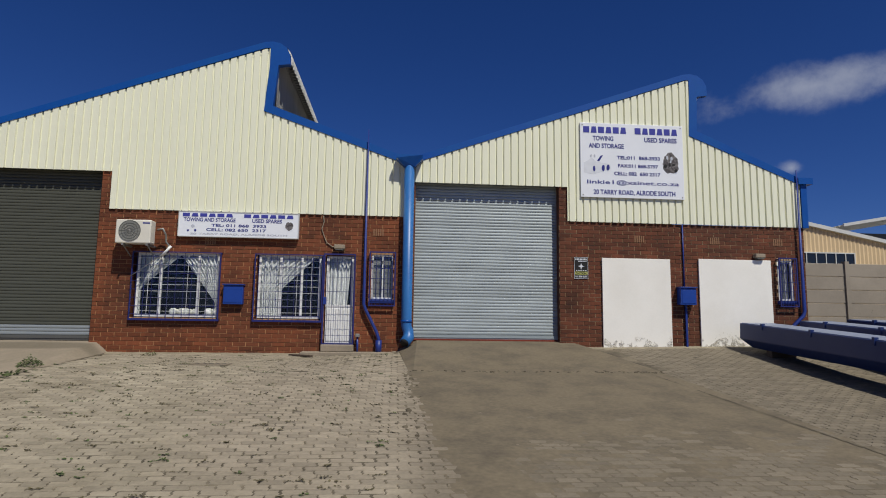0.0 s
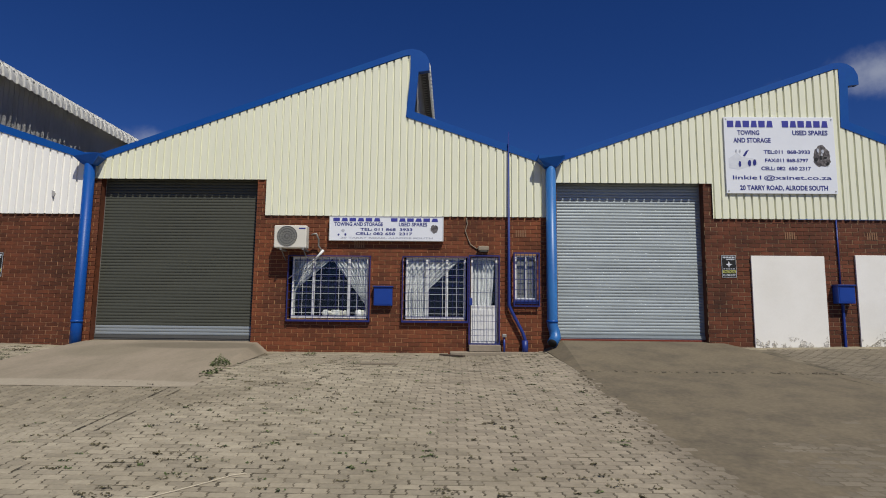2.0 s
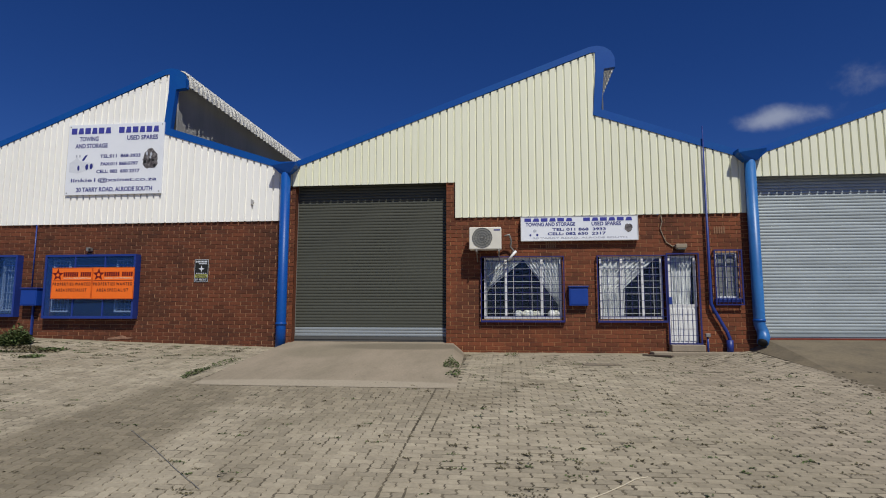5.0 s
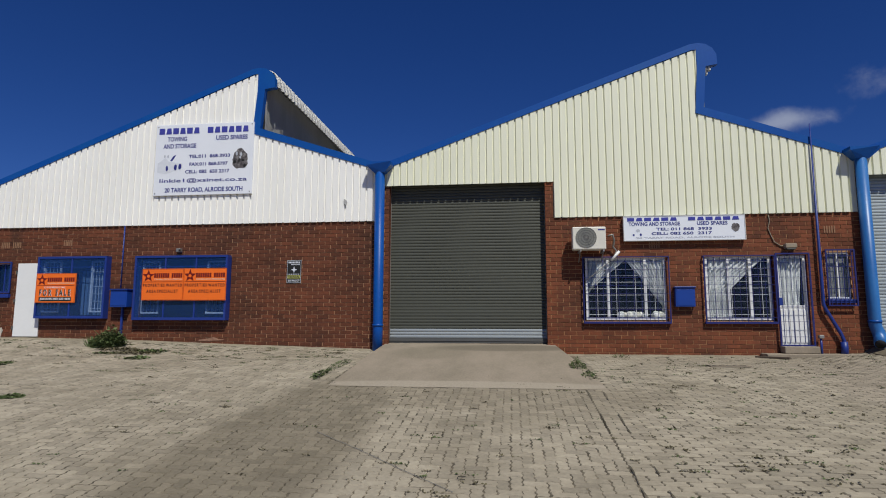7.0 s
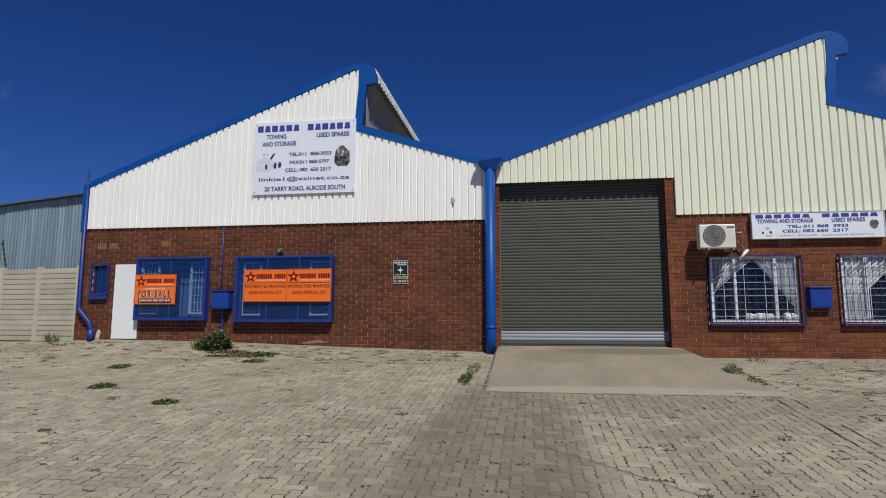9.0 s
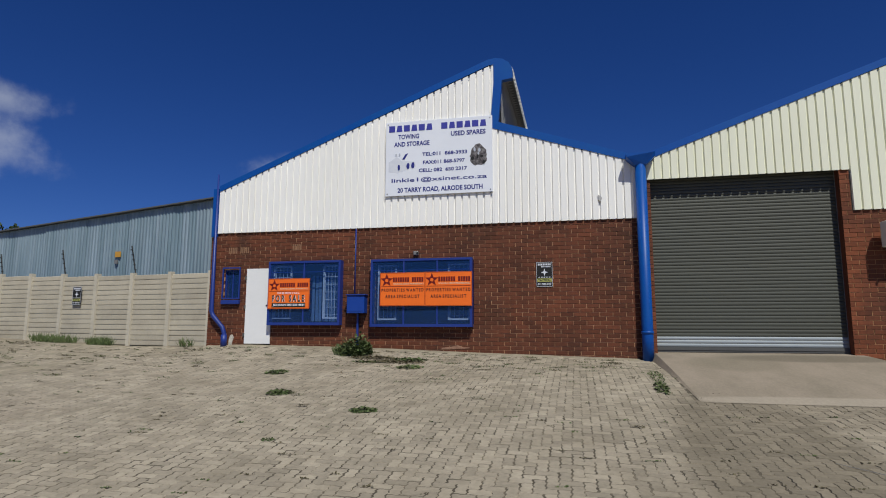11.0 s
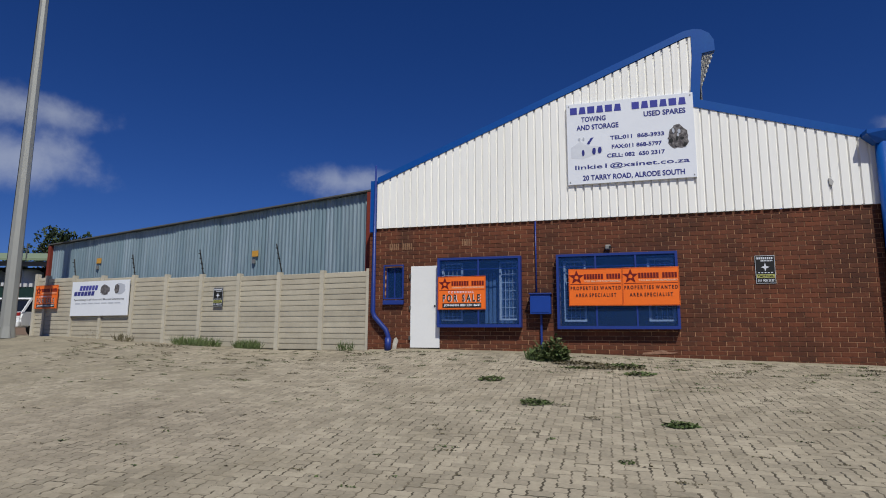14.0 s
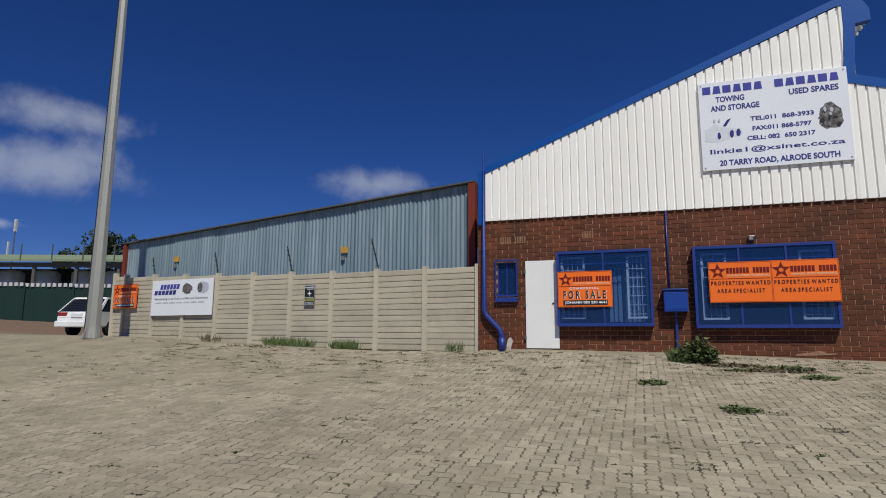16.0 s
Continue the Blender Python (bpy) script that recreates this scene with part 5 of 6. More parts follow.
part("corner_post", boxes((-0.06, 0.14, 0.05, 0.2, 0, 4.44)), M["rust"], shed, "red oxide corner post")
for u, z in ((4.15, 2.82), (11.2, 2.94)):
    part("warning_sign", boxes((u - 0.12, u + 0.12, 0.05, 0.06, z + 0.03, z + 0.21)), M["faded_orange"], shed, "small faded orange warning sign")
    part("bracket", boxes((u - 0.02, u + 0.10, 0.05, 0.08, z - 0.18, z - 0.06)), M["steel"], shed)

pole = thing("street_pole", (-32.97, 15.90, 1.95), "tall tapered grey galvanised street pole", "pole")
bm = bmesh.new()
rings = []
for z, r in ((0, 0.245), (0.35, 0.205), (4, 0.175), (8, 0.142), (13.5, 0.10)):
    rings.append([bm.verts.new((r * math.cos(math.pi * (k + 0.5) / 4), r * math.sin(math.pi * (k + 0.5) / 4), z)) for k in range(8)])
for a, b in zip(rings, rings[1:]):
    for k in range(8):
        bm.faces.new((a[k], a[(k + 1) % 8], b[(k + 1) % 8], b[k]))
bm.faces.new(rings[-1])
part("shaft", bm, M["pole"], pole)
for k in range(3):
    a = math.radians(200 + 70 * k)
    part("base_rib", prism(bmesh.new(), [(0.19, 0), (0.33, 0), (0.19, 0.4)], "y", -0.012, 0.012), M["pole"], pole).rotation_euler.z = a
part("cable_run", tube(bmesh.new(), [(-0.20, -0.09, 0), (-0.165, -0.075, 4), (-0.10, -0.045, 13)], 0.028, 6), M["black"], pole)
part("collar", tube(bmesh.new(), [(0, 0, 11.6), (0, 0, 11.75)], 0.17, 8), M["grille"], pole)


def car():
    c = thing("car", (-37.2, 20.5, 0), "white older hatchback parked beyond the wall", "car")
    z0 = ground_z(-37.6, 20.5) - 0.02
    c.location.z = z0
    c.rotation_euler.z = radians(100)
    # x ahead, y across
    low = [(-1.95, 0.42), (-1.98, 0.62), (-1.90, 0.86), (-1.2, 0.90), (1.0, 0.86), (1.85, 0.72), (1.95, 0.55), (1.92, 0.32), (-1.9, 0.30)]
    body = prism(bmesh.new(), low, "y", -0.82, 0.82)
    bmesh.ops.bevel(body, geom=body.edges[:], offset=0.05, segments=2, affect="EDGES")
    shell = part("body", body, M["car_white"], c, smooth=False)
    bm = bmesh.new()
    cab = [(-1.86, 0.86), (-1.36, 1.34), (0.10, 1.36), (0.85, 0.88)]
    lo = [bm.verts.new((x, -0.78, z)) for x, z in cab[:1] + cab[3:]] + [bm.verts.new((x, 0.78, z)) for x, z in cab[:1] + cab[3:]]
    hi = [bm.verts.new((x, s * 0.62, z)) for s in (-1, 1) for x, z in cab[1:3]]
    a0, a1, b0, b1 = lo
    h0, h1, g0, g1 = hi
    for f in ((a0, a1, h1, h0), (b1, b0, g0, g1), (a0, h0, g0, b0), (a1, b1, g1, h1), (h0, h1, g1, g0)):
        bm.faces.new(f)
    bmesh.ops.recalc_face_normals(bm, faces=bm.faces)
    part("cabin", bm, M["car_glass2"], c, "dark tinted cabin windows")
    part("roof", prism(bmesh.new(), [(-1.42, 1.335), (-1.35, 1.40), (0.06, 1.42), (0.14, 1.35)], "y", -0.64, 0.64), M["car_white"], c)
    for s in (-1, 1):
        for pts in ([(-1.93, 0.84), (-1.83, 0.84), (-1.30, 1.38), (-1.40, 1.38)], [(0.80, 0.85), (0.90, 0.85), (0.14, 1.38), (0.06, 1.38)], [(-0.48, 0.84), (-0.40, 0.84), (-0.44, 1.38), (-0.50, 1.38)]):
            m = prism(bmesh.new(), pts, "y", 0.0, 0.04)
            for v in m.verts:
                k = (v.co.z - 0.84) / 0.54
                v.co.y = s * (0.79 - 0.16 * k + v.co.y)
            bmesh.ops.recalc_face_normals(m, faces=m.faces)
            part("pillar", m, M["car_white"], c)
        part("tail_light", boxes((-1.965, -1.90, s * 0.60 - 0.17, s * 0.60 + 0.17, 0.70, 0.83), bevel=0.012), M["lamp_red"], c)
        for x in (-1.22, 1.28):
            w = part("wheel", tube(bmesh.new(), [(x, s * 0.66, 0.29), (x, s * 0.84, 0.29)], 0.29, 20), M["plastic_dark"], c)
            part("rim", tube(bmesh.new(), [(x, s * 0.80, 0.29), (x, s * 0.85, 0.29)], 0.17, 14), M["steel"], w)
        part("mirror", boxes((0.55, 0.68, s * 0.88 - 0.09, s * 0.88 + 0.07, 0.90, 1.02), bevel=0.02), M["car_white"], c)
    part("bumper", boxes((-2.06, -1.90, -0.82, 0.82, 0.30, 0.52), bevel=0.04), M["car_white"], c)
    part("number_plate", boxes((-2.0, -1.965, -0.22, 0.22, 0.66, 0.78)), M["pale_truck"], c)


M["car_glass2"] = material("black_car_glass", (0.012, 0.014, 0.016), 0.12, vary=0.05, bump=0, spec=0.6)
car()

# green net fence and far yard
net = thing("net_fence", (-66.0, 21.1, 0), "dark green shade net fence on posts across the road", "fence")
nd = Vector((-45.0, 28.2)) - Vector((-66.0, 21.1))
net.rotation_euler.z = math.atan2(nd.y, nd.x)
for i in range(9):
    x = i * 2.75
    p = Vector((-66.0, 21.1)) + nd.normalized() * x
    z = 2.72 + 0.25 * (1 - i / 8)
    part("post", boxes((x - 0.03, x + 0.03, -0.08, -0.03, z - 0.5, z + 2.05)), M["shade_net"], net)
    if i < 8:
        bm = bmesh.new()
        for k in range(12):
            a, b = x + 2.75 * k / 12, x + 2.75 * (k + 1) / 12
            ya, yb = 0.03 * math.sin(k * 1.3), 0.03 * math.sin((k + 1) * 1.3)
            bm.faces.new([bm.verts.new(v) for v in ((a, ya, z - 0.15), (b, yb, z - 0.15), (b, yb, z + 1.97), (a, ya, z + 1.97))])
        bmesh.ops.remove_doubles(bm, verts=bm.verts, dist=1e-4)
        bmesh.ops.solidify(bm, geom=bm.faces[:], thickness=0.01)
        part("net_panel", bm, M["shade_net"], net)
        part("coping", boxes(*[(x + 2.75 * k / 9, x + 2.75 * (k + 0.6) / 9, -0.06, 0.02, z + 1.98, z + 2.18) for k in range(9)]), M["pale_sheet"], net, "pale striped barrier along the top")

yard = thing("open_shed", (-70.0, 29.0, 3.2), "long open-sided workshop with a pale green roof", "building")
yard.rotation_euler.z = net.rotation_euler.z
# near-black wall stands for the shade deep in the workshop
part("back_wall", boxes((0, 34, 9.0, 9.3, 0, 4.6)), M["room"], yard)
part("roof", prism(bmesh.new(), [(-0.6, 4.05), (-0.6, 4.2), (9.3, 5.9), (9.3, 5.75)], "x", -0.5, 30.0), M["green_roof"], yard, "pale green sheet roof")
part("roof_beam", boxes((0, 30, -0.3, 0.0, 3.7, 4.0)), M["grille"], yard)
for i in range(11):
    part("column", boxes((i * 3, i * 3 + 0.2, -0.25, -0.05, 0, 3.7)), M["grille"], yard)
part("railing", boxes((0, 30, -0.55, -0.45, 1.85, 2.1)), M["pale_sheet"], yard, "pale striped barrier")
for i in range(14):
    part("roof_spike", boxes((i * 2.2 + 0.3, i * 2.2 + 0.36, -0.62, -0.56, 4.1, 5.25)), M["grille"], yard)
rnd = random.Random(11)
for i in range(8):
    tk = thing("storage_tank", (0, 0, 0), "grey cylindrical tank standing in the open workshop", "tank", "tanks in the open workshop")
    d = Vector((math.cos(net.rotation_euler.z), math.sin(net.rotation_euler.z)))
    p = Vector((-70.0, 29.0)) + d * (9.0 + i * 2.6 + rnd.random() * 0.5) + Vector((-d.y, d.x)) * 1.6
    tk.location = (p.x, p.y, 3.2)
    part("shell", tube(bmesh.new(), [(0, 0, 0), (0, 0, 3.45), (0, 0, 3.6)], [0.85, 0.85, 0.6], 18), M["pale_sheet"], tk, smooth=True)
    part("hatch", tube(bmesh.new(), [(0, 0, 3.58), (0, 0, 3.68)], 0.25, 10), M["steel"], tk)
mast = thing("radio_mast", (-103.0, 62.0, 3.0), "thin far radio mast with aerials", "mast")
part("shaft", tube(bmesh.new(), [(0, 0, 0), (0, 0, 15.5)], [0.16, 0.06], 6), M["grille"], mast)
part("aerial", boxes((-0.16, 0.16, -0.15, 0.15, 14.0, 15.8)), M["pale_sheet"], mast)
part("aerial", boxes((-1.2, -1.0, -0.1, 0.1, 10.6, 12.6)), M["pale_sheet"], mast)


def tree(x, y, z, h, spread, seed):
    rnd = random.Random(seed)
    t = thing("tree", (x, y, z), "dark green rounded tree far beyond the sheds", "tree", "far trees")
    part("trunk", tube(bmesh.new(), [(0, 0, 0), (0.1, 0, h * 0.3), (-0.1, 0.1, h * 0.6), (0, 0, h * 0.85)], [0.4, 0.32, 0.22, 0.08], 8), M["bark"], t)
    for k in range(5):
        a = rnd.random() * 6.3
        part("limb", tube(bmesh.new(), [(0, 0, h * (0.35 + 0.08 * k)), (math.cos(a) * spread * 0.5, math.sin(a) * spread * 0.5, h * (0.6 + 0.06 * k))], [0.16, 0.05], 6), M["bark"], t)
    vs, fs = [], []
    clumps = [(Vector((rnd.gauss(0, spread * 0.42), rnd.gauss(0, spread * 0.42), h * (0.42 + 0.5 * rnd.random()))), spread * (0.22 + 0.2 * rnd.random())) for _ in range(26)]
    for c, r in clumps:
        for _ in range(120):
            d = Vector((rnd.gauss(0, 1), rnd.gauss(0, 1), rnd.gauss(0, 0.8))).normalized() * r * (0.55 + 0.5 * rnd.random())
            p, s = c + d, 0.16 + 0.14 * rnd.random()
            u = Vector((rnd.gauss(0, 1), rnd.gauss(0, 1), rnd.gauss(0, 1))).normalized() * s
            v = u.cross(Vector((rnd.gauss(0, 1), rnd.gauss(0, 1), rnd.gauss(0, 1)))).normalized() * s * 0.6
            i = len(vs)
            vs += [p - u, p + v, p + u, p - v]
            fs.append((i, i + 1, i + 2, i + 3))
    me = bpy.data.meshes.new("crown")
    me.from_pydata(vs, [], fs)
    me.materials.append(M["tree_leaf"])
    part("crown", me, None, t)


tree(-83.0, 59.5, 3.5, 11.6, 4.2, 3)
tree(-79.5, 62.0, 3.5, 11.0, 3.6, 4)
tree(-99.0, 66.5, 3.5, 11.5, 2.6, 5)


# ---------- yard on the other side: beams, wall, neighbour ----------
def steel_pontoon(x, y_end, z_end, length, w, h):
    b = thing("steel_pontoon", (x, y_end, z_end), "long navy blue painted steel pontoon resting on timber bearers", "pontoon", "blue pontoons")
    fall = 0.068
    b.rotation_euler.x = math.atan(fall)
    out = [(0.0, h), (w, h), (w, 0.20), (w - 0.16, 0.0), (0.16, 0.0), (0.0, 0.20)]
    bm = prism(bmesh.new(), out, "y", -length, 0)
    for v in bm.verts:
        if v.co.y > -0.01 and v.co.z < 0.05:
            v.co.y -= 0.28
    bmesh.ops.bevel(bm, geom=[e for e in bm.edges], offset=0.012, segments=1, affect="EDGES")
    part("hull", bm, M["beam"], b)
    # paler plate: sunlight on the pontoon's top is put into its colour
    part("deck", boxes((0.03, w - 0.03, -length + 0.05, -0.05, h + 0.002, h + 0.012)), M["deck"], b, "pontoon top with its sunlit tone in the colour")
    for k in range(int(length / 1.6)):
        part("lug", boxes((-0.02, 0.06, -0.9 - k * 1.6, -0.84 - k * 1.6, h - 0.10, h + 0.045)), M["beam"], b)
    for k in (0.9, length * 0.5, length - 0.8):
        drop = z_end - fall * k - ground_z(x, y_end - k)
        part("bearer", boxes((0.16, w - 0.1, -k - 0.1, -k + 0.1, -drop - 0.02, -0.001)), M["bark"], b, "timber bearer")


# blue-grey of the pontoon's top as the sun lights it
M["deck"] = material("sunlit_blue_grey_top", (0.25, 0.28, 0.36), 0.6, vary=0.1, grain=12, stain=1.2, stain_amount=0.4, bump=0.05)
steel_pontoon(9.60, 15.85, 1.73, 9.0, 0.85, 0.57)
steel_pontoon(11.25, 16.0, 1.80, 9.0, 0.85, 0.57)
steel_pontoon(12.75, 16.3, 1.86, 9.0, 0.85, 0.57)

precast_wall(Vector((12.05, 17.2)), Vector((1, 0)), 6, 1.52, 2.20, 6, M["precast_grey"], "grey weathered precast concrete wall with wide panels", lambda i: 1.80, "precast walls")

nb = thing("neighbour_building", (17.6, 25.0, 1.6), "peach ribbed-sheet workshop with a strip of windows behind the wall", "building")
bm = bmesh.new()
prev = None
for i in range(0, 160):
    x = 0.09 * i
    d = 0.0 if i % 2 else 0.04
    top = 5.02 - 0.196 * x
    cur = [bm.verts.new((x, d, 0)), bm.verts.new((x, d, max(2.2, top)))]
    if prev:
        bm.faces.new((prev[0], cur[0], cur[1], prev[1]))
    prev = cur
part("wall_sheet", bm, M["peach"], nb)
part("roof_edge", prism(bmesh.new(), [(-0.1, 4.98), (14.3, 2.16), (14.3, 2.30), (-0.1, 5.14)], "y", -0.12, 0.3), M["pale_sheet"], nb, "pale roof edge")
part("side_wall", boxes((-0.05, 0.0, 0.05, 12, 0, 5.0)), M["peach"], nb)
part("window_frame", rim(0.15, 2.75, 3.15, 3.72, -0.05, 0.02, 0.05), M["pale_sheet"], nb)
part("pane", boxes((0.2, 2.7, -0.02, -0.012, 3.2, 3.67)), M["car_glass2"], nb, "dark window strip")
for k in range(1, 6):
    part("mullion", boxes((0.15 + k * 0.433 - 0.02, 0.15 + k * 0.433 + 0.02, -0.05, -0.021, 3.2, 3.67)), M["pale_sheet"], nb)
bk = thing("neighbour_building", (26.4, 34.0, 1.6), "far grey workshop with a pale corrugated roof", "building")
part("wall", boxes((0.4, 18, 0, 0.2, 0, 6.1)), M["grille"], bk)
part("roof", corrugated((0, 6.35), (14.0, 8.9), -1.0, 12.0, 0.3, 0.04), M["pale_sheet"], bk)
part("fascia", prism(bmesh.new(), [(0, 6.28), (14.0, 8.83), (14.0, 9.0), (0, 6.45)], "y", -1.1, -1.0), M["pale_sheet"], bk)


# ---------- weeds ----------
def leaf_heap(rnd, spots, blade):
    """Small pointed leaves round a list of (x, y, rx, ry, height, count)."""
    vs, fs = [], []
    for x, y, rx, ry, h, n in spots:
        for _ in range(n):
            t, r = rnd.random() * 6.283, math.sqrt(rnd.random())
            px, py = x + rx * r * math.cos(t), y + ry * r * math.sin(t)
            flat = 0.2 if h < 0.1 else 0.5
            z = ground_z(px, min(py, 16.25)) + 0.020 + h * rnd.random() * (1 - 0.7 * r)
            s = blade * (0.6 + 0.8 * rnd.random()) * (1.75 if n > 100 and h < 0.1 else 1.0)
            u = Vector((rnd.gauss(0, 1), rnd.gauss(0, 1), abs(rnd.gauss(0.1, flat)))).normalized() * s
            v = u.cross(Vector((rnd.gauss(0, 0.4), rnd.gauss(0, 0.4), 1))).normalized() * s * 0.38
            if 0.3 <= h < 0.45:  # upright grass
                z = ground_z(px, min(py, 16.25))
                u = Vector((rnd.gauss(0, 0.35), rnd.gauss(0, 0.35), 1)).normalized() * h * (0.35 + 0.75 * rnd.random())
                v = Vector((0.007, 0.003, 0))
            p = Vector((px, py, z))
            i = len(vs)
            vs += [p, p + u * 0.5 + v, p + u, p + u * 0.5 - v]
            fs.append((i, i + 1, i + 2, i + 3))
    me = bpy.data.meshes.new("leaves")
    me.from_pydata(vs, [], fs)
    return me


rnd = random.Random(21)
bush = thing("weed_bush", (-16.85, 15.45, ground_z(-16.85, 15.45)), "low leafy green weed bush growing against the wall", "bush")
me = leaf_heap(rnd, [(-16.85, 15.45, 0.44, 0.36, 0.46, 900), (-16.7, 15.4, 0.28, 0.26, 0.60, 500), (-17.1, 15.4, 0.25, 0.25, 0.3, 250)], 0.075)
me.materials.append(M["leaf"])
leaves = part("leaves", me, None, bush)
leaves.matrix_parent_inverse = Matrix.Translation(-Vector(bush.location))
stems = bmesh.new()
for i in range(7):
    a = i * 0.9
    tube(stems, [(0, 0, -0.03), (0.2 * math.cos(a), 0.15 * math.sin(a), 0.25), (0.35 * math.cos(a), 0.28 * math.sin(a), 0.42)], [0.012, 0.008, 0.004], 5)
part("stems", stems, M["leaf"], bush)

green = [(-15.3, 14.88, 0.40, 0.2, 0.06, 330), (-15.07, 14.02, 0.26, 0.2, 0.05, 230), (-17.68, 13.2, 0.24, 0.22, 0.04, 220), (-16.62, 11.38, 0.24, 0.2, 0.04, 260), (-16.4, 11.3, 0.3, 0.06, 0.03, 60), (-14.74, 10.36, 0.18, 0.16, 0.05, 230),
         (-15.4, 8.8, 0.09, 0.06, 0.03, 60), (-11.42, 14.6, 0.16, 0.12, 0.03, 60), (-20.06, 14.0, 0.2, 0.12, 0.03, 60), (-16.2, 14.5, 0.35, 0.1, 0.03, 130),
         (-10.25, 13.5, 0.12, 0.75, 0.10, 330), (-10.3, 12.5, 0.10, 0.5, 0.08, 200), (-5.47, 13.45, 0.16, 0.30, 0.24, 700), (-5.35, 12.7, 0.12, 0.4, 0.06, 150), (-26.9, 16.75, 0.8, 0.25, 0.30, 620), (-25.1, 16.55, 0.42, 0.22, 0.30, 380),
         (13.9, 16.8, 0.35, 0.2, 1.0, 260), (-4.3, 15.8, 0.14, 0.1, 0.12, 70), (-22.0, 16.2, 0.2, 0.1, 0.3, 70), (-19.9, 15.9, 0.3, 0.1, 0.05, 50)]
dry = [(-16.2, 15.0, 0.6, 0.16, 0.05, 400), (-15.6, 14.6, 0.7, 0.18, 0.04, 380), (-13.6, 14.4, 0.3, 0.1, 0.04, 60), (-30.9, 17.0, 0.35, 0.2, 0.45, 120), (-29.6, 16.9, 0.3, 0.2, 0.3, 90), (-27.5, 16.0, 0.8, 0.2, 0.05, 120), (-4.2, 15.6, 0.12, 0.1, 0.1, 50)]
for _ in range(45):
    dry.append((rnd.uniform(-33, -20), rnd.uniform(12.0, 16.5), rnd.uniform(0.1, 0.35), rnd.uniform(0.02, 0.06), 0.012, rnd.randint(12, 36)))
for _ in range(560):
    x, y = rnd.uniform(-30, 1.2), rnd.uniform(7.0, 15.9)
    (green if rnd.random() < 0.35 else dry).append((x, y, rnd.uniform(0.03, 0.15), rnd.uniform(0.008, 0.025), 0.008, rnd.randint(4, 16)))
for _ in range(300):  # tufts where sand lies on the blocks towards the fence
    x, y = rnd.uniform(-30.0, -10.6), 16.0 - abs(rnd.gauss(0, 1.8))
    (green if rnd.random() < 0.45 else dry).append((x, y, rnd.uniform(0.07, 0.25), rnd.uniform(0.02, 0.06), 0.025, rnd.randint(14, 40)))
for _ in range(360):  # denser between the courses below the office windows
    x, y = rnd.uniform(-5.0, 1.2), rnd.uniform(6.0, 15.9)
    (green if rnd.random() < 0.3 else dry).append((x, y, rnd.uniform(0.03, 0.13), rnd.uniform(0.01, 0.03), 0.02, rnd.randint(5, 20)))
for spots, mat, label in ((green, "leaf", "low green weeds growing in the paving joints"), (dry, "dry_leaf", "dry brown weeds lying in the paving joints")):
    me = leaf_heap(rnd, spots, 0.029)
    me.materials.append(M[mat])
    tagged(new("weeds", me), label, "weeds", kind="stuff")

# ---------- clouds, far off ----------
def cloud_material():
    m = bpy.data.materials.new("cloud")
    m.use_nodes = True
    n, l = m.node_tree.nodes, m.node_tree.links
    n.remove(n["Principled BSDF"])
    tc, noise_t = n.new("ShaderNodeTexCoord"), n.new("ShaderNodeTexNoise")
    geo = n.new("ShaderNodeNewGeometry")
    noise_t.inputs["Scale"].default_value, noise_t.inputs["Detail"].default_value, noise_t.inputs["Roughness"].default_value = 0.011, 8, 0.6
    l.new(geo.outputs["Position"], noise_t.inputs["Vector"])
    dist = n.new("ShaderNodeVectorMath")
    dist.operation = "DISTANCE"
    dist.inputs[1].default_value = (0.5, 0.5, 0.5)
    flat = n.new("ShaderNodeVectorMath")
    flat.operation = "MULTIPLY"
    flat.inputs[1].default_value = (1, 0, 1)
    flat2 = n.new("ShaderNodeVectorMath")
    flat2.inputs[1].default_value = (0, 0.5, 0)
    l.new(tc.outputs["Generated"], flat.inputs[0]), l.new(flat.outputs[0], flat2.inputs[0]), l.new(flat2.outputs[0], dist.inputs[0])
    fall = n.new("ShaderNodeMath")
    fall.operation = "MULTIPLY_ADD"
    fall.inputs[1].default_value, fall.inputs[2].default_value = -1.5, 0.42
    l.new(dist.outputs["Value"], fall.inputs[0])
    add = n.new("ShaderNodeMath")
    l.new(fall.outputs[0], add.inputs[0]), l.new(noise_t.outputs[0], add.inputs[1])
    ramp = n.new("ShaderNodeMapRange")
    ramp.interpolation_type = "SMOOTHSTEP"
    ramp.inputs["From Min"].default_value, ramp.inputs["From Max"].default_value = 0.36, 0.92
    ramp.inputs["To Max"].default_value = 0.5
    l.new(add.outputs[0], ramp.inputs["Value"])
    em, tr, mx = n.new("ShaderNodeEmission"), n.new("ShaderNodeBsdfTransparent"), n.new("ShaderNodeMixShader")
    em.inputs[0].default_value, em.inputs[1].default_value = (0.80, 0.84, 0.92, 1), 0.62
    l.new(ramp.outputs[0], mx.inputs[0]), l.new(tr.outputs[0], mx.inputs[1]), l.new(em.outputs[0], mx.inputs[2])
    l.new(mx.outputs[0], n["Material Output"].inputs[0])
    return m


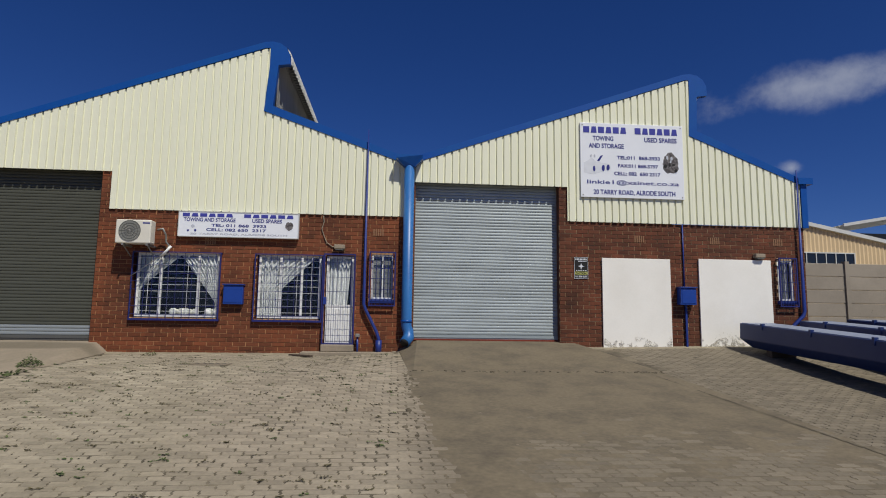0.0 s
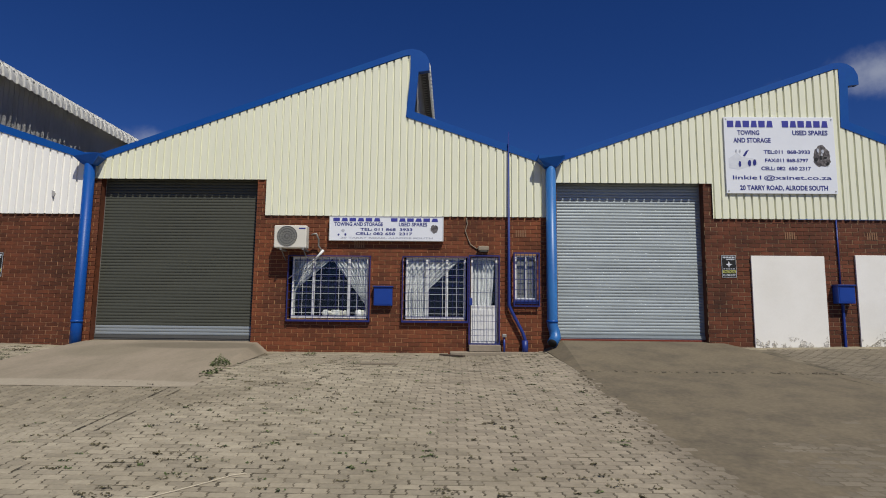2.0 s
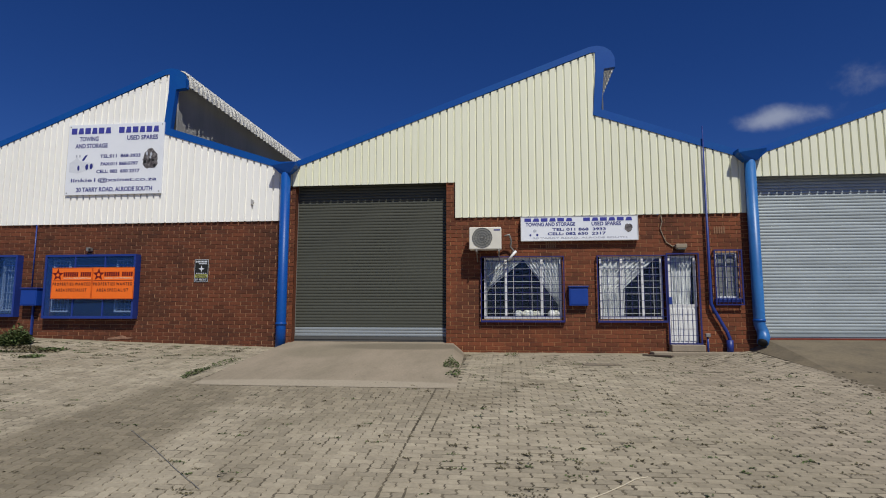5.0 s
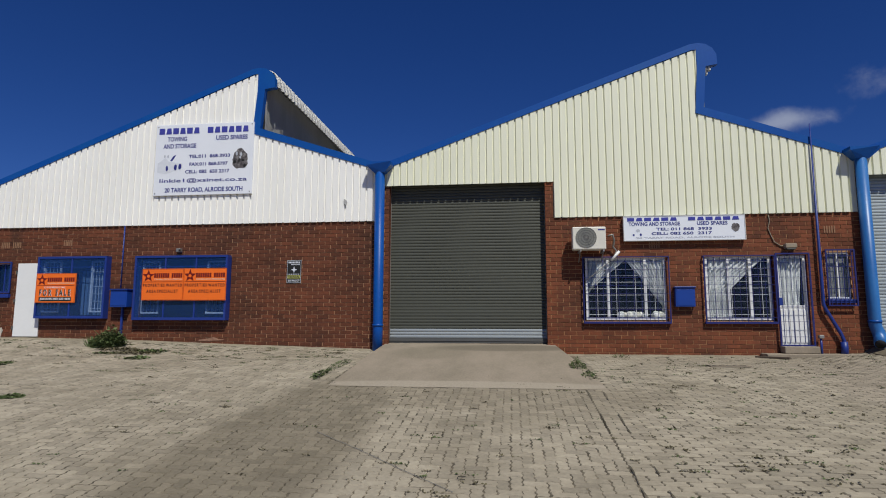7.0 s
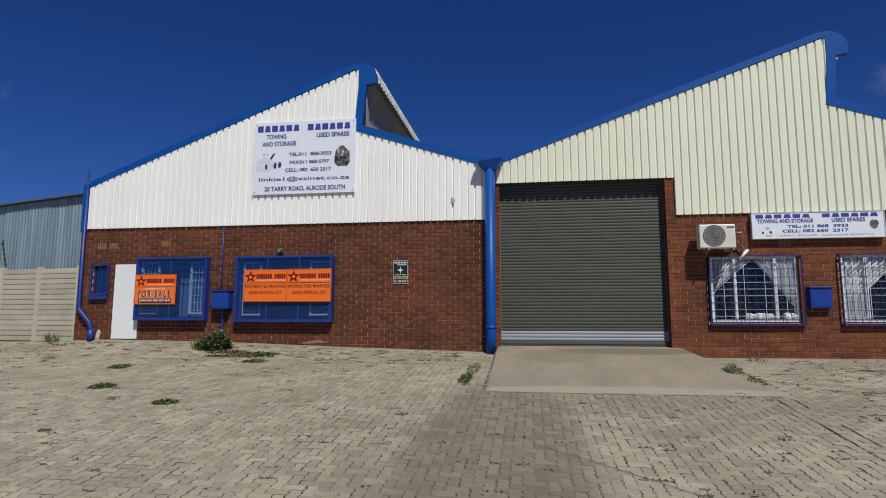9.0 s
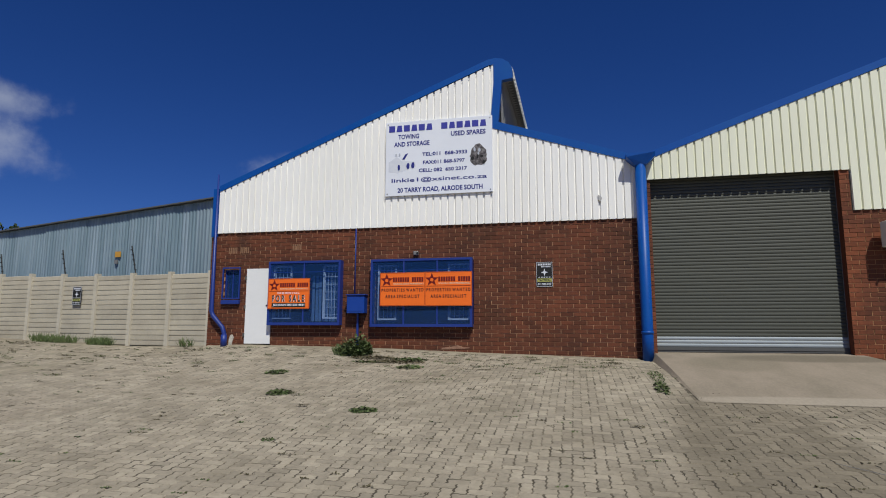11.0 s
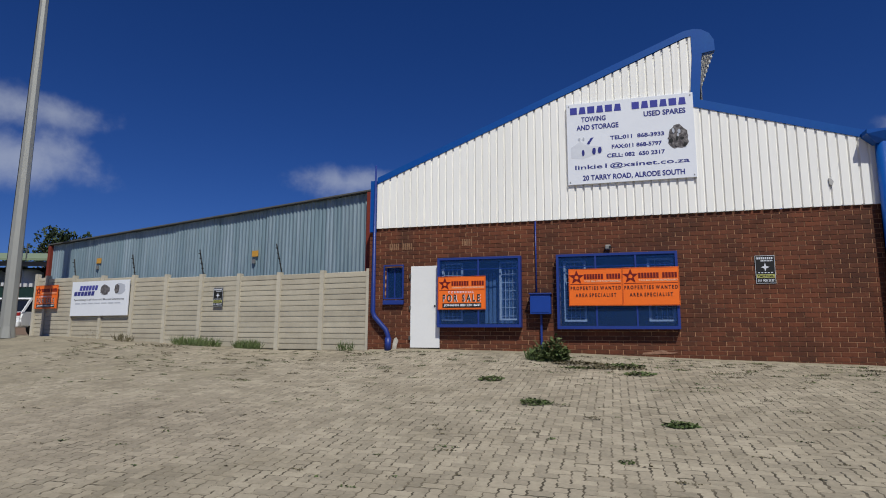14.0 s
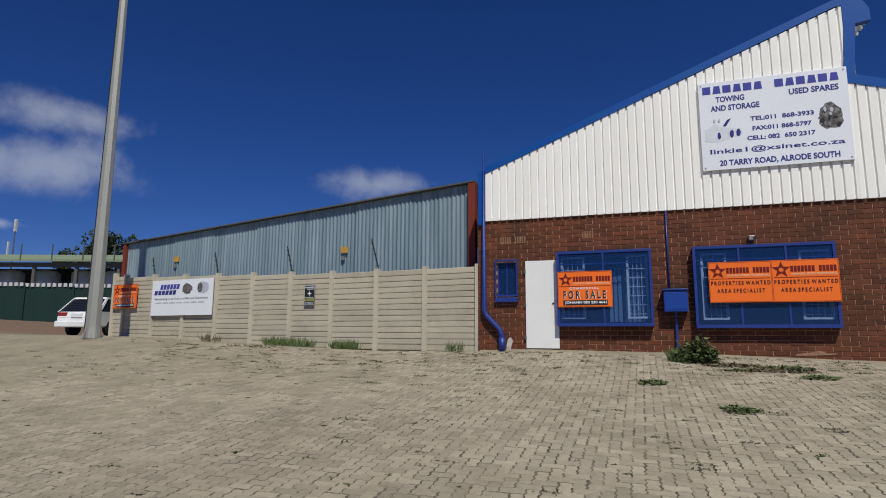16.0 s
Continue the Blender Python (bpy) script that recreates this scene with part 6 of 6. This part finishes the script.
M["cloud"] = cloud_material()
for dx, dy, dz, w, h in ((0.575, 0.745, 0.335, 420, 110), (0.385, 0.874, 0.292, 190, 55), (0.568, 0.791, 0.229, 70, 45), (-0.772, 0.571, 0.308, 320, 105), (-0.780, 0.585, 0.238, 370, 140),
                         (-0.436, 0.87, 0.256, 330, 100), (-0.83, 0.54, 0.152, 120, 30)):
    d = Vector((dx, dy, dz)).normalized()
    c = thing("cloud", d * 1000, "thin white fair-weather cloud in the blue sky", "cloud", "clouds", "structure")
    c.rotation_euler.z = math.atan2(d.y, d.x) - math.pi / 2
    bm = bmesh.new()
    rows = [[bm.verts.new((w * (i / 12 - 0.5), 6 * math.sin(i * 1.1 + j), h * (j / 6 - 0.5))) for i in range(13)] for j in range(7)]
    for p, q in zip(rows, rows[1:]):
        for i in range(12):
            bm.faces.new((p[i], p[i + 1], q[i + 1], q[i]))
    part("vapour", bm, M["cloud"], c, smooth=True).visible_shadow = False


# ---------- bricks ----------
def brick_mesh(w, h):
    bm = bmesh.new()
    e = 0.004
    f = [bm.verts.new(p) for p in ((e, 0, e), (w - e, 0, e), (w - e, 0, h - e), (e, 0, h - e))]
    m = [bm.verts.new(p) for p in ((0, e, 0), (w, e, 0), (w, e, h), (0, e, h))]
    b = [bm.verts.new(p) for p in ((0, 0.03, 0), (w, 0.03, 0), (w, 0.03, h), (0, 0.03, h))]
    bm.faces.new(f)
    for p, q in ((f, m), (m, b)):
        for i in range(4):
            bm.faces.new((q[i], q[(i + 1) % 4], p[(i + 1) % 4], p[i]))
    bmesh.ops.recalc_face_normals(bm, faces=bm.faces)
    return bm


FULL = {tone: mesh_of(brick_mesh(BRICK_W, BRICK_H), M["brick_" + tone]) for tone in BRICK}
UNIT_V = np.array([v.co[:] for v in FULL["red"].vertices])
UNIT_F = [tuple(p.vertices) for p in FULL["red"].polygons]
rnd = random.Random(77)
for wall, areas, holes, stretch, tone in BRICK_JOBS:
    verts, faces, singles = [], [], 0
    for x0, x1, z0, z1 in areas:
        z_start = 1.39 if z0 < 2 else z0
        rows = int((z1 - z_start) / 0.1 + 0.001)
        if z0 < 2:
            z_start = z1 - rows * 0.1
        for k in range(rows):
            z = z_start + k * 0.1
            x = x0 - (0.15 if k % 2 else 0.0)
            while x < x1:
                a, b = max(x, x0), min(x + BRICK_W, x1)
                segs = [(a, b)]
                for h in holes:
                    if h[2] < z + 0.07 and h[3] > z + 0.03:
                        cut = []
                        for p, q in segs:
                            if h[1] <= p or h[0] >= q:
                                cut.append((p, q))
                            else:
                                if h[0] - p > 0.04:
                                    cut.append((p, h[0]))
                                if q - h[1] > 0.04:
                                    cut.append((h[1], q))
                        segs = cut
                for p, q in segs:
                    if q - p < 0.015:
                        continue
                    dy = rnd.uniform(-0.003, 0.003)
                    if q - p > BRICK_W - 1e-4 and stretch[0] <= p <= stretch[1] and singles < 300:
                        part("brick", FULL[tone], None, wall, at=(p, WALL_Y + dy, z + 0.004))
                        singles += 1
                    else:
                        v = UNIT_V.copy()
                        big = v[:, 0] > BRICK_W / 2
                        v[big, 0] += (q - p) - BRICK_W
                        i = len(verts)
                        verts += (v + (p, WALL_Y + dy, z + 0.004)).tolist()
                        faces += [tuple(i + j for j in f) for f in UNIT_F]
                x += BRICK_W + JOINT
    me = bpy.data.meshes.new("bricks")
    me.from_pydata(verts, [], faces)
    me.materials.append(M["brick_" + tone + "_rest"])
    tagged(part("bricks", me, None, wall), kind="stuff")

# air bricks: upright slotted pieces set in the courses
for parent, spots in ((end, ((-20.9, 4.22), (-20.55, 4.22), (-19.0, 4.26))), (mid, ((0.6, 4.30), (-3.4, 4.0))), (far, ((7.2, 4.3), (10.9, 4.3), (9.2, 4.3)))):
    for x, z in spots:
        bm = bmesh.new()
        for k in range(5):
            box(bm, x + k * 0.055, x + k * 0.055 + 0.03, WALL_Y - 0.008, WALL_Y + 0.02, z, z + 0.17)
        tagged(part("air_brick", bm, M["air_brick"], parent, "slotted air brick"), kind="stuff")

# ---------- paving ----------


def paved(x, y):
    """Whether a block lies there: the yard but for the aprons and the bare earth at the open end."""
    if y > WALL_Y - 0.10:
        return False
    if -10.0 < x < -5.4 and y > 11.5:
        return False
    if 1.5 < x < 6.4 and y > 13.25:
        return False
    if x > 12.5:
        return False
    return x > -32.0 + 1.6 * math.sin(y * 1.3) + 0.8 * math.sin(y * 3.1) - 0.25 * (16 - y) + 2.2


pave = tagged(new("pavement"), "worn beige zigzag concrete block paving with weedy joints", "pavement", kind="structure")
bed_x, bed_y = [-29.0 + 0.2 * i for i in range(207)], [-2.2 + 0.2 * i for i in range(77)] + [13.2 + 0.2 * i for i in range(16)]
bed = grid_sheet("bed", bed_x, bed_y, M["soil"], 0.006)
for v in bed.data.vertices:  # sand lies higher in some joints than in others
    k = 0.5 * noise.noise((v.co.x * 0.9, v.co.y * 0.9, 2.0)) + 1.0 * noise.noise((v.co.x * 2.6, v.co.y * 2.6, 7.0))
    v.co.z += min(0.0085, max(0.0, 0.0052 + 0.013 * k + 0.0035 * min(1.0, max(0.0, (-10.0 - v.co.x) / 1.5))))
bed.parent = pave
bed["label"] = "dark soil in the paving joints"


def lay(outline, spots, seed, single_box):
    """Blocks of one outline: those in the nearest stretch are pieces of their own, the others are joined."""
    rn = np.random.RandomState(seed)
    out = np.array(outline)
    cen, n = out.mean(0), len(out)
    inset = cen + (out - cen) * np.array([0.93, 0.93])
    lots = np.array([(x, y, ground_z(x, y)) for x, y in spots])
    tilt = rn.uniform(-0.0025, 0.0025, len(lots))
    jx, jy, turn = rn.normal(0, 0.004, len(lots)), rn.normal(0, 0.004, len(lots)), rn.normal(0, 0.02, len(lots))
    x0, x1, y0, y1 = single_box
    pick = [i for i, (x, y, z) in enumerate(lots) if x0 < x < x1 and y0 < y < y1][:150]
    one = bmesh.new()
    tv, mv, lv = ([one.verts.new((p[0], p[1], h + 0.107 * p[1])) for p in pts] for pts, h in ((inset, 0.0), (out, -0.010), (out, -0.03)))
    one.faces.new(tv)
    for a, b in ((mv, tv), (lv, mv)):
        for i in range(n):
            one.faces.new((a[i], a[(i + 1) % n], b[(i + 1) % n], b[i]))
    shared = mesh_of(one, M["paver"])
    for i in pick:
        part("paving_block", shared, None, pave, at=(lots[i, 0] + jx[i], lots[i, 1] + jy[i], lots[i, 2] + 0.018 + tilt[i])).rotation_euler.z = turn[i]
    R = np.array(sorted(set(range(len(lots))) - set(pick)))
    loc = np.vstack([np.c_[inset, np.zeros(n)], np.c_[out, np.full(n, -0.012)]])
    c, s = np.cos(turn[R])[:, None], np.sin(turn[R])[:, None]
    lx, ly = loc[:, 0] - cen[0], loc[:, 1] - cen[1]
    X = lots[R, 0][:, None] + cen[0] + jx[R][:, None] + c * lx - s * ly
    Y = lots[R, 1][:, None] + cen[1] + jy[R][:, None] + s * lx + c * ly
    rise = np.array([(ground_z(lots[i, 0], min(lots[i, 1] + 0.2, WALL_Y)) - lots[i, 2]) / 0.2 for i in R])
    Z = lots[R, 2][:, None] + 0.018 + tilt[R][:, None] + loc[:, 2] + rise[:, None] * (Y - lots[R, 1][:, None])
    V = np.stack([X, Y, Z], -1).reshape(-1, 3)
    faces = [tuple(range(n))] + [(n + i, n + (i + 1) % n, (i + 1) % n, i) for i in range(n)]
    F = [tuple(int(o) + j for j in f) for o in np.arange(len(R)) * (2 * n) for f in faces]
    me = bpy.data.meshes.new("blocks")
    me.from_pydata(V.tolist(), [], F)
    me.materials.append(M["paver_rest"])
    tagged(part("paving_blocks", me, None, pave), kind="stuff")


SHORT, LONG, GAP, ZIG = 0.119, 0.238, 0.0085, 0.014
HERRING = -5.54  # herringbone up to here, running courses beyond


def wavy_block(nx, ny):
    """A block of nx by ny half-lengths: every side carries one wave to each half-length, so that blocks interlock."""
    w, d = nx * SHORT - GAP, ny * SHORT - GAP * 0.7
    low = [p for k in range(nx) for p in ((w * k / nx, 0.0), (w * (k + 0.35) / nx, ZIG * 0.5), (w * (k + 0.7) / nx, -ZIG * 0.2))]
    right = [p for k in range(ny) for p in ((w, d * k / ny), (w + ZIG, d * (k + 0.35) / ny), (w - ZIG * 0.4, d * (k + 0.7) / ny))]
    top = [(x, d + z) for x, z in low[1:]][::-1]
    left = [(x - w, z) for x, z in right[1:]][::-1]
    return low + right + [(w, d)] + top + [(0.0, d)] + left


cols, lines = range(-210, 1), range(0, 154)
grid = [(HERRING + SHORT * i, -2.0 + SHORT * j, (i - j) % 4) for i in cols for j in lines]
lay(wavy_block(2, 1), [(x, y) for x, y, k in grid if k == 0 and x < HERRING - 2 * SHORT + 0.01 and paved(x, y)], 4, (-8.6, -6.3, 7.2, 8.5))
lay(wavy_block(1, 2), [(x, y) for x, y, k in grid if k == 3 and x < HERRING - SHORT + 0.01 and y < WALL_Y - 0.35 and paved(x, y)], 7, (-8.6, -6.3, 7.2, 8.5))
lay(wavy_block(1, 1), [(x, y) for x, y, k in grid if k == 0 and abs(x - HERRING + SHORT) < 0.01 and paved(x, y)], 8, (-8.6, -5.3, 7.2, 9.0))
w, d, z = LONG - 0.012, SHORT - 0.010, 0.015
across = [(0, 0), (w * 0.5, 0.004), (w, 0), (w + z, d * 0.32), (w - z * 0.6, d * 0.68), (w, d), (w * 0.5, d + 0.004), (0, d), (-z * 0.6, d * 0.68), (z, d * 0.32)]
spots = [(x, y) for ri, y in enumerate(np.arange(-2.0, WALL_Y - 0.15, SHORT)) for x in np.arange(HERRING + 0.012 + (ri % 2) * SHORT, 12.5, LONG) if paved(x, y)]
lay(across, spots, 5, (-4.6, -2.2, 8.0, 9.2))
w = SHORT - 0.011
half = [(0, 0), (w, 0), (w + z, d * 0.32), (w - z * 0.6, d * 0.68), (w, d), (0, d), (-z * 0.6, d * 0.68), (z, d * 0.32)]
lay(half, [(HERRING + 0.012, y) for ri, y in enumerate(np.arange(-2.0, WALL_Y - 0.15, SHORT)) if ri % 2 and paved(HERRING + 0.012, y)], 6, (-6.0, -5.0, 8.0, 9.2))

# sand blown over the blocks towards the open end
bm = bmesh.new()
nx, ny, rows = 56, 60, []
for j in range(ny + 1):
    y = 5.0 + (WALL_Y - 0.02 - 5.0) * j / ny
    if abs(y - 13.2) < 0.1:
        y = 13.2
    row = []
    for i in range(nx + 1):
        x = -33.5 + (-17.5 + 33.5) * i / nx
        k = 0.7 * noise.noise((x * 0.8, y * 0.8, 11.0)) + 0.7 * noise.noise((x * 2.4, y * 2.4, 3.0))
        cover = min(1.0, max(0.0, (-17.5 - x) / 8.0)) * (0.55 + 0.45 * min(1, max(0, (y - 7) / 6)))
        row.append(bm.verts.new((x, y, ground_z(x, y) + 0.004 + 0.0165 * cover + 0.006 * k)))
    rows.append(row)
for a, b in zip(rows, rows[1:]):
    for i in range(nx):
        bm.faces.new((a[i], a[i + 1], b[i + 1], b[i]))
part("sand_film", bm, M["earth"], pave, "pale sand blown over the blocks", smooth=True)

# washed-up dirt along the foot of the brick walls
for x0, x1 in ((-21.4, -10.25), (-5.55, -1.05), (5.75, 11.6)):
    bm, rows = bmesh.new(), []
    n = int((x1 - x0) / 0.12)
    for j in range(4):
        row = []
        for i in range(n + 1):
            x = x0 + (x1 - x0) * i / n
            y = WALL_Y + 0.004 - j * 0.085 + 0.05 * noise.noise((x * 2.7, j, 4.0)) * (j / 3)
            row.append(bm.verts.new((x, y, ground_z(x, min(y, WALL_Y)) + (0.034, 0.027, 0.020, 0.008)[j] + 0.008 * noise.noise((x * 4.1, j * 0.7, 9.0)))))
        rows.append(row)
    for a, b in zip(rows, rows[1:]):
        for i in range(n):
            bm.faces.new((a[i], b[i], b[i + 1], a[i + 1]))
    part("dirt_fillet", bm, M["earth"], pave, "pale dirt washed up against the wall", smooth=True)

# dirty joint between the pale ramp's lip and the blocks
bm, prev = bmesh.new(), None
for k in range(160):
    x = -9.85 + 4.55 * k / 159
    w = 0.010 + 0.012 * noise.noise((x * 3.1, 2.0, 0)) + 0.006 * noise.noise((x * 12, 5.0, 0))
    if w < 0.003:
        prev = None
        continue
    y = 11.525 + 0.012 * noise.noise((x * 1.7, 0.0, 3.0))
    cur = [bm.verts.new((x, y + e * w, ground_z(x, y) + 0.028)) for e in (-1, 1)]
    if prev:
        bm.faces.new((prev[0], cur[0], cur[1], prev[1]))
    prev = cur
part("joint", bm, M["soil"], pave, "soil-filled joint")

# weedy joints beside the edge course that runs out from the pale ramp, and the crack along the soil below the silver door
for x, y0, y1, lean, wide in ((-5.53, -1.5, 11.5, 0.0, 0.010), (-5.29, -1.5, 13.6, 0.0, 0.011), (6.05, 4.0, 13.6, 0.155, 0.022)):
    bm, prev = bmesh.new(), None
    for k in range(420):
        y = y0 + (y1 - y0) * k / 419
        w = wide * ((1.0 if lean else 0.35) + 1.6 * noise.noise((y * 2.1, x, 0)) + 0.9 * noise.noise((y * 9, x, 1)))
        xm = x + lean * (y1 - y) + 0.02 * noise.noise((y * 1.2, x, 5))
        if w < 0.002:
            prev = None
            continue
        cur = [bm.verts.new((xm + e * w, y, ground_z(xm, y) + 0.0265)) for e in (-1, 1)]
        if prev:
            bm.faces.new((prev[0], prev[1], cur[1], cur[0]))
        prev = cur
    part("joint", bm, M["soil"], pave, "soil-filled joint")
